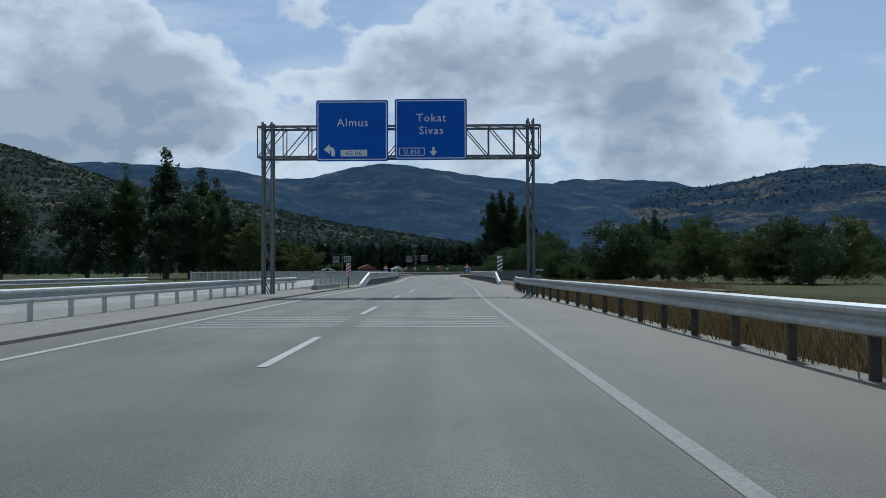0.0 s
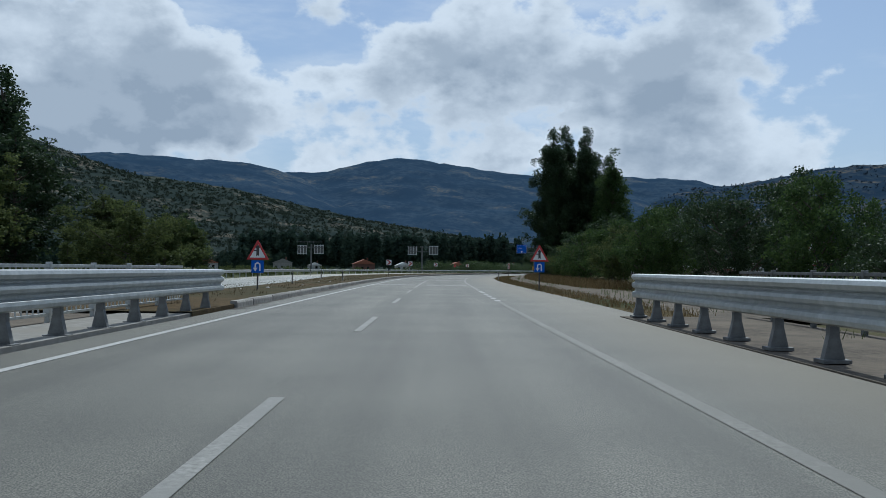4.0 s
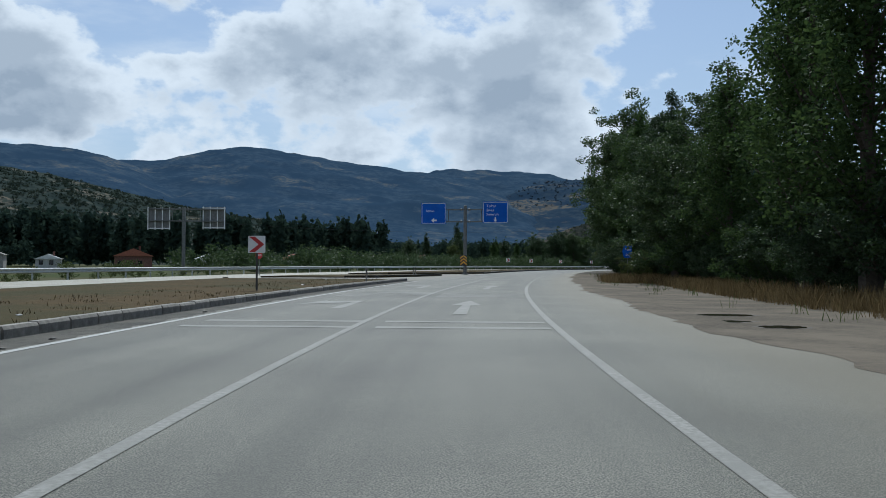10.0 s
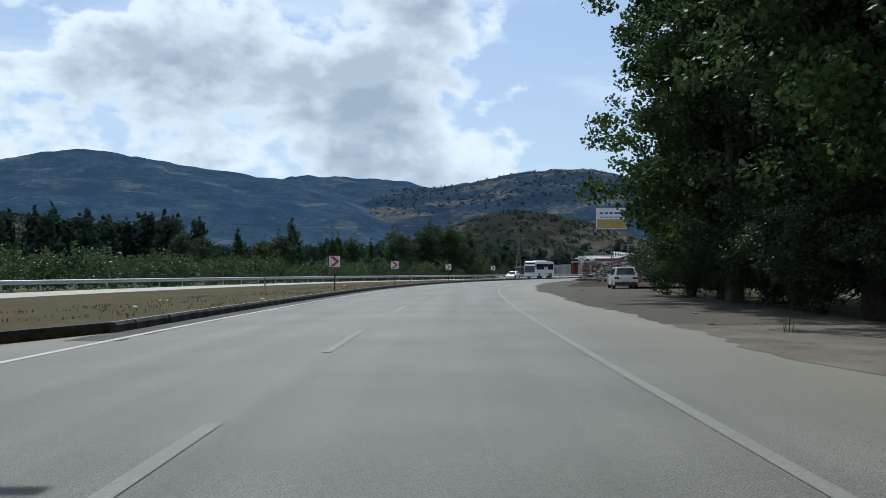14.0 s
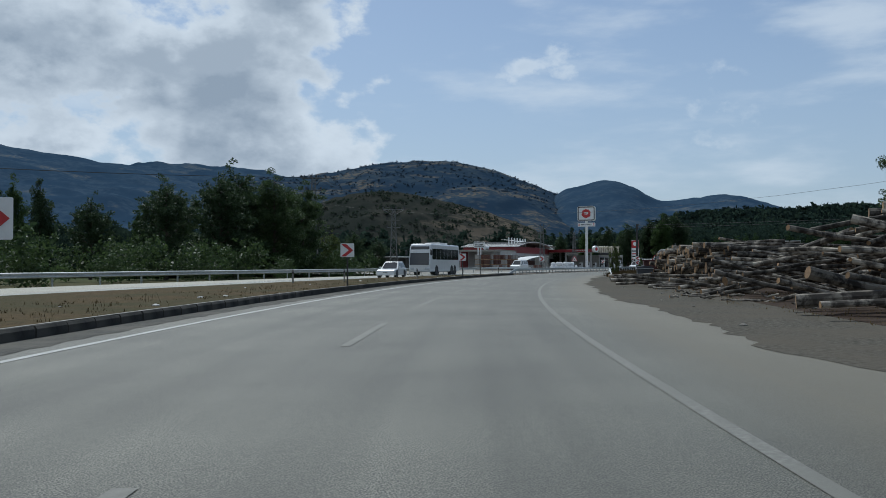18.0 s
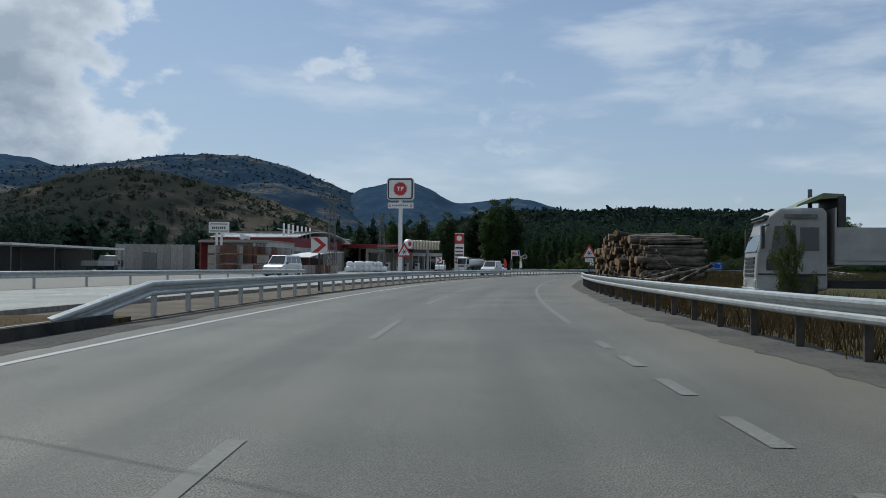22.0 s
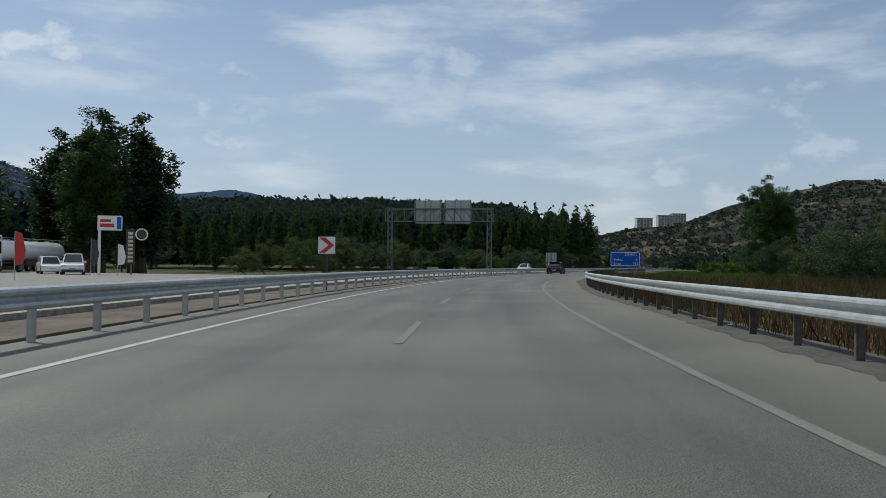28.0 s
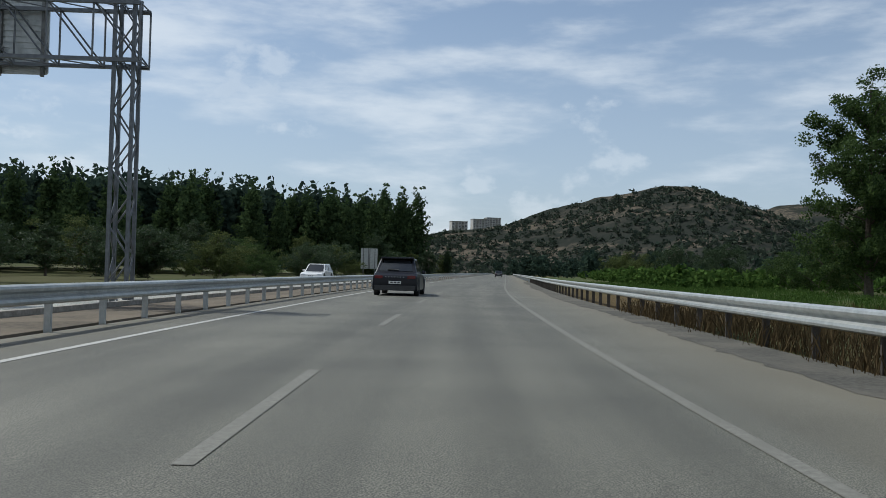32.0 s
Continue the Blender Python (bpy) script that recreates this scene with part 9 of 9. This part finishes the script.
def bale(x, y, z, rz):
    ob = thing("wrapped_bale", pose(x, y, z, 0, 0, rz), "round bale wrapped in white plastic foil", "bale", "white wrapped bales")
    bm = B()
    n = 16
    rings = [[bm.verts.new((px, pr * math.cos(2 * math.pi * k / n), 0.5 + pr * 0.92 * math.sin(2 * math.pi * k / n))) for k in range(n)] for px, pr in ((-0.62, 0.3), (-0.58, 0.46), (-0.45, 0.54), (0.45, 0.54), (0.58, 0.46), (0.62, 0.3))]
    for a, b in zip(rings, rings[1:]):
        for k in range(n):
            bm.faces.new((a[k], a[(k + 1) % n], b[(k + 1) % n], b[k]))
    bm.faces.new(rings[0]), bm.faces.new(rings[-1][::-1])
    part("foil", bm, "foil", ob, smooth=True)


for k in range(7):
    bale(204.6 + 1.26 * k, 581.0 + 0.05 * k + q.uniform(-0.25, 0.25), 0, 5 + q.uniform(-35, 35))
    if 0 < k < 7:
        bale(204.0 + 1.26 * k + q.uniform(-0.15, 0.15), 581.2 + 0.05 * k + q.uniform(-0.2, 0.2), 0.84, 5 + q.uniform(-35, 35))
ob = thing("yard_wall", pose(158.4, 564.0, 0, 0, 0, 42), "grey concrete panel wall of a yard with a steel gate", "wall")
for k in range(11):
    top = 3.4 + 0.05 * k
    if k in (3, 4):
        part("gate_leaf", box(B(), 0.08 + 2.2 * k, 2.12 + 2.2 * k, -0.06, 0.02, 0.05, 2.5, 0.01), "galv_dark", ob)
        part("wall_panel", box(B(), 0.08 + 2.2 * k, 2.12 + 2.2 * k, -0.1, 0.1, 2.55, top, 0.015), "block_grey", ob)
    else:
        part("wall_panel", box(B(), 0.08 + 2.2 * k, 2.12 + 2.2 * k, -0.1, 0.1, -0.2, top, 0.015), "block_grey", ob)
    part("wall_post", box(B(), -0.08 + 2.2 * k, 0.08 + 2.2 * k, -0.13, 0.13, -0.2, top + 0.05, 0.01), "concrete", ob)
ob = thing("lorry_shelter", pose(148.5, 553.5, 0, 0, 0, 45), "flat pale shelter roof on posts", "shelter")
part("roof", box(B(), -12, 12, -1.5, 2.5, 2.65, 2.85, 0.02), "tin_white", ob)
part("back_wall", box(B(), -11.8, 11.8, 2.2, 2.35, -0.2, 2.6), "plastic", ob)
for x in (-11.8, -4, 4, 11.8):
    for y in (-1.3, 2.0):
        part("post", rod(B(), (x, y, -0.2), (x, y, 2.65), 0.06, 8), "galv_dark", ob)


# ---- houses across the valley ----
def house(x, y, rz, w, d, h, roof, label, tone="render"):
    ob = thing("house", pose(x, y, -0.6, 0, 0, rz), label, "house", "village houses")
    part("wall", box(B(), -w / 2, w / 2, -d / 2, d / 2, 0, h), tone, ob)
    bm = B()
    prism(bm, [(-w / 2 - 0.4, h), (w / 2 + 0.4, h), (0, h + w * 0.22)], -d / 2 - 0.4, d / 2 + 0.4)
    rf = part("roof", bm, roof, ob)
    part("chimney", box(B(), w * 0.15, w * 0.15 + 0.5, -0.3, 0.3, h, h + w * 0.22 + 0.7), "brick", rf)
    for k in range(int(w // 2.4)):
        x0 = -w / 2 + 0.8 + 2.4 * k
        wn = part("window", box(B(), x0, x0 + 1.0, -d / 2 - 0.03, -d / 2 + 0.02, 1.1, 2.3), "glass_dark", ob)
        bm = B()
        box(bm, x0 - 0.08, x0 + 1.08, -d / 2 - 0.08, -d / 2 - 0.03, 1.0, 1.1)
        part("sill", bm, "white", wn)


house(-59, 474, 10, 8, 7, 3.6, "concrete", "grey-blue house among trees beyond the road", "block_grey")
house(-46, 480, 10, 6, 5, 2.6, "tin_white", "low shed with a white sheet roof")
house(-24, 472, 10, 9, 7, 3.4, "roof_tile", "house with a red tiled roof among trees", "brick")
house(17.6, 530, 10, 9, 7, 3.0, "roof_tile", "low house with a red tiled roof at the wood's edge")
house(-8, 505, 10, 7, 6, 3.0, "tin_white", "pale house with a light roof")
house(48, 560, 10, 8, 6, 3.2, "concrete", "pale house behind the trees")
house(70, 585, 0, 10, 6, 3.4, "roof_tile", "house with a red tiled roof beyond the bend")
house(-90, 470, 15, 8, 7, 3.2, "roof_tile", "low house with a brown roof in the fields")


def tower(x, y, z, rz, w, d, h, floors, label):
    ob = thing("apartment_building", pose(x, y, z, 0, 0, rz), label, "apartment building", "apartment blocks on the hill")
    part("wall", box(B(), -w / 2, w / 2, -d / 2, d / 2, -z - 1, h, 0.1), "render", ob)
    part("roof", box(B(), -w / 2 - 0.5, w / 2 + 0.5, -d / 2 - 0.5, d / 2 + 0.5, h, h + 0.8, 0.1), "block_grey", ob)
    for f in range(floors):
        for k in range(5):
            x0 = -w / 2 + w * (k + 0.2) / 5
            wn = part("window", box(B(), x0, x0 + w * 0.12, -d / 2 - 0.1, -d / 2 + 0.05, h * (f + 0.25) / floors, h * (f + 0.75) / floors), "glass_dark", ob)
    for k in (1, 3):
        x0 = -w / 2 + w * (k + 0.02) / 5
        for f in range(floors):
            part("balcony", box(B(), x0, x0 + w * 0.17, -d / 2 - 1.4, -d / 2 - 0.05, h * f / floors, h * f / floors + 1.1), "concrete", ob)


for x, y, z, w, h in ((1694, 957, 66, 27, 19), (1712, 926, 68, 25, 22), (1722, 905, 69, 24, 24)):
    tower(x, y, z, -62, w, 20, h, 8, "pale high-rise apartment block on the skyline")
for x, y, z, w, h in ((1620, 1068, 55, 10, 10), (1629, 1054, 56, 9, 12), (1638, 1044, 55, 10, 9), (1648, 1030, 55, 11, 11)):
    tower(x, y, z, -58, w, 12, h, 5, "small pale apartment block far down the valley")


# ---- puddles in the dirt track ----
M["puddle"] = mat("muddy_water", (0.030, 0.025, 0.018), (0.020, 0.017, 0.013), scale=3, rough=0.12, bump=0.0, spec=0.5)
M["mud"] = mat("wet_mud", (0.10, 0.083, 0.062), (0.060, 0.050, 0.038), scale=7, rough=0.8, bump=0.4)
for q, e, ls, le in ((260.6, 3.95, 0.42, 0.62), (258.4, 3.25, 0.30, 0.64), (256.9, 4.0, 0.40, 0.42)):
    r = random.Random(int(q))
    ring = [(math.cos(2 * math.pi * k / 26), math.sin(2 * math.pi * k / 26), r.uniform(0.8, 1.15)) for k in range(26)]
    pool = None
    for name, grow, z, material in (("puddle", 1.25, -0.011, "mud"), ("water", 1.0, -0.007, "puddle")):
        me = quad_mesh(name, [road(q + ls * grow * a * w, e + le * grow * b * w, z) for a, b, w in ring], [tuple(range(26))], M[material])
        ob = new(name, me)
        if pool is None:
            pool = tagged(ob, "shallow dark puddle in a muddy hollow of the dirt track", "puddle", "puddles")
        else:
            ob.parent = pool


# ---- litter and stones beside the road ----
M["litter"] = mat("white_litter", (0.62, 0.61, 0.58), (0.42, 0.40, 0.37), scale=9, rough=0.7, bump=0.3, rnd=0.3)
M["stone"] = mat("pale_stone", (0.26, 0.24, 0.20), (0.15, 0.14, 0.12), scale=7, rough=0.9, bump=0.5, rnd=0.3)


def lump(seed, size, flat):
    """A small crumpled piece."""
    r = random.Random(seed)
    bm = B()
    bmesh.ops.create_icosphere(bm, subdivisions=1, radius=size)
    for v in bm.verts:
        v.co *= r.uniform(0.6, 1.25)
        v.co.z = max(-0.2 * size, v.co.z * flat)
    return bm


def scatter_bits(name, label, category, material, spots, sizes, flat, seed):
    r = random.Random(seed)
    shapes = []
    for k in range(4):
        me = bpy.data.meshes.new(name)
        bm = lump(seed * 10 + k, 1.0, flat)
        bm.to_mesh(me)
        bm.free()
        me.materials.append(M[material])
        shapes.append(me)
    for p in spots:
        ob = new(name, r.choice(shapes))
        ob.matrix_world = pose(p[0], p[1], p[2], 0, 0, r.uniform(0, 360)) @ Matrix.Scale(r.uniform(*sizes), 4)
        tagged(ob, label, category, category + " by the road")


scatter_bits("litter", "crumpled scrap of pale litter on the ground", "litter", "litter", verge_spots(16, 125, 296, -8.6, -13, 0.10, 31, 1.0) + verge_spots(26, 345, 500, -8.6, -15, 0.10, 32, 1.0) + verge_spots(9, 225, 262, 7.8, 9.0, 0.0, 33, 1.0) + verge_spots(14, 500, 700, 2.6, 3.4, 0.0, 34, 1.0), (0.04, 0.11), 0.45, 3)
scatter_bits("stone", "small pale stone lying at the roadside", "stone", "stone", verge_spots(22, 130, 300, 3.1, 8.5, 0.0, 35, 1.0) + verge_spots(26, 345, 492, 3.0, 7, 0.0, 36, 1.0) + verge_spots(14, 122, 296, -7.3, -7.6, 0.01, 37, 1.0) + verge_spots(12, 20, 60, 2.7, 3.6, 0.0, 38, 1.0), (0.03, 0.09), 0.6, 5)
